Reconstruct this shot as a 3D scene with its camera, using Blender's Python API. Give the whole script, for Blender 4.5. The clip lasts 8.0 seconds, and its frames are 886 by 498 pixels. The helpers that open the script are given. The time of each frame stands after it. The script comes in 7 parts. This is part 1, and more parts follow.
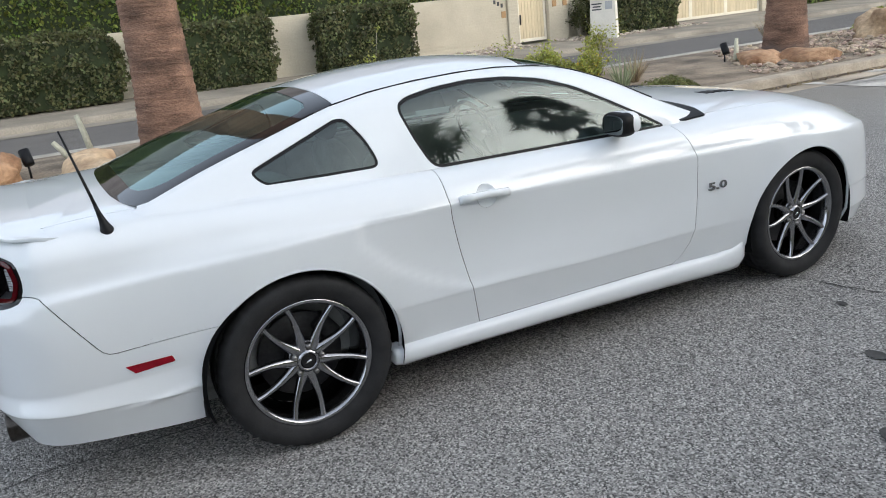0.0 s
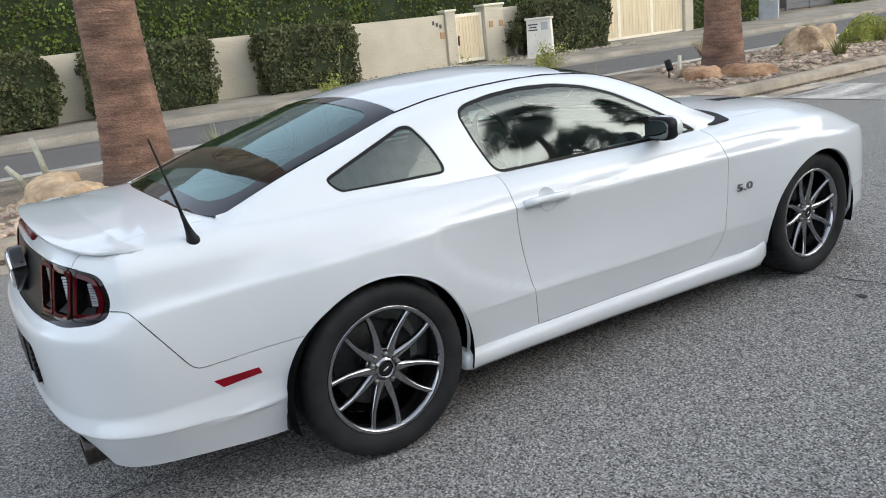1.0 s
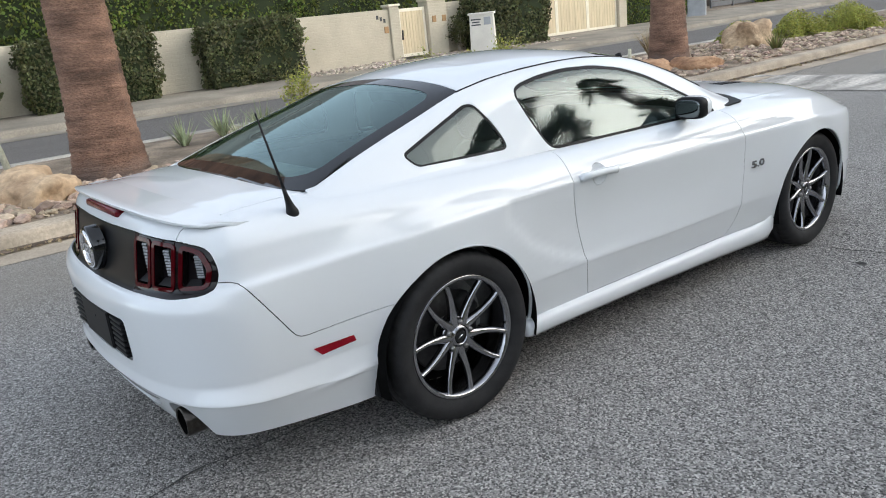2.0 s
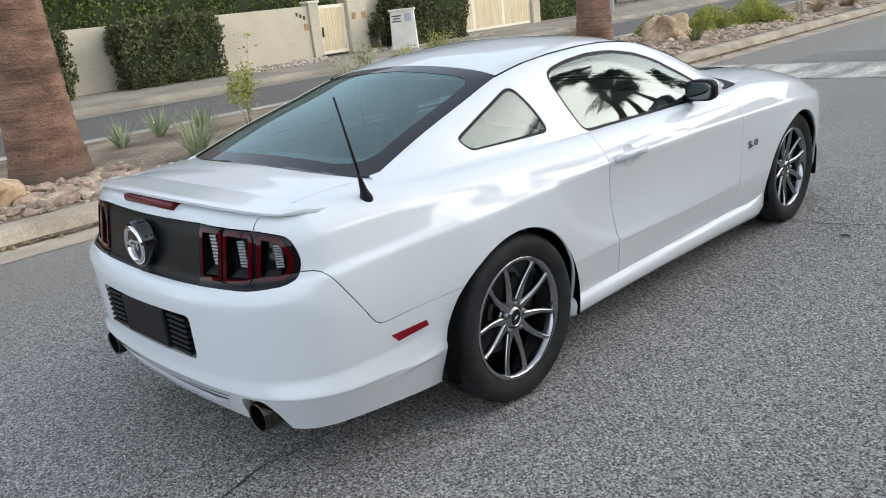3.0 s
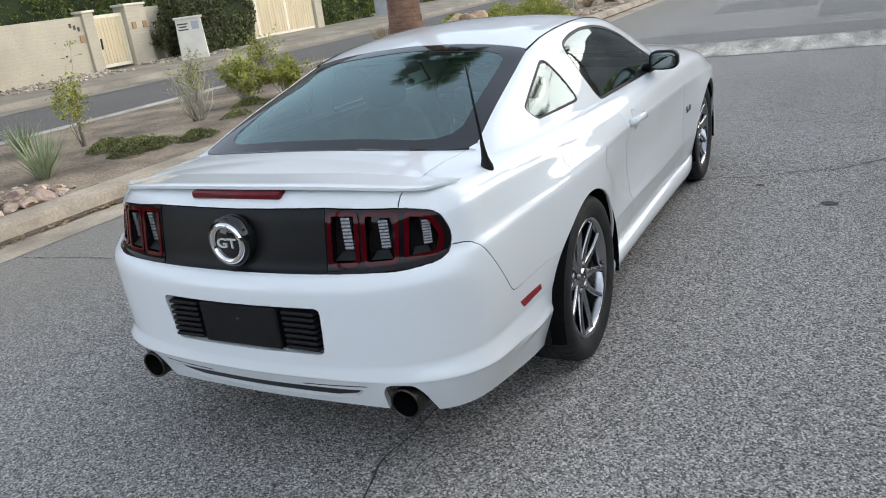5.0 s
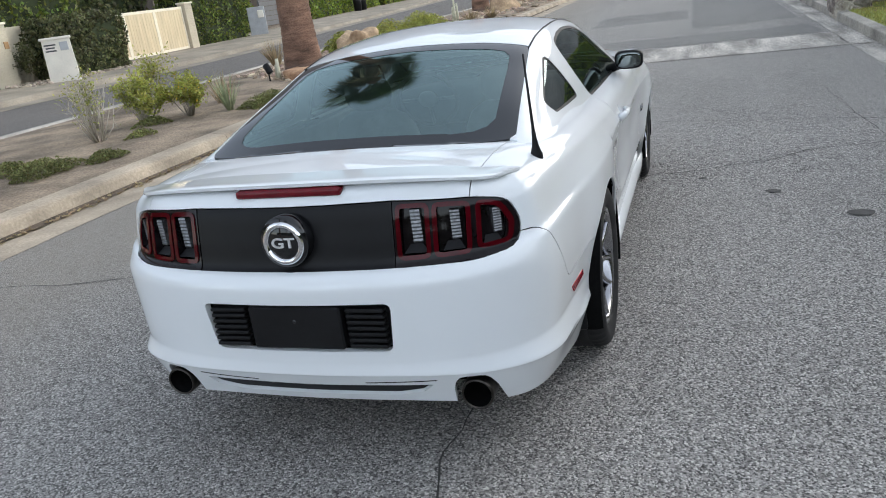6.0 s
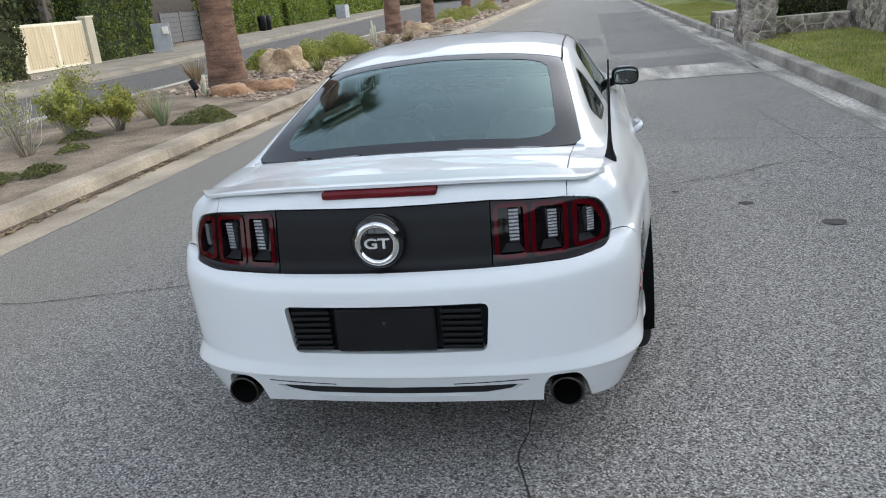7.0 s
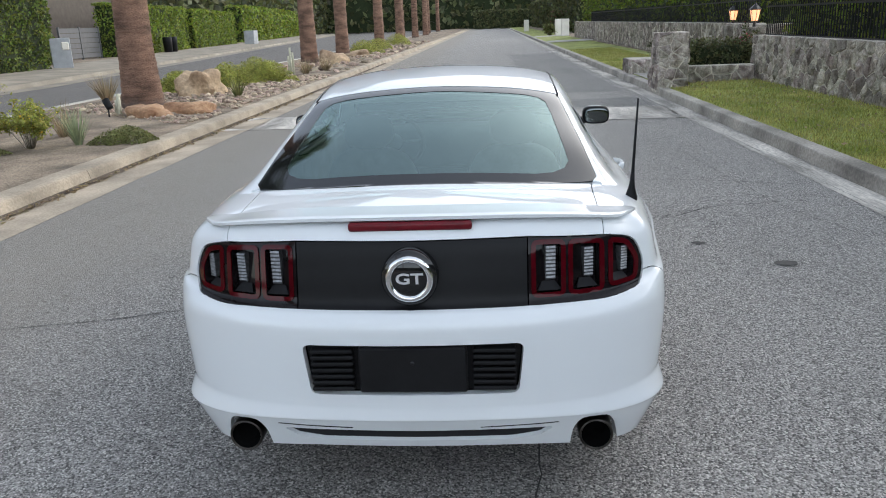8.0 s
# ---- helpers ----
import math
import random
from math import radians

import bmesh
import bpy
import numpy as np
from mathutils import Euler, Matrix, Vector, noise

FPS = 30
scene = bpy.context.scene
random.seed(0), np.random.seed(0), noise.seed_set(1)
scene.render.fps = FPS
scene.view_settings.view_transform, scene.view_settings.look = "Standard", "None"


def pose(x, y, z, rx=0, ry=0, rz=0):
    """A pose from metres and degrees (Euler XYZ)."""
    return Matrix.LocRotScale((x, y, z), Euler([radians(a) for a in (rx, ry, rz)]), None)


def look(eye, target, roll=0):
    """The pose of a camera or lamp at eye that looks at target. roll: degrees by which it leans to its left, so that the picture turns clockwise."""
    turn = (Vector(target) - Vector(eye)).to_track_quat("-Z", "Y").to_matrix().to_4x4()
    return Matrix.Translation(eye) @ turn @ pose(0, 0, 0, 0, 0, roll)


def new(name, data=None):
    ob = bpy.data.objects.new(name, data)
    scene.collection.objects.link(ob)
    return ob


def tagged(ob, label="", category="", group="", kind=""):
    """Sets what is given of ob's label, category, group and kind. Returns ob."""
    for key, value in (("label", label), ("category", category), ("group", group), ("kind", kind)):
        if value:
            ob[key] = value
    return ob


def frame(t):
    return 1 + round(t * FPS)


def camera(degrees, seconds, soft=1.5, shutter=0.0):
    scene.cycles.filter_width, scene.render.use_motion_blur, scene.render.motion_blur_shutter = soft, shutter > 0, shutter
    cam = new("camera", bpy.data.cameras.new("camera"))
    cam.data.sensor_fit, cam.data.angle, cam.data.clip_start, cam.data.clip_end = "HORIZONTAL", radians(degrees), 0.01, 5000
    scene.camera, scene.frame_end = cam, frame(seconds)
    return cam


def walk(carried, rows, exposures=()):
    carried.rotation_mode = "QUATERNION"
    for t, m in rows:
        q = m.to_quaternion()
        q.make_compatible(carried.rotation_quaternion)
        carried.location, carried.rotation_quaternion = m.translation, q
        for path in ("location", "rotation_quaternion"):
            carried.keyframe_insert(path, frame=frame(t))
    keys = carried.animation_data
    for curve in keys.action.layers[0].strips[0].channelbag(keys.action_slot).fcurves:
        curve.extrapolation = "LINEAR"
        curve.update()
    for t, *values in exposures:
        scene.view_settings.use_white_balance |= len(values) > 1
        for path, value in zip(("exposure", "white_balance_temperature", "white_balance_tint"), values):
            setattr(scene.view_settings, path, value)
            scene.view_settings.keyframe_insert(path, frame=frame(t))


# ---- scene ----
cam = camera(59.5, 8.0, soft=1.0)
PATH = [
    (0, (-0.718, -3.495, 1.549), (0.14, -1.786, 0.963), -6.1),
    (0.5, (-0.976, -3.393, 1.538), (-0.022, -1.73, 0.969), -6.1),
    (1, (-1.207, -3.243, 1.549), (-0.181, -1.618, 0.996), -6.3),
    (1.5, (-1.465, -3.142, 1.545), (-0.37, -1.566, 0.981), -6.2),
    (1.7, (-1.58, -3.113, 1.547), (-0.458, -1.559, 0.977), -6.1),
    (3, (-2.154, -2.69, 1.556), (-0.826, -1.323, 0.949), -6.3),
    (3.5, (-2.378, -2.501, 1.557), (-0.958, -1.235, 0.94), -6.8),
    (4, (-2.571, -2.292, 1.555), (-1.069, -1.136, 0.916), -6.8),
    (4.5, (-2.707, -2.029, 1.555), (-1.14, -0.97, 0.903), -7.3),
    (4.7, (-2.759, -1.933, 1.565), (-1.161, -0.922, 0.913), -7.5),
    (5.8, (-3.065, -1.373, 1.565), (-1.301, -0.696, 0.91), -7.6),
    (6, (-3.1, -1.252, 1.554), (-1.318, -0.616, 0.905), -7.7),
    (6.5, (-3.182, -0.958, 1.566), (-1.364, -0.421, 0.927), -7.1),
    (7, (-3.281, -0.668, 1.558), (-1.42, -0.281, 0.936), -5.7),
    (7.5, (-3.307, -0.445, 1.574), (-1.409, -0.210, 0.992), -3.8),
    (8, (-3.229, -0.255, 1.566), (-1.316, -0.121, 1.006), -2.2),
]
walk(cam, [(t, look(eye, target, roll)) for t, eye, target, roll in PATH])

# ---- light ----
world = bpy.data.worlds.new("sky")
scene.world = world
world.use_nodes = True
wn = world.node_tree.nodes
sky = wn.new("ShaderNodeTexSky")
sky.sky_type = "NISHITA"
sky.sun_disc = False
sky.sun_elevation, sky.sun_rotation = radians(22), radians(133)
sky.air_density, sky.dust_density, sky.ozone_density = 1.0, 0.5, 1.4
wn["Background"].inputs["Strength"].default_value = 0.05
world.node_tree.links.new(sky.outputs["Color"], wn["Background"].inputs["Color"])
# a thin even veil of high cloud over the evening sky
veil, both_skies, cloud, tint = wn.new("ShaderNodeBackground"), wn.new("ShaderNodeAddShader"), wn.new("ShaderNodeTexNoise"), wn.new("ShaderNodeMix")
tint.data_type = "RGBA"
tint.inputs[6].default_value, tint.inputs[7].default_value = (0.755, 0.855, 0.975, 1), (1.03, 1.07, 1.13, 1)
cloud.inputs["Scale"].default_value, cloud.inputs["Detail"].default_value = 2.2, 5
coords = wn.new("ShaderNodeTexCoord")
world.node_tree.links.new(coords.outputs["Generated"], cloud.inputs["Vector"])
world.node_tree.links.new(cloud.outputs[0], tint.inputs[0])
world.node_tree.links.new(tint.outputs[2], veil.inputs["Color"])
rise, glow = wn.new("ShaderNodeSeparateXYZ"), wn.new("ShaderNodeMapRange")
glow.inputs["From Min"].default_value, glow.inputs["From Max"].default_value = -0.02, 0.65
glow.inputs["To Min"].default_value, glow.inputs["To Max"].default_value = 0.90, 0.34
world.node_tree.links.new(coords.outputs["Generated"], rise.inputs[0])
world.node_tree.links.new(rise.outputs[2], glow.inputs["Value"])
# brighter to the sunward -y side, and to -x, added to light the rear
side, sideways, lean = wn.new("ShaderNodeVectorMath"), wn.new("ShaderNodeMath"), wn.new("ShaderNodeMath")
side.operation, sideways.operation, lean.operation = "DOT_PRODUCT", "MULTIPLY_ADD", "MULTIPLY"
side.inputs[1].default_value = (-0.56, -0.82, 0.0)
sideways.inputs[1].default_value, sideways.inputs[2].default_value = 0.42, 0.92
world.node_tree.links.new(coords.outputs["Generated"], side.inputs[0])
world.node_tree.links.new(side.outputs["Value"], sideways.inputs[0])
world.node_tree.links.new(sideways.outputs[0], lean.inputs[0])
world.node_tree.links.new(glow.outputs[0], lean.inputs[1])
world.node_tree.links.new(lean.outputs[0], veil.inputs["Strength"])
world.node_tree.links.new(wn["Background"].outputs[0], both_skies.inputs[0])
world.node_tree.links.new(veil.outputs[0], both_skies.inputs[1])
# the warm glow of the veiled low sun, fading out over a wide part of the sky
toward, lobe, swell, evening, whole_sky = (wn.new("ShaderNode" + k) for k in ("VectorMath", "Math", "Math", "Background", "AddShader"))
toward.operation, lobe.operation, swell.operation = "DOT_PRODUCT", "MAXIMUM", "POWER"
toward.inputs[1].default_value = Vector((0.72, -0.64, 0.13)).normalized()
lobe.inputs[1].default_value, swell.inputs[1].default_value = 0.0, 6.0
evening.inputs["Color"].default_value = (1.0, 0.93, 0.82, 1)
world.node_tree.links.new(coords.outputs["Generated"], toward.inputs[0])
world.node_tree.links.new(toward.outputs["Value"], lobe.inputs[0])
world.node_tree.links.new(lobe.outputs[0], swell.inputs[0])
reach = wn.new("ShaderNodeMath")
reach.operation = "MULTIPLY"
reach.inputs[1].default_value = 2.3
world.node_tree.links.new(swell.outputs[0], reach.inputs[0])
world.node_tree.links.new(reach.outputs[0], evening.inputs["Strength"])
world.node_tree.links.new(both_skies.outputs[0], whole_sky.inputs[0])
world.node_tree.links.new(evening.outputs[0], whole_sky.inputs[1])
world.node_tree.links.new(whole_sky.outputs[0], wn["World Output"].inputs["Surface"])

sun = new("sun", bpy.data.lights.new("sun", "SUN"))
sun.data.energy, sun.data.angle, sun.data.color = 0.30, radians(40), (1.0, 0.93, 0.84)
sun.matrix_world = look((0, 0, 0), (-0.66, 0.62, -0.40))
scene.view_settings.exposure = 1.20

# ---- materials ----


def nodes_of(m):
    m.use_nodes = True
    t = m.node_tree
    return t.nodes, t.links, t.nodes["Principled BSDF"]


def mixed(n, l, fac, a, b):
    """Colour mix of a and b (sockets or rgb) by fac."""
    mx = n.new("ShaderNodeMix")
    mx.data_type = "RGBA"
    for k, v in ((0, fac), (6, a), (7, b)):
        if isinstance(v, bpy.types.NodeSocket):
            l.new(v, mx.inputs[k])
        else:
            mx.inputs[k].default_value = v if k == 0 else (*v, 1)
    return mx.outputs[2]


def ramp(n, l, src, lo, hi):
    r = n.new("ShaderNodeMapRange")
    r.inputs["From Min"].default_value, r.inputs["From Max"].default_value = lo, hi
    l.new(src, r.inputs["Value"])
    return r.outputs[0]


def noise_tex(n, l, scale, detail=4, stretch=None):
    g = n.new("ShaderNodeNewGeometry")
    t = n.new("ShaderNodeTexNoise")
    t.inputs["Scale"].default_value, t.inputs["Detail"].default_value = scale, detail
    src = g.outputs["Position"]
    if stretch:
        mp = n.new("ShaderNodeMapping")
        mp.inputs["Scale"].default_value = stretch
        l.new(src, mp.inputs["Vector"])
        src = mp.outputs[0]
    l.new(src, t.inputs["Vector"])
    return t.outputs[0]


def mat(name, base, rough=0.6, metal=0.0, var=0.2, scale=3.0, fine=60.0, bump=0.0, coat=0.0, spec=0.5, tint=None, rand=0.0, stretch=None, depth=0.004, leafy=0.0):
    """A surface with colour variation at two scales, fine relief and an optional random shade per piece."""
    m = bpy.data.materials.new(name)
    n, l, b = nodes_of(m)
    lo, hi = [c * (1 - var) for c in base], tint or [min(1, c * (1 + var)) for c in base]
    c = mixed(n, l, ramp(n, l, noise_tex(n, l, scale, 5, stretch), 0.32, 0.68), lo, hi)
    f = noise_tex(n, l, fine, 3, stretch)
    fv = ramp(n, l, f, 0.3, 0.7)
    g = n.new("ShaderNodeMix")
    g.data_type, g.blend_type = "RGBA", "MULTIPLY"
    g.inputs[0].default_value = 1
    k = n.new("ShaderNodeMapRange")
    k.inputs["To Min"].default_value, k.inputs["To Max"].default_value = 1 - var * 0.7, 1 + var * 0.4
    l.new(fv, k.inputs["Value"])
    l.new(c, g.inputs[6]), l.new(k.outputs[0], g.inputs[7])
    out = g.outputs[2]
    if rand:
        oi, gm = n.new("ShaderNodeObjectInfo"), n.new("ShaderNodeNewGeometry")
        ad = n.new("ShaderNodeMath")
        ad.operation = "ADD"
        l.new(oi.outputs["Random"], ad.inputs[0]), l.new(gm.outputs["Random Per Island"], ad.inputs[1])
        fr = n.new("ShaderNodeMath")
        fr.operation = "FRACT"
        l.new(ad.outputs[0], fr.inputs[0])
        hv = n.new("ShaderNodeHueSaturation")
        mr = n.new("ShaderNodeMapRange")
        mr.inputs["To Min"].default_value, mr.inputs["To Max"].default_value = 1 - rand, 1 + rand
        l.new(fr.outputs[0], mr.inputs["Value"])
        hu = n.new("ShaderNodeMapRange")
        hu.inputs["To Min"].default_value, hu.inputs["To Max"].default_value = 0.5 - 0.07 * rand, 0.5 + 0.07 * rand
        sw = n.new("ShaderNodeMath")
        sw.operation = "PINGPONG"
        sw.inputs[1].default_value = 0.19
        l.new(fr.outputs[0], sw.inputs[0])
        sc = n.new("ShaderNodeMath")
        sc.operation = "MULTIPLY"
        sc.inputs[1].default_value = 5.2
        l.new(sw.outputs[0], sc.inputs[0]), l.new(sc.outputs[0], hu.inputs["Value"]), l.new(hu.outputs[0], hv.inputs["Hue"])
        l.new(mr.outputs[0], hv.inputs["Value"]), l.new(out, hv.inputs["Color"])
        out = hv.outputs[0]
    l.new(out, b.inputs["Base Color"])
    b.inputs["Roughness"].default_value, b.inputs["Metallic"].default_value = rough, metal
    b.inputs["Coat Weight"].default_value, b.inputs["Specular IOR Level"].default_value = coat, spec
    if bump:
        bp = n.new("ShaderNodeBump")
        bp.inputs["Strength"].default_value, bp.inputs["Distance"].default_value = bump, depth
        l.new(f, bp.inputs["Height"]), l.new(bp.outputs[0], b.inputs["Normal"])
    if leafy:
        tl, ms = n.new("ShaderNodeBsdfTranslucent"), n.new("ShaderNodeMixShader")
        ms.inputs[0].default_value = leafy
        l.new(out, tl.inputs["Color"])
        l.new(b.outputs[0], ms.inputs[1]), l.new(tl.outputs[0], ms.inputs[2])
        l.new(ms.outputs[0], n["Material Output"].inputs[0])
    return m


def glass(name, tint, rough=0.0, gloss=1.45, haze=0.0, grey=(0.6, 0.74, 0.73), sheen=(0.88, 0.98, 0.96)):
    """Thin tinted pane: see-through colour with a Fresnel gloss over it."""
    m = bpy.data.materials.new(name)
    m.use_nodes = True
    n, l = m.node_tree.nodes, m.node_tree.links
    n.remove(n["Principled BSDF"])
    tr, gl, mx, fr = (n.new("ShaderNode" + k) for k in ("BsdfTransparent", "BsdfGlossy", "MixShader", "Fresnel"))
    tr.inputs[0].default_value, gl.inputs["Roughness"].default_value = (*tint, 1), rough
    gl.inputs["Color"].default_value = (*sheen, 1)
    fr.inputs["IOR"].default_value = gloss
    # a weak pale haze mixed into the pane to lift its brightness
    film, fm = n.new("ShaderNodeBsdfDiffuse"), n.new("ShaderNodeMixShader")
    film.inputs[0].default_value, fm.inputs[0].default_value = (*grey, 1), haze
    l.new(tr.outputs[0], fm.inputs[1]), l.new(film.outputs[0], fm.inputs[2])
    l.new(fr.outputs[0], mx.inputs[0]), l.new(fm.outputs[0], mx.inputs[1]), l.new(gl.outputs[0], mx.inputs[2])
    l.new(mx.outputs[0], n["Material Output"].inputs[0])
    return m


def asphalt(name, base, speck, cell=95.0, share=0.12, blend=1.0, worn=None):
    """Worn road surface: dark binder, mid stones and some pale chippings."""
    m = bpy.data.materials.new(name)
    n, l, b = nodes_of(m)
    g = n.new("ShaderNodeNewGeometry")
    v = n.new("ShaderNodeTexVoronoi")
    v.inputs["Scale"].default_value = cell
    l.new(g.outputs["Position"], v.inputs["Vector"])
    sp = n.new("ShaderNodeSeparateColor")
    l.new(v.outputs["Color"], sp.inputs[0])
    big = ramp(n, l, noise_tex(n, l, 0.35, 6), 0.35, 0.65)
    lane = ramp(n, l, noise_tex(n, l, 0.8, 5, (0.12, 1.6, 1)), 0.35, 0.7)
    c = mixed(n, l, big, [x * 0.84 for x in base], [x * 1.12 for x in base])
    c = mixed(n, l, lane, c, [x * 1.1 for x in base])
    shade = n.new("ShaderNodeMapRange")
    shade.inputs["To Min"].default_value, shade.inputs["To Max"].default_value = 1 - 0.85 * blend, 1 + 0.55 * blend
    l.new(sp.outputs[1], shade.inputs["Value"])
    mu = n.new("ShaderNodeMix")
    mu.data_type, mu.blend_type = "RGBA", "MULTIPLY"
    mu.inputs[0].default_value = 1
    l.new(c, mu.inputs[6]), l.new(shade.outputs[0], mu.inputs[7])
    pale = ramp(n, l, sp.outputs[0], 1 - share, 1 - share * 0.6)
    pits = ramp(n, l, noise_tex(n, l, cell * 0.55, 2), 0.58, 0.70)
    c = mixed(n, l, pale, mu.outputs[2], speck)
    half = n.new("ShaderNodeMath")
    half.operation = "MULTIPLY"
    half.inputs[1].default_value = 0.85 * blend
    l.new(pits, half.inputs[0])
    c = mixed(n, l, half.outputs[0], c, [x * 0.22 for x in base])
    if worn:
        # browner, smoother wear that comes on gradually towards the median
        sep, wob = n.new("ShaderNodeSeparateXYZ"), n.new("ShaderNodeMath")
        wob.operation = "MULTIPLY_ADD"
        wob.inputs[1].default_value = 2.2
        l.new(g.outputs["Position"], sep.inputs[0])
        l.new(noise_tex(n, l, 0.5, 6, (0.35, 1, 1)), wob.inputs[0]), l.new(sep.outputs[1], wob.inputs[2])
        soft = n.new("ShaderNodeMapRange")
        soft.interpolation_type = "SMOOTHSTEP"
        soft.inputs["From Min"].default_value, soft.inputs["From Max"].default_value = worn[0] + 1.1, worn[1] + 1.1
        soft.inputs["To Max"].default_value = 0.62
        l.new(wob.outputs[0], soft.inputs["Value"])
        film = mixed(n, l, ramp(n, l, noise_tex(n, l, 40, 3), 0.3, 0.7), [x * 0.85 for x in worn[2]], [x * 1.12 for x in worn[2]])
        c = mixed(n, l, soft.outputs[0], c, film)
    l.new(c, b.inputs["Base Color"])
    b.inputs["Roughness"].default_value = 0.85
    bp = n.new("ShaderNodeBump")
    bp.inputs["Strength"].default_value, bp.inputs["Distance"].default_value = 0.8, 0.006
    l.new(v.outputs["Distance"], bp.inputs["Height"])
    bp.invert = True
    l.new(bp.outputs[0], b.inputs["Normal"])
    return m


ASPHALT = asphalt("road asphalt", (0.275, 0.262, 0.246), (0.60, 0.58, 0.545), 150, 0.14, 1.0, (1.3, 3.1, (0.235, 0.212, 0.178)))
ASPHALT_DARK = asphalt("far street asphalt", (0.135, 0.124, 0.112), (0.22, 0.21, 0.20), 105, 0.1, 0.4)
CONCRETE = mat("concrete", (0.40, 0.38, 0.34), 0.9, var=0.25, scale=1.3, fine=45, bump=0.35)
GUTTER = mat("pale worn concrete", (0.43, 0.405, 0.365), 0.9, var=0.5, scale=2.0, fine=26, bump=0.4, stretch=(0.35, 1.5, 1))
PAVING = mat("dusty pavement concrete", (0.275, 0.24, 0.19), 0.9, var=0.25, scale=0.9, fine=30, bump=0.35)
KERB = mat("kerb concrete", (0.40, 0.335, 0.255), 0.9, var=0.3, scale=1.6, fine=40, bump=0.5)
KERB_GREY = mat("weathered grey kerb concrete", (0.38, 0.35, 0.305), 0.9, var=0.4, scale=1.1, fine=35, bump=0.5, rand=0.12)
DIRT = mat("dirt", (0.245, 0.192, 0.138), 0.95, var=0.5, scale=1.6, fine=32, bump=0.9, depth=0.02)
SOIL_DARK = mat("dark gutter soil", (0.12, 0.09, 0.065), 0.95, var=0.5, scale=4, fine=60, bump=0.6)
EARTH = mat("dry earth", (0.24, 0.20, 0.15), 0.95, var=0.3, scale=0.2, fine=8)
PAINT_WALL = mat("cream wall paint", (0.50, 0.445, 0.34), 0.85, var=0.08, scale=1.5, fine=22)
_n, _l, _b = nodes_of(PAINT_WALL)
_br = _n.new("ShaderNodeTexBrick")
_br.inputs["Scale"].default_value, _br.inputs["Mortar Size"].default_value = 1.0, 0.012
_br.inputs["Brick Width"].default_value, _br.inputs["Row Height"].default_value = 0.40, 0.10
_br.inputs["Color1"].default_value, _br.inputs["Color2"].default_value, _br.inputs["Mortar"].default_value = (1, 1, 1, 1), (0.72, 0.72, 0.72, 1), (0, 0, 0, 1)
_ge, _sx, _cx, _bu, _wob = (_n.new("ShaderNode" + k) for k in ("NewGeometry", "SeparateXYZ", "CombineXYZ", "Bump", "TexNoise"))
_l.new(_ge.outputs["Position"], _sx.inputs[0]), _l.new(_sx.outputs[0], _cx.inputs[0]), _l.new(_sx.outputs[2], _cx.inputs[1])
_l.new(_cx.outputs[0], _br.inputs["Vector"]), _l.new(_br.outputs["Color"], _bu.inputs["Height"])
_bu.inputs["Strength"].default_value, _bu.inputs["Distance"].default_value = 0.8, 0.012
_l.new(_bu.outputs[0], _b.inputs["Normal"])
CREAM_WOOD = mat("cream gate boards", (0.62, 0.51, 0.33), 0.7, var=0.12, scale=2, fine=30, stretch=(3, 3, 0.4))
CREAM_TRIM = mat("cream gate trim", (0.76, 0.70, 0.56), 0.7, var=0.06)
TAR = mat("tar filled crack", (0.055, 0.053, 0.05), 0.8, var=0.3, scale=20)
WHITE_PAINT = mat("white car paint", (0.745, 0.77, 0.785), 0.4, var=0.01, scale=0.7, fine=3, coat=1.0, spec=0.15)
BLACK_PLASTIC = mat("black plastic", (0.010, 0.010, 0.011), 0.45, var=0.15, scale=12, spec=0.18)
SATIN_BLACK = mat("satin black panel", (0.008, 0.008, 0.009), 0.33, var=0.1, scale=6, spec=0.16)
GLOSS_BLACK = mat("gloss black trim", (0.010, 0.010, 0.011), 0.04, var=0.1, spec=0.5)
RUBBER = mat("tyre rubber", (0.022, 0.022, 0.023), 0.7, spec=0.3, var=0.25, scale=14, fine=200, bump=0.2, depth=0.001)
ALLOY = mat("graphite alloy", (0.36, 0.36, 0.375), 0.17, metal=1.0, var=0.06, scale=5)
DARK_METAL = mat("dark metal", (0.05, 0.05, 0.052), 0.5, metal=0.8, var=0.3, scale=9)
STEEL = mat("brake steel", (0.35, 0.34, 0.33), 0.35, metal=1.0, var=0.2, scale=10)
WINDOW_TRIM = mat("matt black window trim", (0.010, 0.010, 0.011), 0.5, var=0.15, scale=12, spec=0.2)
CHROME = mat("chrome", (0.82, 0.82, 0.84), 0.06, metal=1.0, var=0.03)
RED_LENS = mat("red lens", (0.27, 0.004, 0.014), 0.15, var=0.15, scale=20, spec=0.3)
BRAKE_LENS = mat("dull red brake lens", (0.125, 0.006, 0.012), 0.2, var=0.15, scale=20, spec=0.3)
DARK_RED = mat("smoked red lens", (0.060, 0.002, 0.005), 0.05, var=0.2, scale=25, spec=0.22)
SMOKE = mat("smoked lamp", (0.010, 0.008, 0.009), 0.04, var=0.3, scale=18, spec=0.22)
LAMP_CLEAR = mat("clear lamp reflector", (0.22, 0.225, 0.23), 0.3, metal=0.7, var=0.3, scale=90)
CABIN = mat("grey cabin trim", (0.30, 0.31, 0.30), 0.7, var=0.15, scale=9, fine=120)
DASH = mat("dark dashboard", (0.09, 0.092, 0.092), 0.6, var=0.2, scale=9, fine=120)
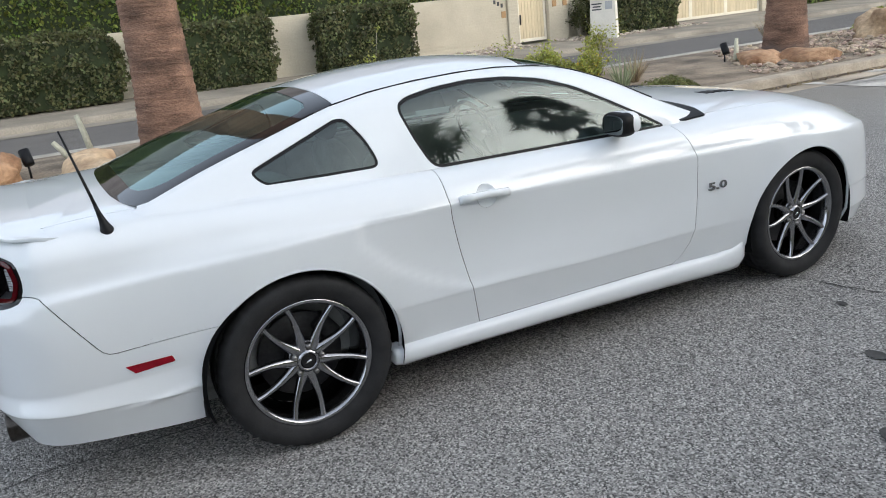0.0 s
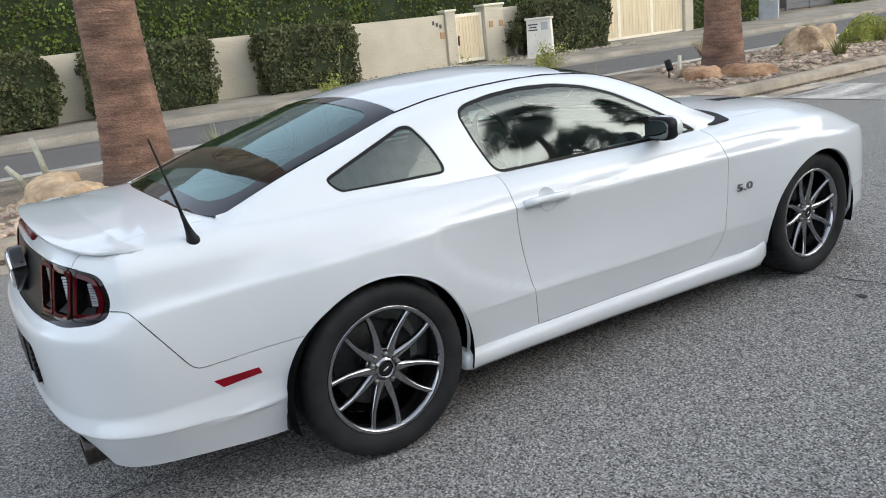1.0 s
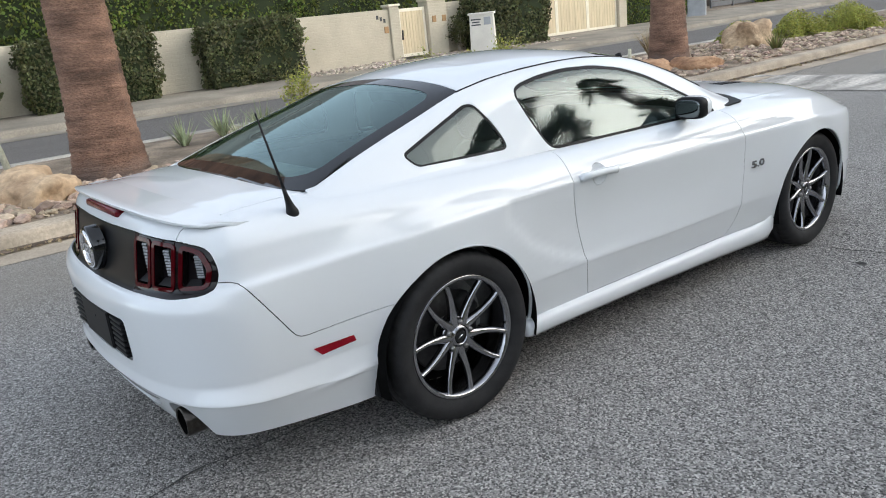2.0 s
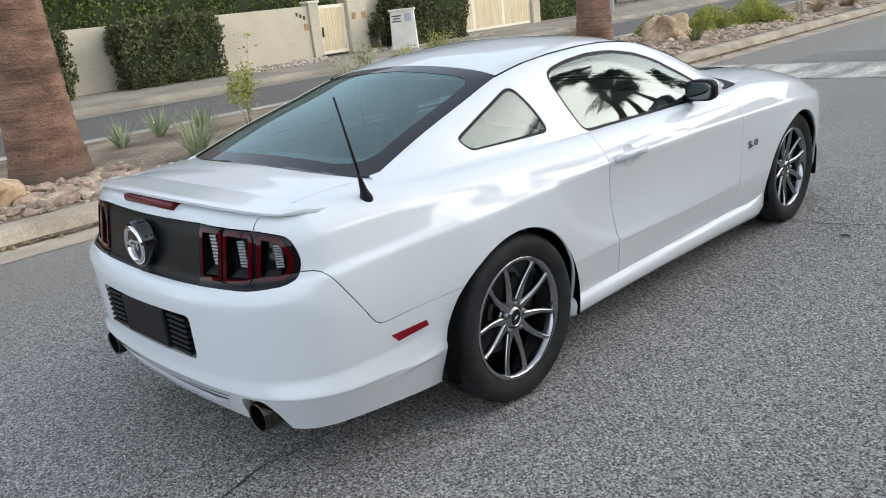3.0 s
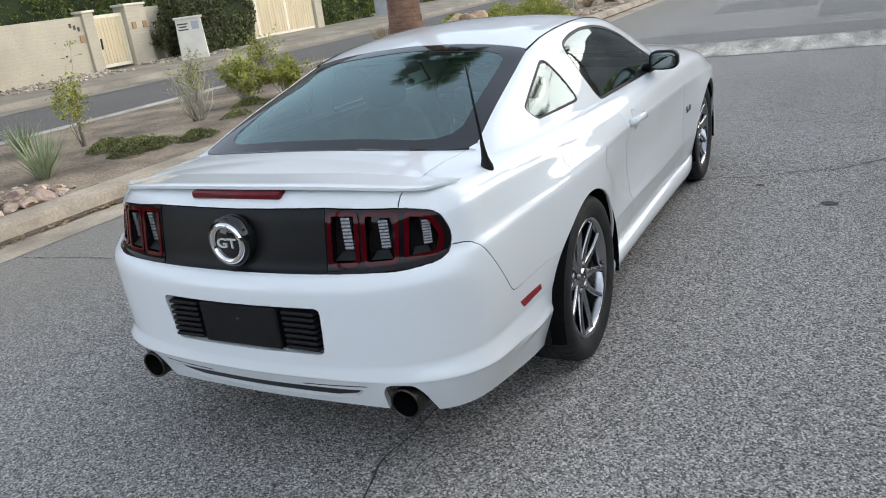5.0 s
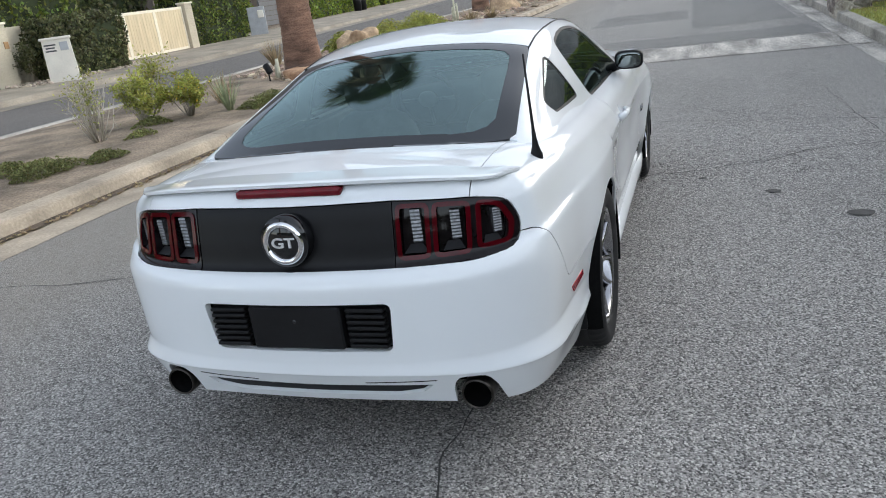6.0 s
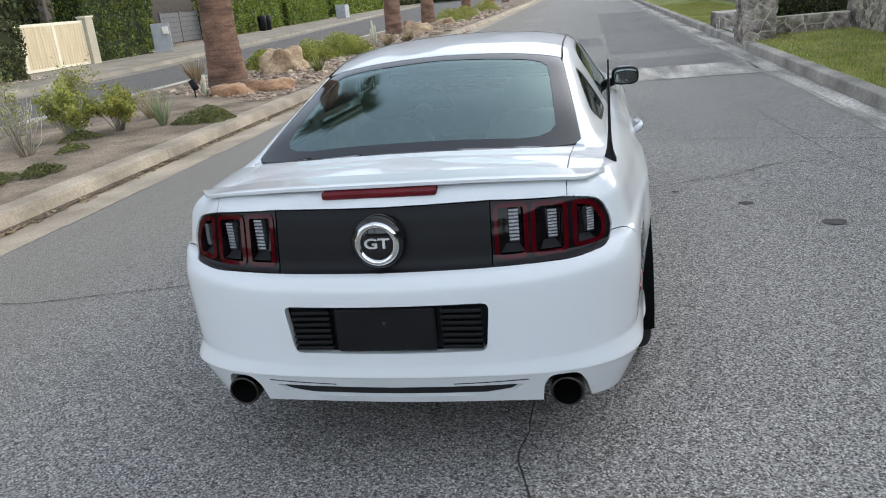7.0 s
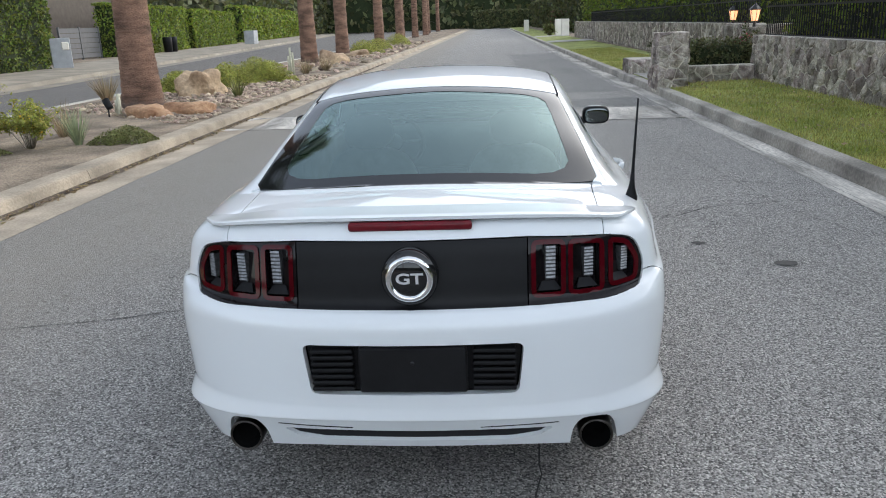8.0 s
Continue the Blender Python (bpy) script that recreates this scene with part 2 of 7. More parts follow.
SHELF_TRIM = mat("pale grey felt", (0.68, 0.69, 0.68), 0.9, var=0.12, scale=9, fine=120)
SEAT = mat("grey seat leather", (0.33, 0.335, 0.325), 0.5, var=0.15, scale=8, fine=90, bump=0.2)
GLASS_SIDE = glass("tinted side glass", (0.46, 0.58, 0.56), 0.0, 1.8, 0.010)
GLASS_REAR = glass("tinted rear glass", (0.46, 0.62, 0.60), 0.0, 2.45, 0.008, (0.55, 0.80, 0.78), (0.78, 1.0, 0.98))
MIRROR_GLASS = mat("mirror glass", (0.13, 0.145, 0.145), 0.02, metal=1.0, var=0.02)
EXHAUST = mat("exhaust steel", (0.075, 0.068, 0.062), 0.35, metal=1.0, var=0.3, scale=15)
STONE = mat("grey field stone", (0.345, 0.275, 0.225), 0.9, var=0.5, scale=7, fine=34, bump=1.0, rand=0.42, depth=0.014, tint=(0.52, 0.465, 0.405))
MORTAR = mat("mortar", (0.58, 0.53, 0.46), 0.95, var=0.35, scale=5, fine=40, bump=0.6)
ROCK = mat("tan rock", (0.43, 0.315, 0.23), 0.92, var=0.35, scale=3, fine=25, bump=0.9, rand=0.35, depth=0.015, tint=(0.56, 0.44, 0.33))
ROCK_PALE = mat("pale pebble", (0.44, 0.37, 0.30), 0.92, var=0.25, scale=5, fine=40, bump=0.6, rand=0.4)
BOULDER = mat("sandstone boulder", (0.40, 0.25, 0.145), 0.92, var=0.35, scale=2.2, fine=14, bump=1.0, depth=0.03, tint=(0.60, 0.44, 0.28))
BOULDER_RED = mat("rust-red rock", (0.36, 0.175, 0.085), 0.92, var=0.35, scale=2.6, fine=16, bump=1.0, depth=0.03, tint=(0.54, 0.34, 0.20))
BARK = mat("palm bark", (0.205, 0.118, 0.080), 0.95, var=0.5, scale=2.2, fine=30, bump=1.0, depth=0.02, stretch=(1, 1, 2.6))
_n, _l, _b = nodes_of(BARK)
_ge, _sx = _n.new("ShaderNodeNewGeometry"), _n.new("ShaderNodeSeparateXYZ")
_l.new(_ge.outputs["Position"], _sx.inputs[0])
_old = _b.inputs["Base Color"].links[0].from_socket
_up = _n.new("ShaderNodeMath")
_up.operation = "MULTIPLY_ADD"
_up.inputs[1].default_value = 0.35
_l.new(noise_tex(_n, _l, 4, 4), _up.inputs[0]), _l.new(_sx.outputs[2], _up.inputs[2])
# weathered grey foot of the trunk
_l.new(mixed(_n, _l, ramp(_n, _l, _up.outputs[0], 0.34, 0.56), (0.125, 0.098, 0.082), _old), _b.inputs["Base Color"])
LEAF_HEDGE = mat("hedge leaf", (0.130, 0.168, 0.026), 0.5, var=0.35, scale=1.2, fine=30, rand=0.55, leafy=0.4)
LEAF_DARK = mat("dark shrub leaf", (0.112, 0.120, 0.046), 0.55, var=0.4, scale=1.6, fine=30, rand=0.6, leafy=0.4)
LEAF_BRIGHT = mat("bright hedge leaf", (0.185, 0.245, 0.026), 0.5, var=0.35, scale=1.0, fine=30, rand=0.5, leafy=0.4)
LEAF_LIME = mat("lime shrub leaf", (0.36, 0.37, 0.085), 0.6, var=0.3, scale=3, fine=40, rand=0.4, leafy=0.4)
LEAF_OLIVE = mat("olive ground cover leaf", (0.19, 0.20, 0.07), 0.7, var=0.3, scale=3, fine=40, rand=0.5, leafy=0.4)
AGAVE = mat("pale agave leaf", (0.33, 0.37, 0.22), 0.6, var=0.2, scale=9, fine=60, rand=0.3, leafy=0.4)
CACTUS = mat("pale cactus skin", (0.52, 0.50, 0.38), 0.8, var=0.2, scale=12, fine=60)
DRY = mat("dry grass stalk", (0.36, 0.28, 0.17), 0.85, var=0.3, rand=0.3, leafy=0.4)
TWIG = mat("grey twig", (0.40, 0.36, 0.30), 0.9, var=0.3)
FROND = mat("palm frond", (0.07, 0.10, 0.04), 0.5, var=0.3, scale=2, rand=0.35, leafy=0.4)
FROND_DRY = mat("dry palm frond", (0.22, 0.16, 0.09), 0.85, var=0.3, scale=2, rand=0.3)
GRASS = mat("lawn grass", (0.44, 0.50, 0.10), 0.75, var=0.35, scale=1.3, fine=25, rand=0.4, tint=(0.54, 0.48, 0.17), leafy=0.4)
SOIL = mat("lawn soil", (0.27, 0.30, 0.08), 0.95, var=0.4, scale=1.5, fine=40)
# near-black colour stands in for shade under and inside the car
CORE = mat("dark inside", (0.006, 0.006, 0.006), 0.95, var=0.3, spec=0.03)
# shade between hedge leaves, put into the colour of an inner block
HEDGE_SHADE = mat("near-black hedge shade", (0.020, 0.030, 0.008), 0.95, var=0.3)
IRON = mat("black iron", (0.012, 0.012, 0.013), 0.45, var=0.1)
GREY_PAINT = mat("grey gate paint", (0.125, 0.125, 0.128), 0.6, var=0.1)
BOX_GREY = mat("grey plaster", (0.38, 0.39, 0.40), 0.85, var=0.12)
PLASTER = mat("white plaster", (0.70, 0.66, 0.58), 0.85, var=0.08, scale=2, fine=30, bump=0.2)
LAMP_GLOW = bpy.data.materials.new("lantern glow")
_n, _l, _b = nodes_of(LAMP_GLOW)
_b.inputs["Emission Color"].default_value, _b.inputs["Emission Strength"].default_value = (1, 0.38, 0.09, 1), 0.62
PINK = mat("pink blossom", (0.45, 0.06, 0.12), 0.6, var=0.2, rand=0.3)
YELLOW = mat("yellow blossom", (0.6, 0.42, 0.03), 0.6, var=0.2, rand=0.3)
BRUSHED = mat("brushed silver", (0.80, 0.80, 0.82), 0.38, metal=0.75, var=0.05)
HILL = mat("hazy mountain side", (0.17, 0.155, 0.15), 0.95, var=0.3, scale=0.02, fine=0.2)
BADGE = mat("badge metal", (0.30, 0.30, 0.31), 0.25, metal=0.9, var=0.1)
DARK_INK = mat("dark lettering", (0.05, 0.05, 0.05), 0.6, var=0.1)
BRONZE = mat("bronze fitting", (0.32, 0.20, 0.10), 0.45, metal=0.6, var=0.2)
STUCCO_FAR = mat("brown house wall", (0.10, 0.082, 0.068), 0.9, var=0.15)

# ---- building helpers ----


def mesh_of(name, bm, material, smooth=True):
    me = bpy.data.meshes.new(name)
    bm.to_mesh(me)
    bm.free()
    if smooth:
        for p in me.polygons:
            p.use_smooth = True
    me.materials.append(material)
    return me


def part(name, bm, material, parent=None, label="", smooth=True):
    ob = new(name, mesh_of(name, bm, material, smooth))
    ob.parent = parent
    return tagged(ob, label)


def thing(name, label, category, m=None, group="", kind=""):
    ob = new(name)
    ob.empty_display_size = 0.1
    if m:
        ob.matrix_basis = m
    return tagged(ob, label, category, group, kind)


def raw(name, verts, faces, material, parent=None, smooth=False, label=""):
    me = bpy.data.meshes.new(name)
    me.from_pydata(verts, [], faces)
    me.materials.append(material)
    if smooth:
        me.polygons.foreach_set("use_smooth", [True] * len(me.polygons))
    ob = new(name, me)
    ob.parent = parent
    return tagged(ob, label)


def box(x0, y0, z0, x1, y1, z1, bevel=0.0, bm=None, seg=1):
    bm = bm or bmesh.new()
    r = bmesh.ops.create_cube(bm, size=1)
    for v in r["verts"]:
        v.co = Vector((x0 if v.co.x < 0 else x1, y0 if v.co.y < 0 else y1, z0 if v.co.z < 0 else z1))
    if bevel:
        es = list({e for v in r["verts"] for e in v.link_edges})
        bmesh.ops.bevel(bm, geom=es, offset=bevel, segments=seg, affect="EDGES", profile=0.5)
    return bm


def tube(path, radius, sides=8, bm=None, taper=None, caps=True):
    """A round tube along a path of points; taper: the end's radius."""
    bm = bm or bmesh.new()
    pts = [Vector(p) for p in path]
    rings = []
    for i, p in enumerate(pts):
        d = (pts[min(i + 1, len(pts) - 1)] - pts[max(i - 1, 0)]).normalized()
        a = d.orthogonal().normalized()
        if i:
            a = (prev - d * prev.dot(d)).normalized()
        prev = a
        b = d.cross(a)
        r = radius if taper is None else radius + (taper - radius) * i / (len(pts) - 1)
        rings.append([bm.verts.new(p + (a * math.cos(t) + b * math.sin(t)) * r) for t in (2 * math.pi * k / sides for k in range(sides))])
    for q, w in zip(rings, rings[1:]):
        for k in range(sides):
            bm.faces.new((q[k], q[(k + 1) % sides], w[(k + 1) % sides], w[k]))
    if caps:
        bm.faces.new(rings[0][::-1]), bm.faces.new(rings[-1])
    return bm


def lathe(profile, steps=48, axis="y", bm=None, close=False):
    """Spins (radius, along) pairs round an axis through the origin."""
    bm = bm or bmesh.new()
    rings = []
    for k in range(steps):
        a = 2 * math.pi * k / steps
        row = []
        for r, h in profile:
            c, s = r * math.cos(a), r * math.sin(a)
            row.append(bm.verts.new((c, h, s) if axis == "y" else (c, s, h) if axis == "z" else (h, c, s)))
        rings.append(row)
    for k in range(steps):
        q, w = rings[k], rings[(k + 1) % steps]
        for j in range(len(profile) - (0 if close else 1)):
            i = (j + 1) % len(profile)
            bm.faces.new((q[j], q[i], w[i], w[j]))
    return bm


def prism(poly, lo, hi, axis="y", bm=None, bevel=0.0):
    """A flat polygon pushed along an axis; poly in the other two coordinates."""
    bm = bm or bmesh.new()
    put = {"y": lambda a, b, h: (a, h, b), "z": lambda a, b, h: (a, b, h), "x": lambda a, b, h: (h, a, b)}[axis]
    r0, r1 = [bm.verts.new(put(a, b, lo)) for a, b in poly], [bm.verts.new(put(a, b, hi)) for a, b in poly]
    fs = [bm.faces.new(r0), bm.faces.new(r1[::-1])]
    n = len(poly)
    for k in range(n):
        fs.append(bm.faces.new((r0[k], r1[k], r1[(k + 1) % n], r0[(k + 1) % n])))
    bmesh.ops.recalc_face_normals(bm, faces=fs)
    if bevel:
        bmesh.ops.bevel(bm, geom=list({e for f in fs for e in f.edges}), offset=bevel, segments=1, affect="EDGES")
    return bm



# ---- ground, roads, kerbs ----
X0, X1 = -40.0, 190.0
ROAD_R, ROAD_L = -3.60, 4.24          # kerb faces of the near road
FAR_IN, FAR_OUT = 8.95, 15.0          # edges of the far street


def bend(x):
    """Sideways drift of the far street, which curves away from the road."""
    return max(0.0, x - 22.0) * 0.115


def sheet(name, label, category, material, xs, ys, z, kind="structure"):
    """A ground sheet: z(x, y) over a grid of xs and ys (ys may depend on x)."""
    vs, fs = [], []
    for x in xs:
        row = ys(x) if callable(ys) else ys
        vs += [(x, y, z(x, y)) for y in row]
    n = len(row)
    for i in range(len(xs) - 1):
        for j in range(n - 1):
            a = i * n + j
            fs.append((a, a + n, a + n + 1, a + 1))
    ob = raw(name, vs, fs, material, smooth=True)
    return tagged(ob, label, category, kind=kind)


def span(a, b, n):
    return [a + (b - a) * k / n for k in range(n + 1)]


sheet("ground", "dry brown desert earth out to the horizon", "ground", EARTH, span(-1500, 1500, 6), span(-1500, 1500, 6), lambda x, y: -0.06)


def valley(x):
    return -0.025 * max(0.0, 1 - abs(x - 10.05) / 0.95)


road_xs = span(X0, 8.0, 24) + span(8.2, 12.0, 38) + span(14, X1, 44)
sheet("road", "coarse grey asphalt road with pale chippings", "road", ASPHALT, road_xs, span(ROAD_R + 0.25, ROAD_L - 0.45, 11), lambda x, y: valley(x))
sheet("cross_gutter", "pale concrete drain across the road", "gutter", GUTTER, span(9.2, 10.9, 12), span(ROAD_R + 0.05, ROAD_L - 0.05, 8), lambda x, y: 0.008 + valley(x) * 1.2)
sheet("gutter_right", "pale worn concrete gutter along the lawn kerb", "gutter", GUTTER, span(X0, 2, 30) + span(2.15, 24, 146) + span(26, X1, 50), lambda x: (ROAD_R - 0.02, ROAD_R + 0.12, ROAD_R + 0.33 + 0.018 * noise.noise((x * 0.7, 0, 4)) + 0.016 * noise.noise((x * 9, 0, 9))), lambda x, y: 0.004 + (0 if y > ROAD_R + 0.2 else -0.012))
sheet("gutter_left", "dusty concrete gutter beside the median kerb", "gutter", KERB, span(X0, 30, 200) + span(32, X1, 40), lambda x: (ROAD_L - 0.51 + 0.02 * noise.noise((x * .9, 2, 0)), ROAD_L - 0.2, ROAD_L + 0.02), lambda x, y: 0.004 + (0 if y < ROAD_L - 0.2 else -0.008))


def kerb_run(name, label, y, out, step, x0, x1, material, phase=0.0, high=0.14, wide=0.30):
    """A kerb of cast lengths with open joints; out: the side away from the road."""
    holder = thing(name, label, "kerb", kind="structure")
    e = 1.0 if out > 0 else 0.45
    prof = [(0.0, -0.05), (0.012 * e, 0.02), (0.035 * e, high - 0.04 * e), (0.05 * e, high - 0.012 * e), (0.085 * e, high), (wide - 0.02, high + 0.008), (wide, high - 0.01), (wide, -0.05)]
    def length(n):
        bm = bmesh.new()
        rows = []
        for x in span(0.004, n - 0.004, 4):
            rows.append([bm.verts.new((x, out * a, b)) for a, b in prof])
        for q, w in zip(rows, rows[1:]):
            for k in range(len(prof) - 1):
                bm.faces.new((q[k], q[k + 1], w[k + 1], w[k]))
        bm.faces.new(rows[0]), bm.faces.new(rows[-1][::-1])
        bmesh.ops.recalc_face_normals(bm, faces=bm.faces)
        me = mesh_of("kerb_length", bm, material, False)
        return me
    me = length(step)
    x = x0 + phase
    while x < x1:
        ob = new("kerb_length", me)
        ob.parent = holder
        ob.location = (x, y, 0)
        x += step
    return holder


kerb_run("kerb_median", "tan concrete kerb in cast lengths along the median", ROAD_L, 1, 4.47, -39.61, X1, KERB)
kerb_run("kerb_lawn", "weathered concrete kerb along the lawn", ROAD_R, -1, 4.0, -38.4, X1, KERB_GREY, wide=0.2)


def median_z(x, y):
    m = max(0.0, min(1.0, (y - 4.15) / 1.2)) * max(0.0, min(1.0, (FAR_IN - y) / 0.8))
    return 0.125 + 0.05 * m + 0.03 * noise.noise((x * 0.6, y * 0.9, 3.1)) * m


sheet("median_bed", "dry sandy planting bed of the median", "ground", DIRT, span(X0, 30, 140) + span(32, X1, 60), lambda x: span(4.50, FAR_IN + 0.02, 16), median_z)
sheet("median_far_edge", "thin pale concrete edging of the median", "edging", CONCRETE, span(X0, X1, 40), (FAR_IN, FAR_IN + 0.01, FAR_IN + 0.14, FAR_IN + 0.15), lambda x, y: 0.155 if 0 < y - FAR_IN < 0.145 else -0.02)
fx = span(X0, 22, 20) + span(24, X1, 60)
sheet("far_street", "dark smooth asphalt of the second carriageway", "road", ASPHALT_DARK, fx, lambda x: span(FAR_IN + 0.13, 14.15 + bend(x), 6), lambda x, y: -0.008)
sheet("far_gutter", "pale grey shoulder and gutter of the far street", "gutter", PAVING, fx, lambda x: (14.15 + bend(x), 14.5 + bend(x), FAR_OUT + bend(x)), lambda x, y: 0.0)
sheet("far_kerb", "low tan kerb of the far street", "kerb", PAVING, fx, lambda x: [q + bend(x) for q in (FAR_OUT, FAR_OUT + 0.04, FAR_OUT + 0.3, FAR_OUT + 0.31)], lambda x, y: 0.14 if 0.02 < y - FAR_OUT - bend(x) < 0.305 else -0.02)
sheet("far_pavement", "beige concrete pavement before the garden walls", "pavement", PAVING, fx, lambda x: [q + bend(x) for q in (FAR_OUT + 0.31, 16.0, 17.0, 19.5)], lambda x, y: 0.14 + 0.04 * max(0, min(2.6, y - bend(x) - 15.4)))
sheet("far_garden", "planting strip behind the far pavement", "ground", DIRT, fx, lambda x: [q + bend(x) for q in (19.5, 24, 40)], lambda x, y: 0.24)
sheet("lawn_soil", "mown lawn strip", "lawn", SOIL, span(X0, X1, 80), span(ROAD_R - 0.19, -6.3, 5), lambda x, y: 0.135 + 0.02 * (ROAD_R - y) + 0.01 * noise.noise((x, y, 0)))
sheet("right_garden", "garden ground behind the stone wall", "ground", DIRT, span(X0, X1, 20), span(-6.3, -30, 4), lambda x, y: 0.2)


def crack(pts, width, jitter=0.03):
    """A thin tar-dark crack that wanders along the road."""
    vs, fs = [], []
    for (xa, ya), (xb, yb) in zip(pts, pts[1:]):
        n = max(3, int(math.hypot(xb - xa, yb - ya) / 0.06))
        for k in range(n + (1 if (xb, yb) == pts[-1] else 0)):
            f = k / n
            px, py = xa + (xb - xa) * f, ya + (yb - ya) * f
            dx, dy = yb - ya, xa - xb
            d = math.hypot(dx, dy)
            o = jitter * noise.noise((px * 3.1, py * 3.1, 7)) + 0.4 * jitter * noise.noise((px * 14, py * 14, 2))
            w = width * (0.55 + 0.9 * abs(noise.noise((px * 9, py * 9, 5))))
            vs += [(px + dx / d * (o - w), py + dy / d * (o - w), 0.0045), (px + dx / d * (o + w), py + dy / d * (o + w), 0.0045)]
    for k in range(len(vs) // 2 - 1):
        fs.append((2 * k, 2 * k + 1, 2 * k + 3, 2 * k + 2))
    return tagged(raw("road_crack", vs, fs, TAR), "thin dark crack across the asphalt", "crack", "cracks in the road", "structure")


sheet("gutter_dirt", "dark soil and litter along the kerb foot", "dirt", SOIL_DARK, span(-12, 30, 420), lambda x: (ROAD_L - 0.075 - 0.05 * noise.noise((x * 1.7, 3, 0)) - 0.03 * noise.noise((x * 7, 5, 0)), ROAD_L - 0.03, ROAD_L + 0.015), lambda x, y: 0.005 + (0.014 if y > ROAD_L - 0.05 else 0))
crack([(0.52, 3.7), (0.60, 2.75), (0.76, 2.08), (0.92, 1.6), (1.6, 0.4), (2.66, -0.88), (2.78, -1.32), (2.90, -1.65), (3.22, -2.05), (3.4, -2.9)], 0.0055)
crack([(4.84, 0.3), (4.65, -0.7), (4.60, -1.15), (4.43, -1.64), (4.35, -2.24), (4.0, -3.2)], 0.006)
crack([(-0.30, -0.42), (-0.58, -0.41), (-0.92, -0.38), (-1.6, -0.52), (-2.6, -0.45)], 0.0045)
crack([(4.43, -2.55), (3.9, -2.6), (3.15, -2.64), (2.2, -2.9)], 0.004, 0.015)
crack([(6.3, 3.55), (6.0, 2.2), (6.15, 0.9)], 0.004)
crack([(6.9, -0.4), (6.2, -1.1), (5.6, -1.0), (4.6, -1.7)], 0.004, 0.05)
crack([(7.6, -2.9), (6.8, -2.2), (5.9, -2.5), (4.43, -2.55)], 0.004, 0.05)
crack([(3.3, -2.2), (3.0, -1.75), (2.85, -1.35)], 0.003, 0.03)
for sx, sy, sr in ((2.14, -1.69, 0.05), (1.64, -2.12, 0.075), (2.52, -1.26, 0.03)):
    bm = bmesh.new()
    ring = [bm.verts.new((sx + sr * 0.75 * math.cos(a) * (1 + 0.2 * noise.noise((a, sx, 1))), sy + sr * math.sin(a) * (1 + 0.2 * noise.noise((a, sy, 4))), 0.0055)) for a in span(0, 2 * math.pi * 0.96, 23)]
    bm.faces.new(ring)
    tagged(part("tar_spot", bm, TAR, None), "small dark tar spot on the asphalt", "spot", "tar spots on the road", "structure")


def patch_of_road(label, x0, x1, y0, y1, material):
    """A repaired stretch of road with a slightly ragged outline."""
    pts = []
    for k in range(40):
        f = k / 40 * 4
        s, u = int(f), f - int(f)
        px, py = ((x0 + (x1 - x0) * u, y0), (x1, y0 + (y1 - y0) * u), (x1 - (x1 - x0) * u, y1), (x0, y1 - (y1 - y0) * u))[s]
        pts.append((px + .12 * noise.noise((px, py, 1)), py + .10 * noise.noise((px, py, 5)), .0042))
    bm = bmesh.new()
    bm.faces.new([bm.verts.new(p) for p in pts])
    bmesh.ops.recalc_face_normals(bm, faces=bm.faces)
    return tagged(part("road_patch", bm, material, None, "", False), label, "road patch", "repaired patches of the road", "structure")


ASPHALT_PATCH = asphalt("darker patched asphalt", (0.205, 0.20, 0.192), (0.45, 0.44, 0.42), 125, 0.08, 0.7)
patch_of_road("darker patch of newer asphalt beyond the drain", 11.1, 12.6, -3.15, 2.4, ASPHALT_PATCH)
patch_of_road("long darker wheel track of newer asphalt", 14.0, 34.0, -3.1, -1.1, ASPHALT_PATCH)
patch_of_road("darker patch of newer asphalt down the road", 16.5, 19.5, -1.0, 1.2, ASPHALT_PATCH)

# ---- the coupe: surface rails ----
# Half the car, on the +y side; x = 0 at the rear axle, nose at +x.
SIDE_X = [-0.80, -0.62, -0.42, -0.15, 0.15, 0.45, 0.80, 1.35, 1.90, 2.30, 2.60, 2.95, 3.25]


def rail(rear, ys, zs, nose, xs=None):
    """One rail: four rear points, the side stations, three nose points."""
    return rear + list(zip(xs or SIDE_X, ys, zs)) + nose


LOW = rail([(-1.03, 0, .264), (-1.02, .30, .264), (-.992, .53, .256), (-.912, .688, .246)],
           [.750, .78, .80, .80, .80, .80, .80, .80, .80, .81, .82, .83, .79],
           [.245, .235, .225, .22, .21, .205, .20, .195, .19, .185, .19, .19, .19],
           [(3.47, .66, .19), (3.60, .38, .19), (3.64, 0, .19)])
SKIRT = rail([(-1.096, 0, .392), (-1.084, .30, .392), (-1.037, .578, .388), (-.938, .755, .392)],
             [.815, .828, .842, .850, .842, .838, .836, .836, .838, .86, .88, .88, .83],
             [.385, .375, .36, .33, .295, .28, .278, .272, .268, .27, .28, .29, .29],
             [(3.51, .69, .30), (3.64, .40, .30), (3.68, 0, .30)])
SILL = rail([(-1.092, 0, .452), (-1.078, .30, .454), (-1.026, .576, .460), (-.922, .738, .470)],
            [.796, .816, .838, .880, .885, .873, .873, .873, .873, .885, .92, .90, .84],
            [.470, .470, .470, .465, .46, .46, .455, .435, .428, .415, .42, .43, .43],
            [(3.49, .69, .43), (3.64, .41, .43), (3.69, 0, .43)])
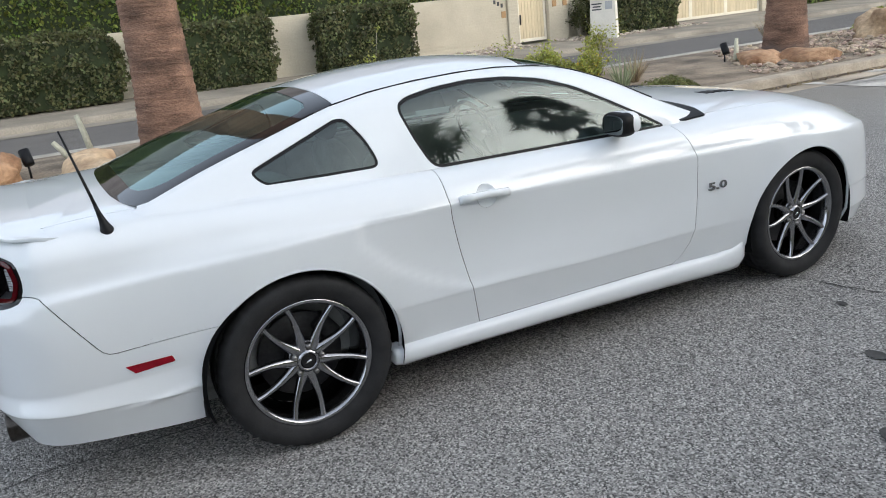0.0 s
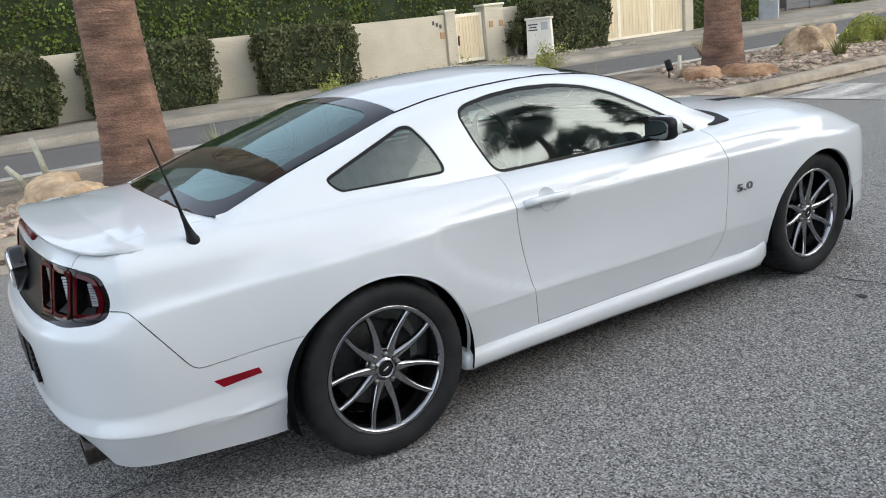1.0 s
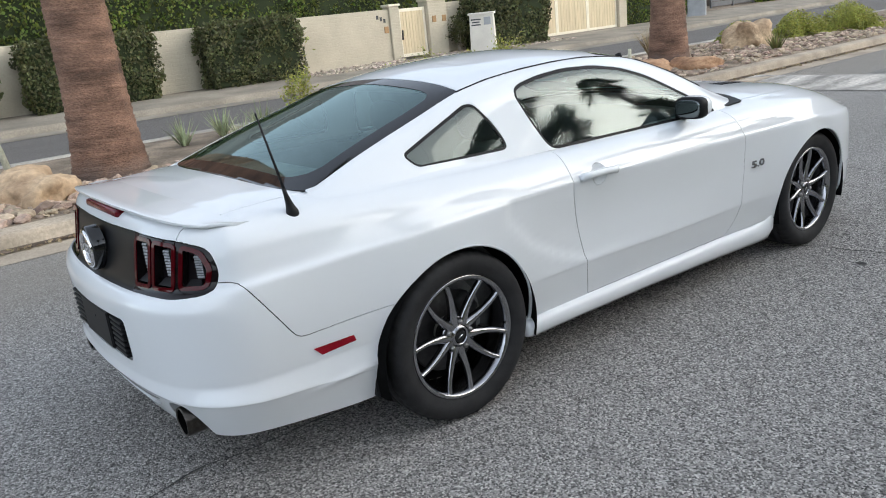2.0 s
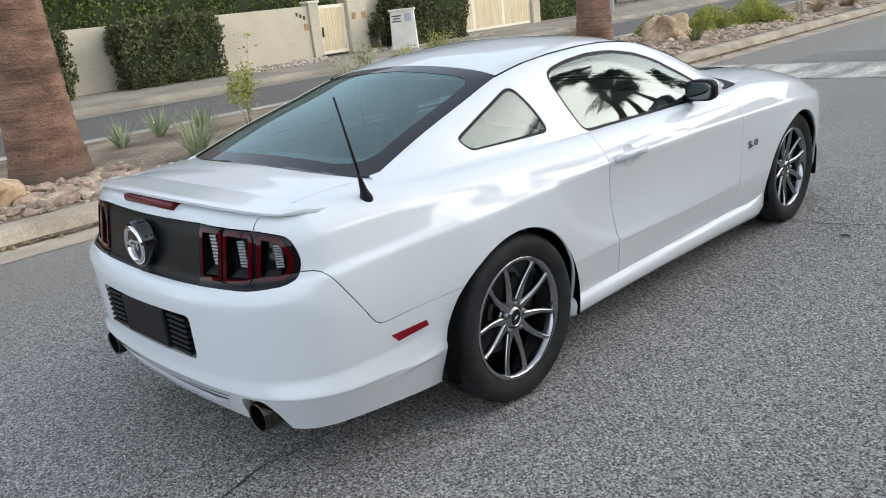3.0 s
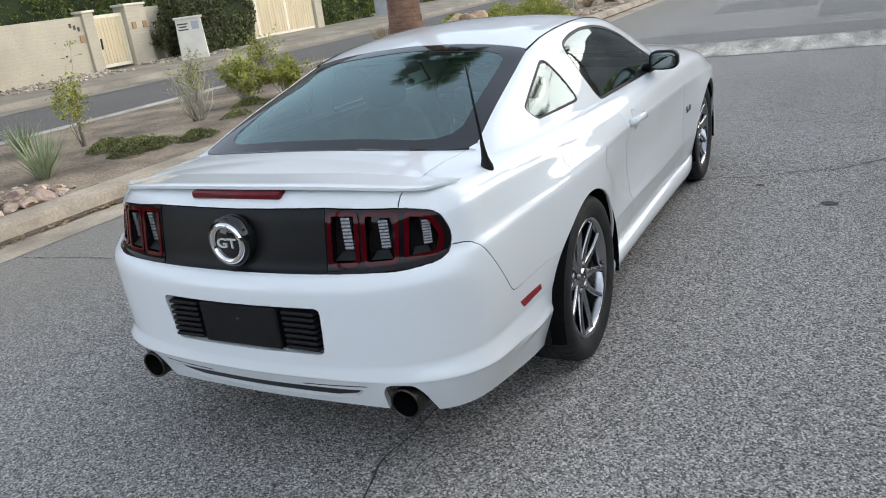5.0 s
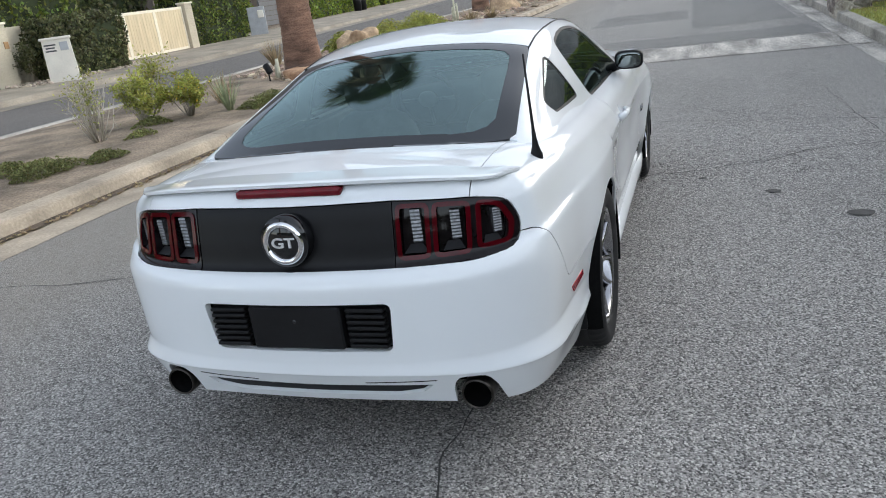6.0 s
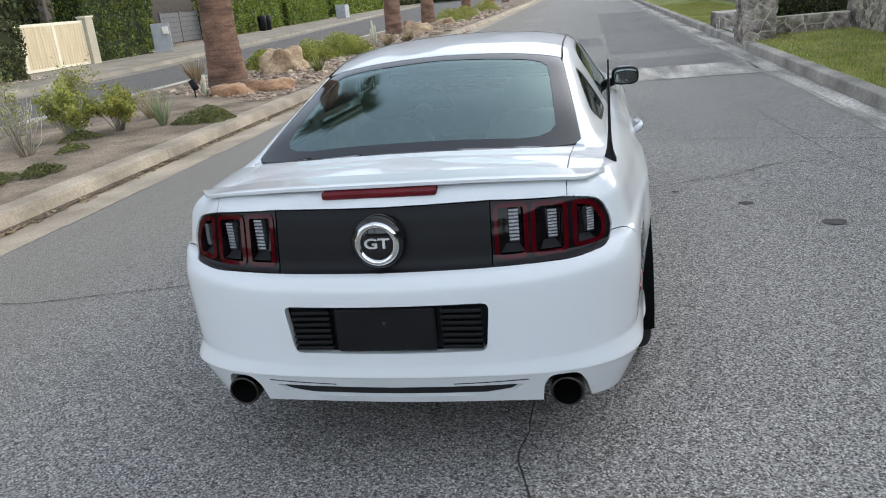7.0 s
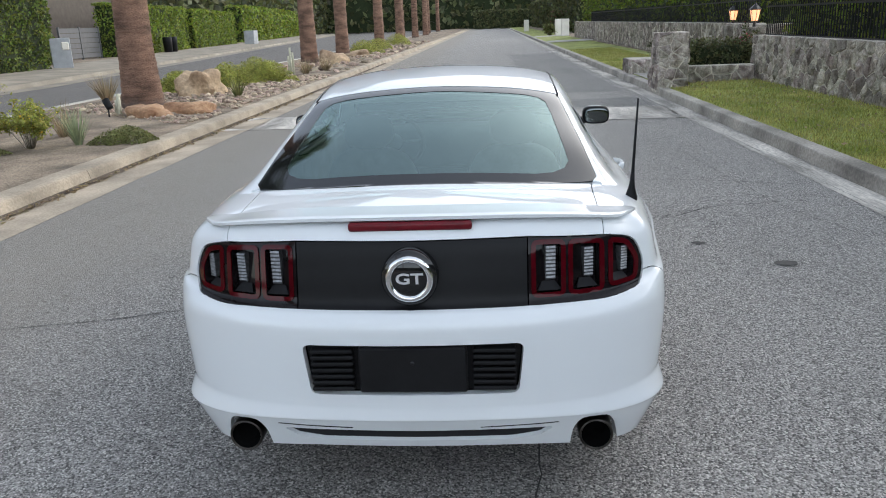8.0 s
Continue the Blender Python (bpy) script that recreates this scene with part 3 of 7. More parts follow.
WAIST = rail([(-1.106, 0, .682), (-1.090, .32, .685), (-1.028, .592, .695), (-.922, .748, .705)],
             [.808, .828, .849, .893, .898, .876, .864, .866, .878, .898, .932, .91, .84],
             [.64, .64, .64, .64, .63, .62, .61, .60, .60, .60, .61, .61, .60],
             [(3.47, .67, .60), (3.62, .41, .60), (3.67, 0, .60)])
SHELF = rail([(-1.08, 0, .733), (-1.065, .32, .735), (-1.0, .588, .746), (-.895, .736, .762)],
             [.798, .822, .847, .885, .894, .891, .8905, .8915, .8935, .903, .920, .90, .83],
             [.772, .78, .787, .796, .803, .809, .808, .798, .783, .772, .764, .745, .71],
             [(3.43, .66, .71), (3.58, .39, .72), (3.64, 0, .72)])
CREASE = rail([(-1.05, 0, .748), (-1.037, .32, .75), (-.978, .58, .762), (-.881, .716, .778)],
              [.776, .803, .832, .871, .886, .888, .889, .890, .892, .90, .916, .885, .815],
              [.80, .81, .82, .828, .828, .824, .82, .81, .795, .785, .78, .765, .745],
              [(3.40, .64, .735), (3.55, .39, .75), (3.62, 0, .75)])
HIP = rail([(-1.005, 0, .935), (-.995, .32, .935), (-.945, .56, .93), (-.862, .69, .905)],
           [.752, .775, .795, .81, .822, .832, .842, .848, .853, .858, .862, .82, .74],
           [.905, .912, .918, .922, .918, .905, .898, .89, .882, .88, .875, .845, .78],
           [(3.36, .60, .765), (3.50, .37, .78), (3.56, 0, .79)])
BELT = rail([(-.965, 0, .985), (-.957, .32, .985), (-.915, .53, .98), (-.83, .655, .96)],
            [.695, .712, .725, .735, .748, .76, .768, .775, .785, .79, .785, .74, .67],
            [.962, .970, .973, .970, .962, .95, .942, .934, .926, .922, .912, .88, .81],
            [(3.32, .56, .785), (3.43, .35, .80), (3.48, 0, .81)])
DECK = rail([(-.80, 0, 1.003), (-.80, .25, 1.003), (-.78, .42, .999), (-.72, .52, .992)],
            [.52, .52, .52, .52, .53, .54, .54, .54, .55, .56, .55, .50, .42],
            [.994, .998, 1.0, .985, .975, .965, .96, .955, .96, .972, .962, .93, .86],
            [(3.22, .36, .83), (3.31, .22, .83), (3.35, 0, .835)],
            [-.68, -.60, -.42, -.15, .15, .45, .80, 1.35, 1.90, 2.30, 2.60, 2.95, 3.18])
SPINE = rail([(-.66, 0, 1.0105), (-.65, 0, 1.011), (-.64, 0, 1.0115), (-.62, 0, 1.0125)],
             [0] * 13,
             [1.0135, 1.015, 1.014, .99, .98, .97, .965, .965, .985, .992, .98, .945, .90],
             [(3.14, 0, .886), (3.16, 0, .882), (3.18, 0, .878)],
             [-.60, -.54, -.42, -.15, .15, .45, .80, 1.35, 1.90, 2.30, 2.60, 2.95, 3.10])
TUCK = [(x, y - (0.004 if x > -0.3 else 0.002), z - 0.022) for x, y, z in SILL]
KNEE = [tuple(0.93 * a + 0.07 * b for a, b in zip(p, q)) for p, q in zip(SKIRT, LOW)]
BROW = [tuple(k * a + (1 - k) * b for a, b in zip(p, q)) for p, q, k in zip(CREASE, HIP, [.5] * 8 + [.72] + [.87] * 11)]
BODY = [LOW, KNEE, SKIRT, TUCK, SILL, WAIST, SHELF, CREASE, BROW, HIP, BELT, DECK, SPINE]

# Greenhouse rails: from the tail of the rear window to the cowl.
ROOF_X = [-.66, -.45, -.20, .10, .35, .65, 1.00, 1.35, 1.65, 1.90, 2.12]


def roof_rail(ys, zs, dx=0.0, nose=0.0):
    xs = [x + dx * max(0, 1 - k / 3) + nose * max(0, (k - 6) / 4) for k, x in enumerate(ROOF_X)]
    return list(zip(xs, ys, zs))


G_BASE = roof_rail([.690, .715, .728, .738, .748, .758, .767, .772, .775, .775, .75],
                   [.930, .970, .973, .966, .957, .948, .941, .935, .930, .925, .92])
G_WAIST = roof_rail([.675, .698, .700, .695, .692, .700, .708, .712, .722, .742, .73],
                    [.935, .980, 1.00, 1.03, 1.055, 1.065, 1.067, 1.06, 1.03, .98, .935])
G_SIDE = roof_rail([.655, .665, .650, .625, .605, .612, .618, .622, .650, .700, .71],
                   [.940, .990, 1.055, 1.13, 1.195, 1.225, 1.235, 1.215, 1.13, 1.02, .945])
G_EDGE = roof_rail([.625, .635, .612, .580, .552, .555, .560, .560, .590, .655, .69],
                   [.945, .999, 1.083, 1.168, 1.238, 1.276, 1.289, 1.266, 1.178, 1.052, .955])
G_CROWN = roof_rail([.34, .34, .33, .32, .31, .31, .31, .31, .33, .36, .38],
                    [.958, 1.034, 1.122, 1.210, 1.276, 1.318, 1.334, 1.302, 1.204, 1.074, .962], 0.0, 0.05)
G_SPINE = roof_rail([0] * 11, [.968, 1.045, 1.134, 1.223, 1.289, 1.331, 1.347, 1.315, 1.215, 1.083, .970], 0.0, 0.07)
HOUSE = [G_BASE, G_WAIST, G_SIDE, G_EDGE, G_CROWN, G_SPINE]


def glide(a, t, first=False, last=False):
    """Shape-keeping cubic through the rows of a, at the row positions t; first, last: square to the middle plane there."""
    a, t = np.asarray(a, float), np.asarray(t, float)
    d = np.diff(a, axis=0)
    m = np.zeros_like(a)
    p, q = d[:-1], d[1:]
    with np.errstate(divide="ignore", invalid="ignore"):
        m[1:-1] = np.where(p * q > 0, 2 * p * q / (p + q), 0)
    m[0], m[-1] = d[0], d[-1]
    for end, on in ((0, first), (-1, last)):
        if on:
            m[end, ..., 0] = m[end, ..., 2] = 0
    i = np.clip(t.astype(int), 0, len(a) - 2)
    f = (t - i).reshape(-1, *[1] * (a.ndim - 1))
    return (1 + 2 * f) * (1 - f) ** 2 * a[i] + f * (1 - f) ** 2 * m[i] + f * f * (3 - 2 * f) * a[i + 1] + f * f * (f - 1) * m[i + 1]


def evened(g, first, last):
    """One pass of smoothing along the first axis."""
    h = g.copy()
    h[1:-1] = 0.25 * (g[:-2] + 2 * g[1:-1] + g[2:])
    for end, nxt, on in ((0, 1, first), (-1, -2, last)):
        if on:
            for k in (0, 2):
                h[end, ..., k] = 0.5 * (g[end, ..., k] + g[nxt, ..., k])
    return h


def surface(rails, per_u, per_v, soft_u, soft_v, ends):
    """Grid of points over the rails, evened out along both ways; ends: whether the rails start and end on the middle plane."""
    a = np.array(rails, float)
    nr, ns = a.shape[:2]
    g = glide(np.swapaxes(a, 0, 1), np.linspace(0, ns - 1, (ns - 1) * per_u + 1), ends, ends)
    for _ in range(soft_u):
        g = evened(g, ends, ends)
    g = glide(np.swapaxes(g, 0, 1), np.linspace(0, nr - 1, (nr - 1) * per_v + 1), False, True)
    for _ in range(soft_v):
        g = evened(g, False, True)
    return g


def grid_bm(g):
    bm = bmesh.new()
    q, m = g.shape[:2]
    vs = [[bm.verts.new(g[i, j]) for j in range(m)] for i in range(q)]
    for i in range(q - 1):
        for j in range(m - 1):
            bm.faces.new((vs[i][j], vs[i + 1][j], vs[i + 1][j + 1], vs[i][j + 1]))
    bmesh.ops.remove_doubles(bm, verts=bm.verts, dist=0.0004)
    bmesh.ops.dissolve_degenerate(bm, dist=0.0002, edges=bm.edges)
    return bm


AX = {"side": (0, 2), "rear": (1, 2), "top": (0, 1)}


def inside(poly, a, b):
    hit, n = False, len(poly)
    for k in range(n):
        (xa, ya), (xb, yb) = poly[k], poly[k - 1]
        if (ya > b) != (yb > b) and a < (xb - xa) * (b - ya) / (yb - ya) + xa:
            hit = not hit
    return hit


def facing(f, view):
    n = f.normal
    return {"side": n.y > 0.12, "rear": n.x < -0.15, "top": n.z > 0.25}[view]


def score(bm, line, view, closed=True):
    """Cuts edges into bm along a line drawn in one view."""
    ia, ib = AX[view]
    n = len(line)
    for k in range(n if closed else n - 1):
        (a0, b0), (a1, b1) = line[k], line[(k + 1) % n]
        lo_a, hi_a, lo_b, hi_b = min(a0, a1) - 1e-4, max(a0, a1) + 1e-4, min(b0, b1) - 1e-4, max(b0, b1) + 1e-4
        fs = []
        for f in bm.faces:
            ca = [v.co[ia] for v in f.verts]
            if max(ca) < lo_a or min(ca) > hi_a:
                continue
            cb = [v.co[ib] for v in f.verts]
            if max(cb) < lo_b or min(cb) > hi_b or not facing(f, view):
                continue
            fs.append(f)
        if not fs:
            continue
        co, no = Vector((0, 0, 0)), Vector((0, 0, 0))
        co[ia], co[ib] = a0, b0
        no[ia], no[ib] = -(b1 - b0), a1 - a0
        if no.length < 1e-7:
            continue
        geom = list({e for f in fs for e in f.edges}) + list({v for f in fs for v in f.verts}) + fs
        bmesh.ops.bisect_plane(bm, geom=geom, dist=1e-5, plane_co=co, plane_no=no.normalized())
    bm.normal_update()


def within(bm, poly, view):
    ia, ib = AX[view]
    lo_a, hi_a = min(p[0] for p in poly), max(p[0] for p in poly)
    got = []
    for f in bm.faces:
        if facing(f, view):
            c = f.calc_center_median()
            if lo_a <= c[ia] <= hi_a and inside(poly, c[ia], c[ib]):
                got.append(f)
    return got


def taken(bm, faces, drop=True):
    """A new bmesh of these faces; drop: removes them from bm."""
    out, made = bmesh.new(), {}
    for f in faces:
        for v in f.verts:
            if v not in made:
                made[v] = out.verts.new(v.co)
        out.faces.new([made[v] for v in f.verts])
    if drop:
        bmesh.ops.delete(bm, geom=faces, context="FACES")
    bmesh.ops.remove_doubles(out, verts=out.verts, dist=0.0012)
    bmesh.ops.dissolve_degenerate(out, dist=0.0008, edges=out.edges)
    out.normal_update()
    return out


def flipped(bm):
    """The same panel for the -y side."""
    out = bm.copy()
    for v in out.verts:
        v.co.y = -v.co.y
    bmesh.ops.reverse_faces(out, faces=out.faces)
    out.normal_update()
    return out


def joined(bm, other):
    """Two halves in one mesh, welded on the middle plane."""
    me = bpy.data.meshes.new("half")
    other.to_mesh(me)
    other.free()
    bm.from_mesh(me)
    bpy.data.meshes.remove(me)
    bmesh.ops.remove_doubles(bm, verts=[v for v in bm.verts if abs(v.co.y) < 0.002], dist=0.0015)
    bm.normal_update()
    return bm


def sheet_normal(co, fall):
    """Outward normal of the nearest reference sheet, for either side of the car."""
    p = Vector((co.x, abs(co.y), co.z))
    best = min((t.find_nearest(p) for t in (REF_TREE, HOUSE_TREE)), key=lambda r: r[3])
    n = best[1].copy()
    if n.dot(Vector((p.x - 1.2, p.y * 2.2, p.z - 0.55))) < 0 and n.z < 0.3:
        n = -n
    if co.y < 0:
        n.y = -n.y
    return n if n.dot(fall) > -0.2 else fall


def panel(bm, gap=0.002, depth=0.014, lift=0.0, keep_mid=True):
    """Turns a cut sheet into a panel: shut gap all round, edges folded in."""
    bm.normal_update()
    if lift:
        for v, c in [(v, v.co + v.normal * lift) for v in bm.verts]:
            v.co = c
    rim = [e for e in bm.edges if e.is_boundary and not (keep_mid and all(abs(v.co.y) < 0.002 for v in e.verts))]
    pull = {}
    for e in rim:
        f = e.link_faces[0]
        d = (e.verts[1].co - e.verts[0].co)
        t = f.normal.cross(d)
        if t.length < 1e-9:
            continue
        t.normalize()
        if t.dot(f.calc_center_median() - e.verts[0].co) < 0:
            t = -t
        for v in e.verts:
            pull.setdefault(v, []).append(t)
    normals = {v: sheet_normal(v.co, v.normal) for v in pull}
    if gap:
        for v, ts in pull.items():
            s = sum(ts, Vector()) / len(ts)
            v.co += s * gap
    for e in rim:
        e.smooth = False
    r = bmesh.ops.extrude_edge_only(bm, edges=rim)
    fresh = [g for g in r["geom"] if isinstance(g, bmesh.types.BMVert)]
    near = {}
    for v, nrm in normals.items():
        near[tuple(round(c, 6) for c in v.co)] = nrm
    for v in fresh:
        nrm = near.get(tuple(round(c, 6) for c in v.co))
        if nrm:
            v.co -= nrm * depth
    return bm


def rounded(poly, r, n=4):
    """A polygon with its corners rounded."""
    out = []
    m = len(poly)
    for k in range(m):
        p, a, b = Vector(poly[k]), Vector(poly[k - 1]), Vector(poly[(k + 1) % m])
        ra = min(r, (a - p).length * 0.45, (b - p).length * 0.45)
        u, w = p + (a - p).normalized() * ra, p + (b - p).normalized() * ra
        for i in range(n + 1):
            t = i / n
            q = u * (1 - t) ** 2 + p * 2 * t * (1 - t) + w * t * t
            out.append((q.x, q.y))
    return out


def shrunk(poly, d):
    """A polygon drawn in by d."""
    m = len(poly)
    area = sum(poly[k - 1][0] * poly[k][1] - poly[k][0] * poly[k - 1][1] for k in range(m))
    s = 1 if area > 0 else -1
    out = []
    for k in range(m):
        p, a, b = Vector(poly[k]), Vector(poly[k - 1]), Vector(poly[(k + 1) % m])
        e, f = (p - a).normalized(), (b - p).normalized()
        na, nb = Vector((-e.y, e.x)) * s, Vector((-f.y, f.x)) * s
        h = (na + nb)
        h = h / max(0.35, h.length_squared / 2) if h.length else na
        q = p + h * d
        out.append((q.x, q.y))
    return out


def circle(ca, cb, r, n, start=0.0, end=2 * math.pi):
    return [(ca + r * math.cos(start + (end - start) * k / n), cb + r * math.sin(start + (end - start) * k / n)) for k in range(n if end - start > 6.28 else n + 1)]


body_grid = surface(BODY, 15, 8, 14, 1, True)


def ease(t):
    t = np.clip(t, 0, 1)
    return t * t * (3 - 2 * t)


# the pressed scoop behind the door, fading out along the door
gx, gz = body_grid[..., 0], body_grid[..., 2]
edge_x = np.interp(gz, [.40, .46, .53, .62, .75, .83], [.80, .72, .53, .37, .235, .25])
hollow = ease((gx - edge_x) / .035) * ease((.85 - gz) / .05) * ease((gz - .44) / .05) * (1 - ease((gx - .62) / .75)) * (body_grid[..., 1] > .7)
body_grid[..., 1] -= .009 * hollow
# the short swage low on the bumper side, ahead of the tail
swage = ease((gx + .74) / .22) * (gx < -.33) * (body_grid[..., 1] > .7)
middle = .345 + .10 * (gx + .72)
body_grid[..., 1] += .007 * swage * np.exp(-((gz - middle) / .011) ** 2)
house_grid = surface(HOUSE, 16, 8, 14, 2, False)
REF = grid_bm(body_grid)
from mathutils.bvhtree import BVHTree
from mathutils.interpolate import poly_3d_calc
REF_TREE = BVHTree.FromBMesh(REF)
HOUSE_REF = grid_bm(house_grid)
HOUSE_TREE = BVHTree.FromBMesh(HOUSE_REF)


def on_side(x, z, lift=0.0):
    """Point and normal of the body side at x, z."""
    p, n, _, _ = REF_TREE.ray_cast(Vector((x, 3, z)), Vector((0, -1, 0)))
    n = n if n.y > 0 else -n
    return p + n * lift, n


def on_rear(y, z, lift=0.0):
    p, n, _, _ = REF_TREE.ray_cast(Vector((-3, y, z)), Vector((1, 0, 0)))
    n = n if n.x < 0 else -n
    return p + n * lift, n


def on_top(x, y, lift=0.0):
    p, n, _, _ = REF_TREE.ray_cast(Vector((x, y, 3)), Vector((0, 0, -1)))
    n = n if n.z > 0 else -n
    return p + n * lift, n


def patch(poly, view, source=None, hole=None):
    """A cut-out of the reference surface inside poly, and outside hole."""
    ia, ib = AX[view]
    ref = source or REF
    lo_a, hi_a = min(p[0] for p in poly) - 0.05, max(p[0] for p in poly) + 0.05
    lo_b, hi_b = min(p[1] for p in poly) - 0.05, max(p[1] for p in poly) + 0.05
    fs = [f for f in ref.faces if facing(f, view) and lo_a < f.calc_center_median()[ia] < hi_a and lo_b < f.calc_center_median()[ib] < hi_b]
    bm = taken(ref, fs, False)
    score(bm, poly, view)
    if hole:
        score(bm, hole, view)
    got = within(bm, poly, view)
    if hole:
        bad = set(within(bm, hole, view))
        got = [f for f in got if f not in bad]
    out = taken(bm, got, False)
    bm.free()
    return out


# orientation of the reference sheets
for ref_bm in (REF, HOUSE_REF):
    ref_bm.normal_update()
    if sum(f.normal.y * f.calc_area() for f in ref_bm.faces) < 0:
        bmesh.ops.reverse_faces(ref_bm, faces=ref_bm.faces)
        ref_bm.normal_update()

for ref_bm in (REF, HOUSE_REF):
    ref_bm.faces.ensure_lookup_table()
REF_TREE, HOUSE_TREE = BVHTree.FromBMesh(REF), BVHTree.FromBMesh(HOUSE_REF)

car = thing("car", "white two-door sports coupe parked on the asphalt road", "car")

# outlines, drawn from the side (x, z), the rear (y, z) or above (x, y)
ARCH_R = circle(-0.005, 0.325, 0.385, 44)
ARCH_F = circle(2.705, 0.32, 0.385, 44)
DOOR = [(0.645, 0.955), (0.642, 0.86), (0.654, 0.76), (0.682, 0.63), (0.716, 0.47), (0.752, 0.284), (1.84, 0.270), (1.885, 0.30), (1.93, 0.36), (1.955, 0.43), (1.965, 0.60), (1.955, 0.77), (1.93, 0.85), (1.885, 0.945)]
LAMP = [(.352, .745), (.352, .944)] + rounded([(.352, .745), (.352, .944), (.60, .930), (.688, .905), (.722, .83), (.712, .765), (.60, .750)], 0.03, 3)[8:]
BLACK_PANEL = [(-.01, .742), (-.01, .940), (.352, .944), (.352, .745), (.20, .743)]
PLATE = rounded([(-.40, .642), (.335, .642), (.318, .478), (-.40, .478)], 0.022, 3)
SIDE_WIN = rounded([(.655, .948), (.607, 1.07), (.580, 1.180), (.592, 1.213), (.635, 1.232), (.76, 1.252), (.93, 1.262), (1.12, 1.252), (1.29, 1.222), (1.45, 1.168), (1.62, 1.082), (1.78, .992), (1.885, .928)], .05, 4)
QUARTER = rounded([(-.062, 1.055), (-.018, 1.000), (.445, .992), (.415, 1.10), (.360, 1.186), (.318, 1.190)], 0.045, 4)
REAR_GLASS = [(-.525, 0.30), (-.50, .48), (-.478, .56), (-.455, .612), (-.42, .629), (-.20, .606), (.10, .574), (.345, .548), (.352, .30), (.355, -.01), (-.53, -.01)]
HOUSE_TAIL = [(-.53, -.01), (-.525, 0.30), (-.50, .48), (-.478, .56), (-.455, .612), (-.46, .64), (-.80, .64), (-.80, -.01)]
WINDSCREEN = [(1.31, -.01), (1.30, .30), (1.24, .53), (1.38, .553), (1.65, .582), (1.90, .645), (2.02, .66), (2.10, .40), (2.12, -.01)]
BUMPER_SEAM = [(-.27, .580), (-.535, .568), (-.635, .5625), (-.660, .565), (-.678, .576), (-.692, .594), (-.812, .778), (-.824, .792), (-.842, .798), (-.95, .80)]
TRUNK = [(-1.2, .585), (-.80, .585), (-.60, .592), (-.46, .604), (-.445, .55), (-.48, .40), (-.50, -.01), (-1.2, -.01)]

# --- body sheet cut into panels ---
shell = REF.copy()
for ring in (ARCH_R, ARCH_F):
    score(shell, ring, "side")
    bmesh.ops.delete(shell, geom=within(shell, ring, "side"), context="FACES")
score(shell, DOOR, "side")
score(shell, LAMP, "rear")
score(shell, BLACK_PANEL, "rear")
bmesh.ops.delete(shell, geom=list(set(within(shell, LAMP, "rear") + within(shell, BLACK_PANEL, "rear"))), context="FACES")
door_bm = taken(shell, within(shell, DOOR, "side"))
# bumper: everything behind the seam
score(shell, BUMPER_SEAM, "side", False)
score(shell, PLATE, "rear")
bmesh.ops.delete(shell, geom=within(shell, PLATE, "rear"), context="FACES")
NOTCH = rounded([(.478, .20), (.492, .335), (.515, .372), (.60, .372), (.622, .33), (.648, .20)], 0.02, 3)
score(shell, NOTCH, "rear")
bmesh.ops.delete(shell, geom=within(shell, NOTCH, "rear"), context="FACES")
VENT = rounded([(-.46, .336), (.425, .343), (.385, .313), (.30, .297), (-.46, .293)], 0.008, 2)
score(shell, VENT, "rear")
bmesh.ops.delete(shell, geom=within(shell, VENT, "rear"), context="FACES")
BUMPER = BUMPER_SEAM + [(-1.3, .80), (-1.3, 0), (-.27, 0)]
bump_faces = []
for f in shell.faces:
    c = f.calc_center_median()
    if c.x < -0.2 and inside(BUMPER, c.x, c.z):
        bump_faces.append(f)
bumper_bm = taken(shell, bump_faces)
score(shell, TRUNK, "top")
score(shell, [(.585, .98), (.592, .90)], "rear", False)
trunk_faces = [f for f in shell.faces if f.calc_center_median().z > 0.90 and inside(TRUNK, f.calc_center_median().x, f.calc_center_median().y)]
trunk_bm = taken(shell, trunk_faces)
# cabin opening under the greenhouse
CABIN_HOLE = [(-.50, -.01), (-.48, .40), (-.445, .55), (-.43, .62), (-.36, .69), (-.2, .708), (.35, .728), (1.0, .747), (1.65, .757), (1.9, .755), (2.05, .70), (2.16, .40), (2.17, -.01)]
score(shell, CABIN_HOLE, "top")
bmesh.ops.delete(shell, geom=within(shell, CABIN_HOLE, "top"), context="FACES")
HOOD = [(2.14, -.01), (2.13, .40), (2.06, .72), (2.3, .735), (2.6, .725), (2.95, .68), (3.22, .58), (3.36, .40), (3.40, .0), (3.40, -.01)]
score(shell, HOOD, "top")
hood_bm = taken(shell, within(shell, HOOD, "top"))
for e in shell.edges:
    e.smooth = True


def both(bm, **kw):
    bm = panel(bm, **kw)
    return joined(bm.copy(), flipped(bm))


def pair(name, bm, material, parent, label="", smooth=True):
    """The same part on both sides of the car."""
    other = flipped(bm)
    return part(name, bm, material, parent, label, smooth), part(name, other, material, parent, label, smooth)


def sheet_point(p):
    """Smooth normal of the nearest reference sheet at p, and how far off it is."""
    q = Vector((p.x, abs(p.y), p.z))
    best, ref = min(((t.find_nearest(q), b) for t, b in ((REF_TREE, REF), (HOUSE_TREE, HOUSE_REF))), key=lambda r: r[0][3])
    f = ref.faces[best[2]]
    w = poly_3d_calc([v.co for v in f.verts], best[0])
    n = sum((v.normal * k for v, k in zip(f.verts, w)), Vector())
    n.normalize()
    if abs(p.y) < 0.002:
        n.y = 0
    if p.y < 0:
        n.y = -n.y
    return n, best[3]


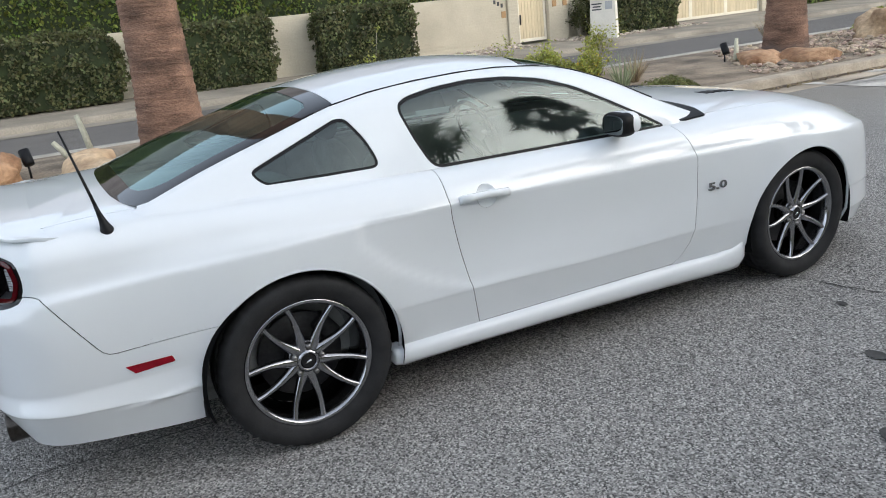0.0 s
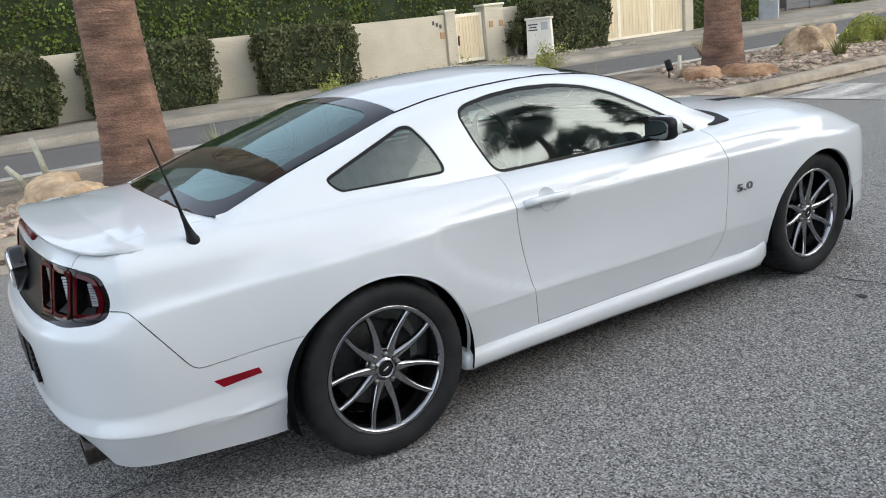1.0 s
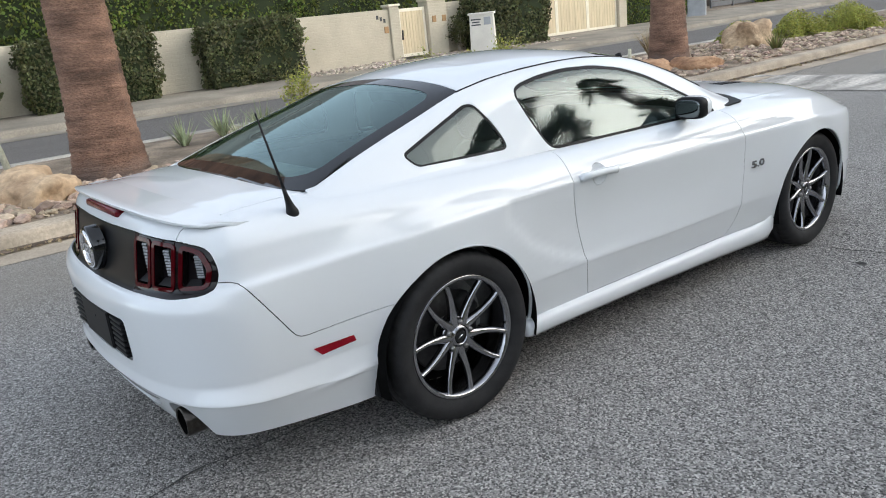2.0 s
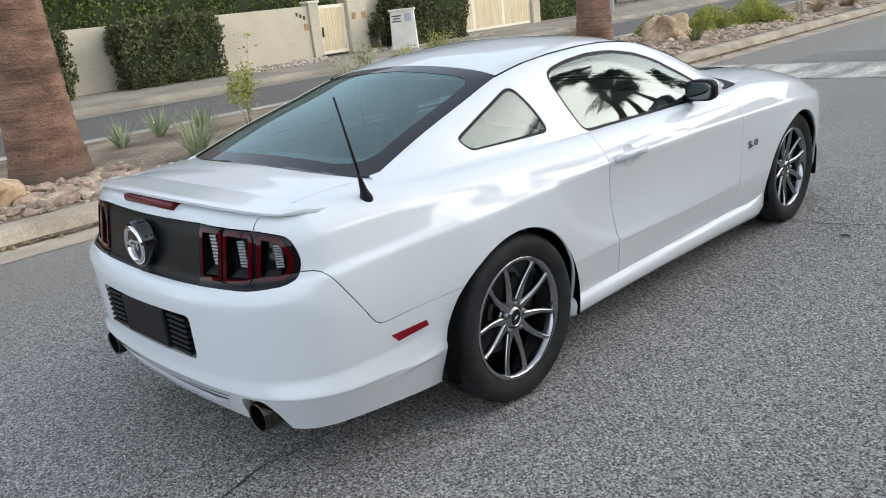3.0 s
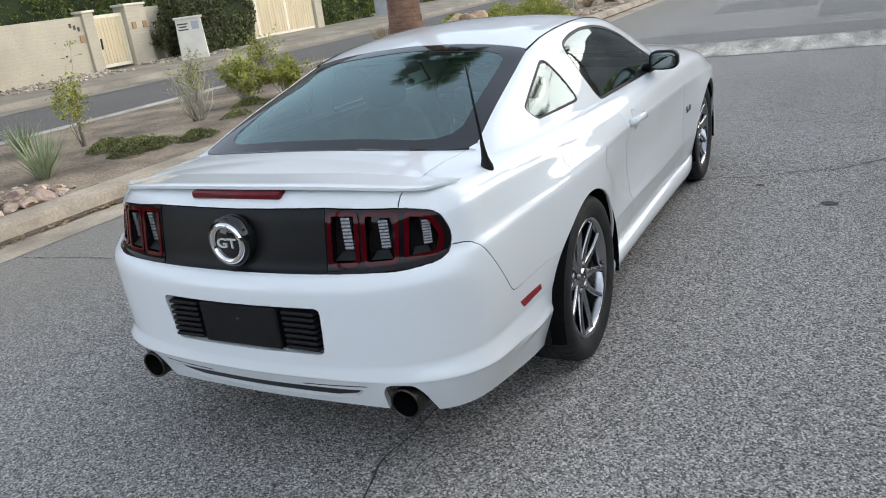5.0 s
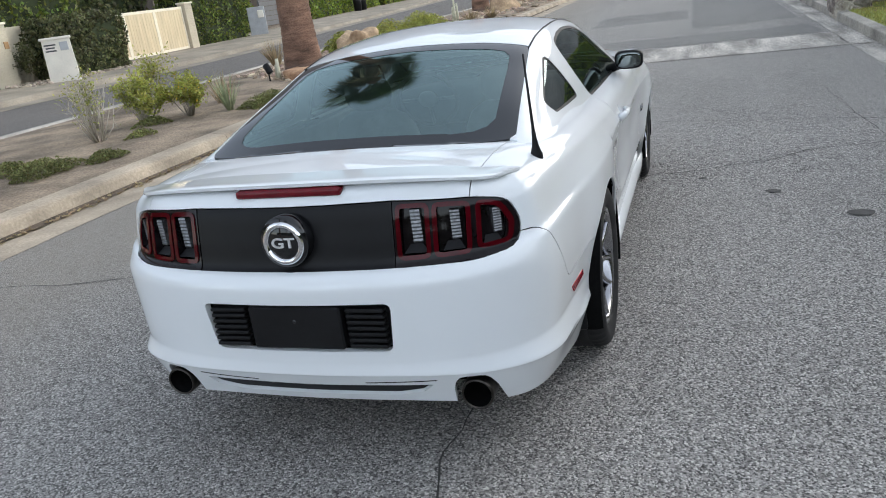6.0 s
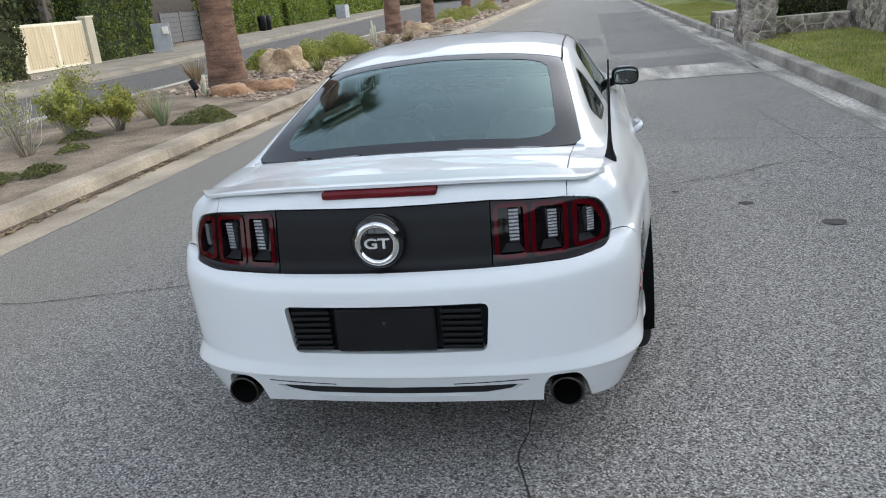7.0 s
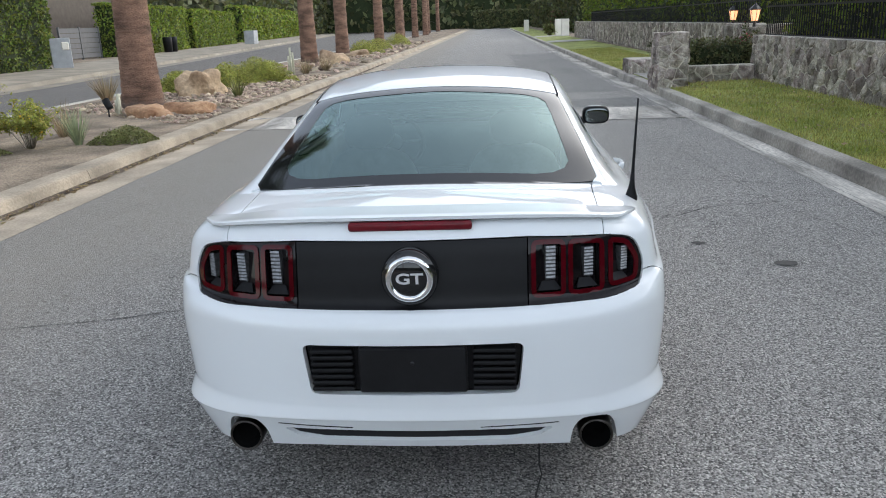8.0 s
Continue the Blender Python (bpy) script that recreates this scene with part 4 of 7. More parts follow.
def sheeted(ob):
    """Shades a cut panel by the smooth sheet that it was cut from."""
    me = ob.data
    near = [sheet_point(v.co) for v in me.vertices]
    out = []
    for p in me.polygons:
        own = p.normal
        for i in p.vertices:
            n, d = near[i]
            s = own.dot(n)
            out.append((n if s > 0 else -n) if d < 0.007 and abs(s) > 0.72 else own)
    me.normals_split_custom_set(out)
    return ob


sheeted(part("body_shell", both(shell, gap=0.0015), WHITE_PAINT, car, "glossy white painted body"))
CUP = circle(.815, .824, .046, 28)
score(door_bm, CUP, "side")
bmesh.ops.delete(door_bm, geom=within(door_bm, CUP, "side"), context="FACES")
doors = pair("door", panel(door_bm), WHITE_PAINT, car, "white door with flush crease lines")
for ob in doors:
    sheeted(ob)
bumper = sheeted(part("rear_bumper", both(bumper_bm, depth=0.026), WHITE_PAINT, car, "white rear bumper cover"))
trunk = sheeted(part("trunk_lid", both(trunk_bm), WHITE_PAINT, car, "white boot lid"))
sheeted(part("hood", both(hood_bm), WHITE_PAINT, car, "white bonnet"))



def gap_shade(line, view, material=BLACK_PLASTIC, lift=-0.0036, radius=0.0026, closed=False):
    """A black tube that stands for the shade in a shut gap, along a line drawn in one view."""
    drop = {"side": on_side, "rear": on_rear, "top": on_top}[view]
    ends = line + line[:1] if closed else line
    pts = []
    for (a0, b0), (a1, b1) in zip(ends, ends[1:]):
        n = max(2, int(math.hypot(a1 - a0, b1 - b0) / .02))
        for k in range(n + 1):
            try:
                p = drop(a0 + (a1 - a0) * k / n, b0 + (b1 - b0) * k / n, lift)[0]
            except (TypeError, AttributeError):
                continue
            if not pts or (p - pts[-1]).length > .004:
                pts.append(p)
    return tube(pts, radius, 6)


pair("door_gap_shade", gap_shade(DOOR, "side"), BLACK_PLASTIC, car, "black tube for the shade in the door gap")
pair("bumper_gap_shade", gap_shade([q for q in BUMPER_SEAM if -.84 < q[0] < -.39], "side", lift=-.0030, radius=.0019), BLACK_PLASTIC, bumper, "thin black tube for the shade in the bumper gap")
pair("boot_gap_shade", gap_shade([(.588, .944), (.586, .985)], "rear", lift=-.003, radius=.002), BLACK_PLASTIC, trunk, "thin black tube for the shade in the boot gap")

# --- greenhouse ---
house = HOUSE_REF.copy()
for poly, view in ((SIDE_WIN, "side"), (QUARTER, "side"), (REAR_GLASS, "top"), (WINDSCREEN, "top")):
    score(house, poly, view)
    bmesh.ops.delete(house, geom=within(house, poly, view), context="FACES")
score(house, HOUSE_TAIL, "top")
bmesh.ops.delete(house, geom=within(house, HOUSE_TAIL, "top"), context="FACES")
roof = sheeted(part("roof", both(house, gap=0.0), WHITE_PAINT, car, "white roof and pillars"))
for side in (1, -1):
    pts = []
    for x, y in [(.33, .548), (.5, .545), (.7, .546), (.9, .55), (1.1, .552), (1.3, .556), (1.5, .567), (1.7, .60), (1.9, .655)]:
        p, n, _, _ = HOUSE_TREE.ray_cast(Vector((x, y, 3)), Vector((0, 0, -1)))
        pts.append((p.x, side * p.y, p.z + 0.001))
    part("drip_seam", tube(pts, 0.0045, 6), BLACK_PLASTIC, roof, "thin black drip seam")


def window(name, poly, view, band, material, parent, label, two=True, mid=False, clear=None):
    """A pane with a black band round it, set a little into its opening."""
    inner = clear or shrunk(poly, band)
    if mid:
        inner = [(a, b if b > 0 else -.01) for a, b in inner]
    ring = patch(poly, view, HOUSE_REF, inner)
    pane = patch(inner, view, HOUSE_REF)
    ring, pane = panel(ring, 0.001, 0.01, -0.002), panel(pane, 0.0, 0.003, -0.004)
    if two:
        for s in (0, 1):
            w = sheeted(part(name, flipped(pane) if s else pane.copy(), material, parent, label))
            w.visible_shadow = False
            part("black_band", flipped(ring) if s else ring.copy(), WINDOW_TRIM, w, "matt black window surround")
        pane.free(), ring.free()
    else:
        w = sheeted(part(name, joined(pane.copy(), flipped(pane)), material, parent, label))
        w.visible_shadow = False
        sheeted(part("black_band", joined(ring.copy(), flipped(ring)), GLOSS_BLACK, w, "black printed border"))


# rounded run of the body side into the roof pillar
def fillet():
    rows = []
    for x in span(-.43, .63, 53):
        for y in span(.80, .60, 160):
            zb = on_top(x, y)[0].z
            hit = HOUSE_TREE.ray_cast(Vector((x, 3, zb + .0005)), Vector((0, -1, 0)))[0]
            if hit is not None and hit.y >= y:
                break
        out = min(.034, .010 + .06 * min(x + .43, .65 - x))
        a = HOUSE_TREE.ray_cast(Vector((x, 3, zb + out)), Vector((0, -1, 0)))
        b = on_top(x, y + out)
        if a[0] is None:
            continue
        na, nb = sheet_point(a[0])[0], sheet_point(b[0])[0]
        pa, pb = a[0] + na * .0006, b[0] + nb * .0006
        pj = Vector((x, y, zb))
        rows.append([(pa * (1 - t) ** 2 + pj * (2 * t * (1 - t)) + pb * t * t, (na * (1 - t) + nb * t).normalized()) for t in span(0, 1, 8)])
    for s in (1, -1):
        vs = [(p.x, s * p.y, p.z) for r in rows for p, n in r]
        fs = [(i * 9 + j, i * 9 + j + 1, i * 9 + j + 10, i * 9 + j + 9)[::s] for i in range(len(rows) - 1) for j in range(8)]
        ob = raw("pillar_foot", vs, fs, WHITE_PAINT, car, True)
        ns = [Vector((n.x, s * n.y, n.z)) for r in rows for p, n in r]
        me = ob.data
        me.normals_split_custom_set([ns[v] if p.normal.dot(ns[v]) > 0 else -ns[v] for p in me.polygons for v in p.vertices])


fillet()
CLEAR_REAR = [(-.455, -.01), (-.445, .40), (-.425, .47), (-.385, .515), (-.33, .535), (-.20, .525), (.10, .500), (.215, .485), (.255, .455), (.27, .40), (.285, -.01)]
window("side_window", SIDE_WIN, "side", 0.013, GLASS_SIDE, car, "tinted door window with black surround")
window("quarter_window", QUARTER, "side", 0.011, GLASS_SIDE, car, "tinted quarter window")
window("rear_window", REAR_GLASS, "top", 0.055, GLASS_REAR, car, "wide sloping tinted rear window", False, True, CLEAR_REAR)
window("windscreen", WINDSCREEN, "top", 0.03, GLASS_REAR, car, "windscreen", False, True)

# --- lamps, panels and trim at the rear ---
panel_bm = panel(patch(BLACK_PANEL, "rear"), 0.0015, 0.02, -0.006)
sheeted(part("tail_panel", joined(panel_bm.copy(), flipped(panel_bm)), SATIN_BLACK, car, "satin black panel between the tail lamps"))
CELLS = [rounded([(.362, .762), (.362, .934), (.466, .931), (.466, .763)], 0.022, 3),
         rounded([(.474, .763), (.474, .930), (.586, .922), (.586, .765)], 0.022, 3),
         rounded([(.600, .772), (.600, .922), (.668, .903), (.704, .84), (.697, .778)], 0.022, 3)]
for s in (0, 1):
    turn = flipped if s else (lambda b: b.copy())
    sheet_bm = patch(LAMP, "rear")
    for cell in CELLS:
        well = shrunk(cell, 0.014)
        score(sheet_bm, well, "rear")
        bmesh.ops.delete(sheet_bm, geom=within(sheet_bm, well, "rear"), context="FACES")
    base = panel(sheet_bm, 0.002, 0.030, -0.004)
    lamp = sheeted(part("tail_lamp", turn(base), SMOKE, car, "smoked tail lamp with three red-framed cells"))
    for k, cell in enumerate(CELLS):
        well = shrunk(cell, 0.014)
        floor_bm = panel(patch(well, "rear"), 0.0, 0.002, -0.032)
        part("lamp_well", turn(floor_bm), SMOKE, lamp, "dark floor of the lamp cell")
        ringed = panel(patch(cell, "rear", hole=well), 0.0, 0.004, 0.0005)
        part("red_frame", turn(ringed), DARK_RED, lamp, "dark red lens frame")
        ya, yb = ((.404, .434), (.520, .549), (.634, .660))[k]
        za, zb = .806, .912 - .014 * k
        mid = on_rear((ya + yb) / 2, .86)[0].x
        slope = (on_rear(yb, .86)[0].x - on_rear(ya, .86)[0].x) / (yb - ya)
        teeth = [(-.010 - .003 * (i % 2), za + (zb - za) * i / 18) for i in range(19)]
        bar = prism(teeth + [(.012, zb), (.012, za)], -.5 * (yb - ya), .5 * (yb - ya), "y")
        bar.transform(Matrix.Translation((mid + .026, (ya + yb) / 2, 0)) @ pose(0, 0, 0, 0, 0, -math.degrees(math.atan(slope))))
        part("clear_bar", turn(bar), LAMP_CLEAR, lamp, "clear ribbed reflector", False)
        foot = bmesh.new()
        wa, wb = ya - .022 + .004 * k, yb + .022 - .004 * k
        near_l, near_r = on_rear(wa, .782, -.006)[0], on_rear(wb, .782, -.006)[0]
        far_l, far_r = on_rear(ya - .004, .808, -.026)[0], on_rear(yb + .004, .808, -.026)[0]
        base_l, base_r = on_rear(wa, .779, -.030)[0], on_rear(wb, .779, -.030)[0]
        vs6 = [foot.verts.new(p) for p in (near_l, near_r, far_r, far_l, base_l, base_r)]
        for q in ((0, 1, 2, 3), (0, 3, 4), (1, 5, 2), (4, 5, 1, 0), (3, 2, 5, 4)):
            foot.faces.new([vs6[a] for a in q])
        bmesh.ops.recalc_face_normals(foot, faces=foot.faces)
        part("lamp_foot", turn(foot), BLACK_PLASTIC, lamp, "sloping black lamp foot", False)

# number plate recess with ribbed vents, no plate fitted
recess_bm = panel(patch(PLATE, "rear"), 0.0, 0.01, -0.034)
recess = part("plate_recess", joined(recess_bm.copy(), flipped(recess_bm)), BLACK_PLASTIC, car, "black plastic plate recess, no plate fitted")
part("plate_mount", box(-1.098, -.165, .487, -1.06, .165, .634, 0.006), BLACK_PLASTIC, recess, "flat black plate mount", False)
part("screw", lathe([(0, -1.0995), (.006, -1.0995), (.007, -1.097), (.007, -1.08)], 12, "x"), DARK_METAL, recess).location = (0, 0, .585)
for s in (1, -1):
    for k in range(7):
        z = .492 + k * 0.0205
        bm = box(-1.093, .182, z, -1.06, .312, z + 0.012, 0.003)
        if s < 0:
            for v in bm.verts:
                v.co.y = -v.co.y
            bmesh.ops.reverse_faces(bm, faces=bm.faces)
        part("rib", bm, BLACK_PLASTIC, recess, "", False)
vent_bm = panel(patch(VENT, "rear"), 0.0, 0.01, -0.012)
part("lower_vent", joined(vent_bm.copy(), flipped(vent_bm)), BLACK_PLASTIC, bumper, "narrow black lower vent")
slit = panel(patch([(.20, .357), (.44, .366), (.445, .3625), (.20, .3535)], "rear"), 0.0, 0.002, 0.0008)
pair("vent_slit", slit, BLACK_PLASTIC, bumper, "thin dark slit above the vent")

# third brake light, emblem, spoiler
part("brake_light", box(-.993, -.188, .968, -.95, .188, .996, 0.009, None, 2), BRAKE_LENS, trunk, "long dull red high brake light")
emblem = part("emblem", lathe([(0, -1.068), (.078, -1.068), (.085, -1.06), (.086, -1.02)], 48, "x"), GLOSS_BLACK, car, "round black badge with chrome ring")
emblem.location = (0, 0, .842)
ring_ob = part("chrome_ring", lathe([(.052, -1.068), (.054, -1.073), (.062, -1.077), (.070, -1.073), (.072, -1.068)], 48, "x"), CHROME, emblem)


def letters(text, size, m, material, parent, name, depth=0.002, spread=1.0):
    cu = bpy.data.curves.new("letters", "FONT")
    cu.body, cu.size, cu.extrude, cu.align_x, cu.align_y, cu.offset = text, size, depth, "CENTER", "CENTER", size * 0.018
    cu.space_character = spread
    tmp = bpy.data.objects.new("letters", cu)
    me = bpy.data.meshes.new_from_object(tmp)
    bpy.data.objects.remove(tmp)
    me.transform(m)
    me.materials.append(material)
    ob = new(name, me)
    ob.parent = parent
    return tagged(ob, "metal lettering")


letters("GT", 0.046, Matrix.Translation((-1.07, 0, 0)) @ pose(0, 0, 0, 90, 0, -90) @ Matrix.Diagonal((1.35, 1, 1, 1)), BRUSHED, emblem, "lettering")
ALONG = [0, .15, .30, .42, .50, .56, .61, .65, .685, .705]
TRAIL = [-.986, -.984, -.978, -.968, -.952, -.930, -.900, -.865, -.815, -.770]
CHORD = [.186, .186, .184, .178, .168, .154, .135, .112, .080, .050]
SECTION = [(1.0, .0006), (.62, .0042), (.25, .009), (.03, .013), (.0, .0105), (.01, -.0005), (.08, -.006), (.30, -.010), (.78, -.018)]
bm = bmesh.new()
rows = []
for s in [-1] * 9 + [1] * 10:
    k = 9 - len(rows) if s < 0 else len(rows) - 9
    seat_z = on_top(TRAIL[k] + CHORD[k], ALONG[k])[0].z
    low = on_top(TRAIL[k] + .3 * CHORD[k], ALONG[k])[0].z
    tall = 1 - .35 * k / 9
    rows.append([bm.verts.new((TRAIL[k] + f * CHORD[k], s * ALONG[k], seat_z + h * tall - max(0, seat_z - low - .004) * (1 - f) * (.25 + .6 * k / 9))) for f, h in SECTION])
for q, w in zip(rows, rows[1:]):
    for j in range(len(SECTION)):
        i = (j + 1) % len(SECTION)
        bm.faces.new((q[j], q[i], w[i], w[j]))
bm.faces.new(rows[0]), bm.faces.new(rows[-1][::-1])
bmesh.ops.recalc_face_normals(bm, faces=bm.faces)
for e in bm.edges:
    if len(e.link_faces) == 2 and e.calc_face_angle() > 0.9:
        e.smooth = False
part("spoiler", bm, WHITE_PAINT, car, "white lip spoiler across the boot lid")

# exhaust tips and the white ends beside them
for s in (1, -1):
    tip = part("exhaust_tip", lathe([(.046, .16), (.046, -.02), (.048, -.024), (.052, -.024), (.054, -.018), (.054, .16)], 32, "x"), EXHAUST, car, "round steel exhaust tip")
    tip.matrix_basis = pose(-1.005, s * .562, .303, 0, 0, 0)
    dark = part("exhaust_bore", lathe([(0, .06), (.0455, .06), (.0455, -.0205)], 24, "x"), CORE, tip, "near-black bore")
# side markers, sills, mud flaps, arch lips
marker = panel(patch([(-.622, .504), (-.470, .508), (-.462, .486), (-.595, .474)], "side"), 0.0, 0.006, 0.003)
pair("side_marker", marker, RED_LENS, bumper, "slim red side marker")
SKIRT_X = [.345, .38, .70, 1.20, 1.80, 2.12, 2.22, 2.275, 2.30]
TOP_Z = [.282, .284, .280, .274, .263, .252, .262, .292, .300]
LOW_Z = [.215, .205, .202, .190, .168, .152, .148, .152, .175]
bm = bmesh.new()
rows = []
for x, t, b in zip(SKIRT_X, TOP_Z, LOW_Z):
    h = t - b
    rows.append([bm.verts.new((x, y, z)) for y, z in ((.79, t + .004), (.845, t + .003), (.862, t - .012), (.868, t - .35 * h), (.866, b + .25 * h), (.850, b), (.79, b))])
for q, w in zip(rows, rows[1:]):
    for j in range(6):
        bm.faces.new((q[j], q[j + 1], w[j + 1], w[j]))
bm.faces.new(rows[0]), bm.faces.new(rows[-1][::-1])
bmesh.ops.recalc_face_normals(bm, faces=bm.faces)
pair("side_skirt", bm, WHITE_PAINT, car, "white side skirt under the door")
flap = box(-.400, .66, .228, -.384, .828, .47, 0.005)
pair("mud_flap", flap, BLACK_PLASTIC, car, "black mud flap", False)
for cx, cz in ((-.005, .325), (2.705, .32)):
    pts = []
    for a in span(-14, 194, 60):
        try:
            p, n = on_side(cx + .386 * math.cos(radians(a)), cz + .386 * math.sin(radians(a)), -0.005)
            pts.append(p)
        except (TypeError, AttributeError):
            pass
    pair("arch_lip", tube(pts, 0.006, 8), WHITE_PAINT, car, "rolled wheel arch lip")
    bm = bmesh.new()
    rows = []
    for a in span(-15, 195, 40):
        c, s = math.cos(radians(a)), math.sin(radians(a))
        rows.append([bm.verts.new((cx + r * c, y, cz + r * s)) for r, y in ((.384, .885), (.392, .86), (.396, .60), (.10, .58))])
    for q, w in zip(rows, rows[1:]):
        for j in range(3):
            bm.faces.new((q[j], q[j + 1], w[j + 1], w[j]))
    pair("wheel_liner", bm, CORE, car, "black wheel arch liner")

# --- wheels ---
def wheel(base, m):
    """A wheel whose face looks to -y, with spoke pairs from the base angle on."""
    rim = part("wheel", lathe([(.248, -.056), (.251, -.062), (.248, -.067), (.240, -.067), (.232, -.060), (.227, -.046), (.222, -.02), (.216, .05), (.220, .17), (.236, .185), (.248, .185)], 64, "y"), ALLOY, car, "graphite alloy wheel with five spoke pairs")
    rim.matrix_basis = m
    bm = bmesh.new()
    prof = [(.247, -.052), (.253, -.066), (.262, -.071), (.284, -.081), (.308, -.082), (.326, -.074), (.336, -.060), (.3415, -.040), (.3425, -.018), (.3375, -.015), (.3375, -.007), (.343, -.004), (.343, .030), (.338, .033), (.338, .041), (.343, .044), (.343, .078), (.338, .081), (.338, .089), (.3425, .092), (.3415, .130), (.336, .150), (.326, .165), (.300, .170), (.247, .165)]
    steps = 144
    rings = []
    for k in range(steps):
        a = 2 * math.pi * k / steps
        row = []
        for j, (r, h) in enumerate(prof):
            cut = 0.0055 if j in (6, 7, 8, 19, 20, 21) and k % 3 == 0 else 0.0
            row.append(bm.verts.new(((r - cut) * math.cos(a), h, (r - cut) * math.sin(a))))
        rings.append(row)
    for k in range(steps):
        q, w = rings[k], rings[(k + 1) % steps]
        for j in range(len(prof) - 1):
            bm.faces.new((q[j], q[j + 1], w[j + 1], w[j]))
    for e in bm.edges:
        if len(e.link_faces) == 2 and e.calc_face_angle(0) > 0.5:
            e.smooth = False
    part("tyre", bm, RUBBER, rim, "black low-profile tyre with grooved tread")
    # five pairs of slim curved spokes
    for k in range(5):
        mid = radians(base + 72 * k)
        for s in (-1, 1):
            bm = bmesh.new()
            rows = []
            for i in range(11):
                t = i / 10
                r = 0.044 + t * 0.187
                off = 0.008 + 0.046 * math.sin(t * math.pi / 2)
                a = mid + s * math.asin(min(0.9, off / r))
                h = -0.036 - 0.022 * t ** 1.5
                wide = 0.0240 - 0.0140 * math.sin(t * math.pi / 2) ** 0.8 + 0.002 * t * t
                deep = 0.034 - 0.012 * t
                d, e = Vector((math.cos(a), 0, math.sin(a))), Vector((-math.sin(a), 0, math.cos(a)))
                c = d * r
                rows.append([bm.verts.new(c + e * (wide * u) + Vector((0, h + q, 0))) for u, q in ((-1, 0.014), (-.80, 0.004), (-.15, -.003), (.35, -.001), (.85, 0.005), (1, 0.014), (.8, deep), (-.8, deep))])
            for q, w in zip(rows, rows[1:]):
                for j in range(8):
                    i = (j + 1) % 8
                    bm.faces.new((q[j], q[i], w[i], w[j]))
            bmesh.ops.recalc_face_normals(bm, faces=bm.faces)
            part("spoke", bm, ALLOY, rim)
        a = mid + radians(36)
        nut = part("lug_nut", lathe([(0, -.045), (.005, -.045), (.0095, -.041), (.0105, -.02)], 6, "y"), STEEL, rim)
        # the shade of the lug recess is a dark ring on the hub face
        part("lug_shade_ring", lathe([(.0105, -.0325), (.0150, -.0325), (.0165, -.0345), (.0175, -.031), (.0175, -.02)], 18, "y"), DARK_METAL, rim, "dark ring for the shade of a lug recess").location = (.057 * math.cos(a), 0, .057 * math.sin(a))
        nut.location = (.057 * math.cos(a), 0, .057 * math.sin(a))
    part("hub", lathe([(.030, -.040), (.033, -.046), (.038, -.045), (.042, -.033), (.062, -.030), (.074, -.026), (.079, -.016), (.079, .02)], 40, "y"), ALLOY, rim)
    part("centre_cap", lathe([(0, -.041), (.026, -.041), (.031, -.038), (.032, -.02)], 32, "y"), GLOSS_BLACK, rim, "black centre cap")
    part("cap_bar", prism([(-.014, -.005), (.003, .004), (.014, .006), (.006, -.002), (-.008, -.008)], -.0435, -.040), CHROME, rim, "small metal mark on the cap")
    part("brake_disc", lathe([(.06, .055), (.165, .055), (.168, .058), (.168, .075), (.06, .078)], 48, "y"), DARK_METAL, rim, "grey brake disc")
    # near-black disc added to close off the wheel behind the spokes
    part("backing_disc", lathe([(0, .10), (.218, .10)], 32, "y"), CORE, rim, "added near-black disc that closes the wheel behind the brake")
    bm = box(-.055, .030, .10, .055, .095, .175, 0.012)
    cal = part("caliper", bm, DARK_METAL, rim, "dark brake caliper")
    cal.matrix_basis = pose(0, 0, 0, 0, 55, 0)
    valve = part("valve", tube([(.218, -.045, -.02), (.206, -.060, -.02)], 0.004, 6), BLACK_PLASTIC, rim)
    return rim


wheel(45, pose(0, -.800, .340))
wheel(28, pose(2.715, -.800, .340))
wheel(45, pose(0, .800, .340, 0, 0, 180))
wheel(28, pose(2.715, .800, .340, 0, 0, 180))

# --- handles, mirrors, badge, antenna, cowl ---
for s, door in ((1, doors[0]), (-1, doors[1])):
    pts = [on_side(x + .032, .826 - 0.005 * (x - .66) / .22, d)[0] for x, d in ((.655, .004), (.664, .024), (.70, .034), (.705, .030), (.72, .034), (.78, .036), (.85, .032), (.876, .022), (.885, .004))]
    bm = bmesh.new()
    rows = []
    for p in pts:
        rows.append([bm.verts.new(p + Vector((0, a, b))) for a, b in ((0.006, -.014), (.010, 0), (.006, .014), (-.010, .015), (-.014, 0), (-.010, -.015))])
    for q, w in zip(rows, rows[1:]):
        for j in range(6):
            i = (j + 1) % 6
            bm.faces.new((q[j], q[i], w[i], w[j]))
    bm.faces.new(rows[0]), bm.faces.new(rows[-1][::-1])
    bmesh.ops.recalc_face_normals(bm, faces=bm.faces)
    cup = patch(CUP, "side")
    for v in cup.verts:
        v.co.y -= 0.016 * max(0.0, 1 - ((v.co.x - .815) ** 2 + (v.co.z - .824) ** 2) / .046 ** 2)
    cup.normal_update()
    if s < 0:
        for b in (bm, cup):
            for v in b.verts:
                v.co.y = -v.co.y
            bmesh.ops.reverse_faces(b, faces=b.faces)
    handle = part("handle", bm, WHITE_PAINT, door, "white pull handle")
    part("handle_cup", cup, WHITE_PAINT, door, "hollow behind the handle")


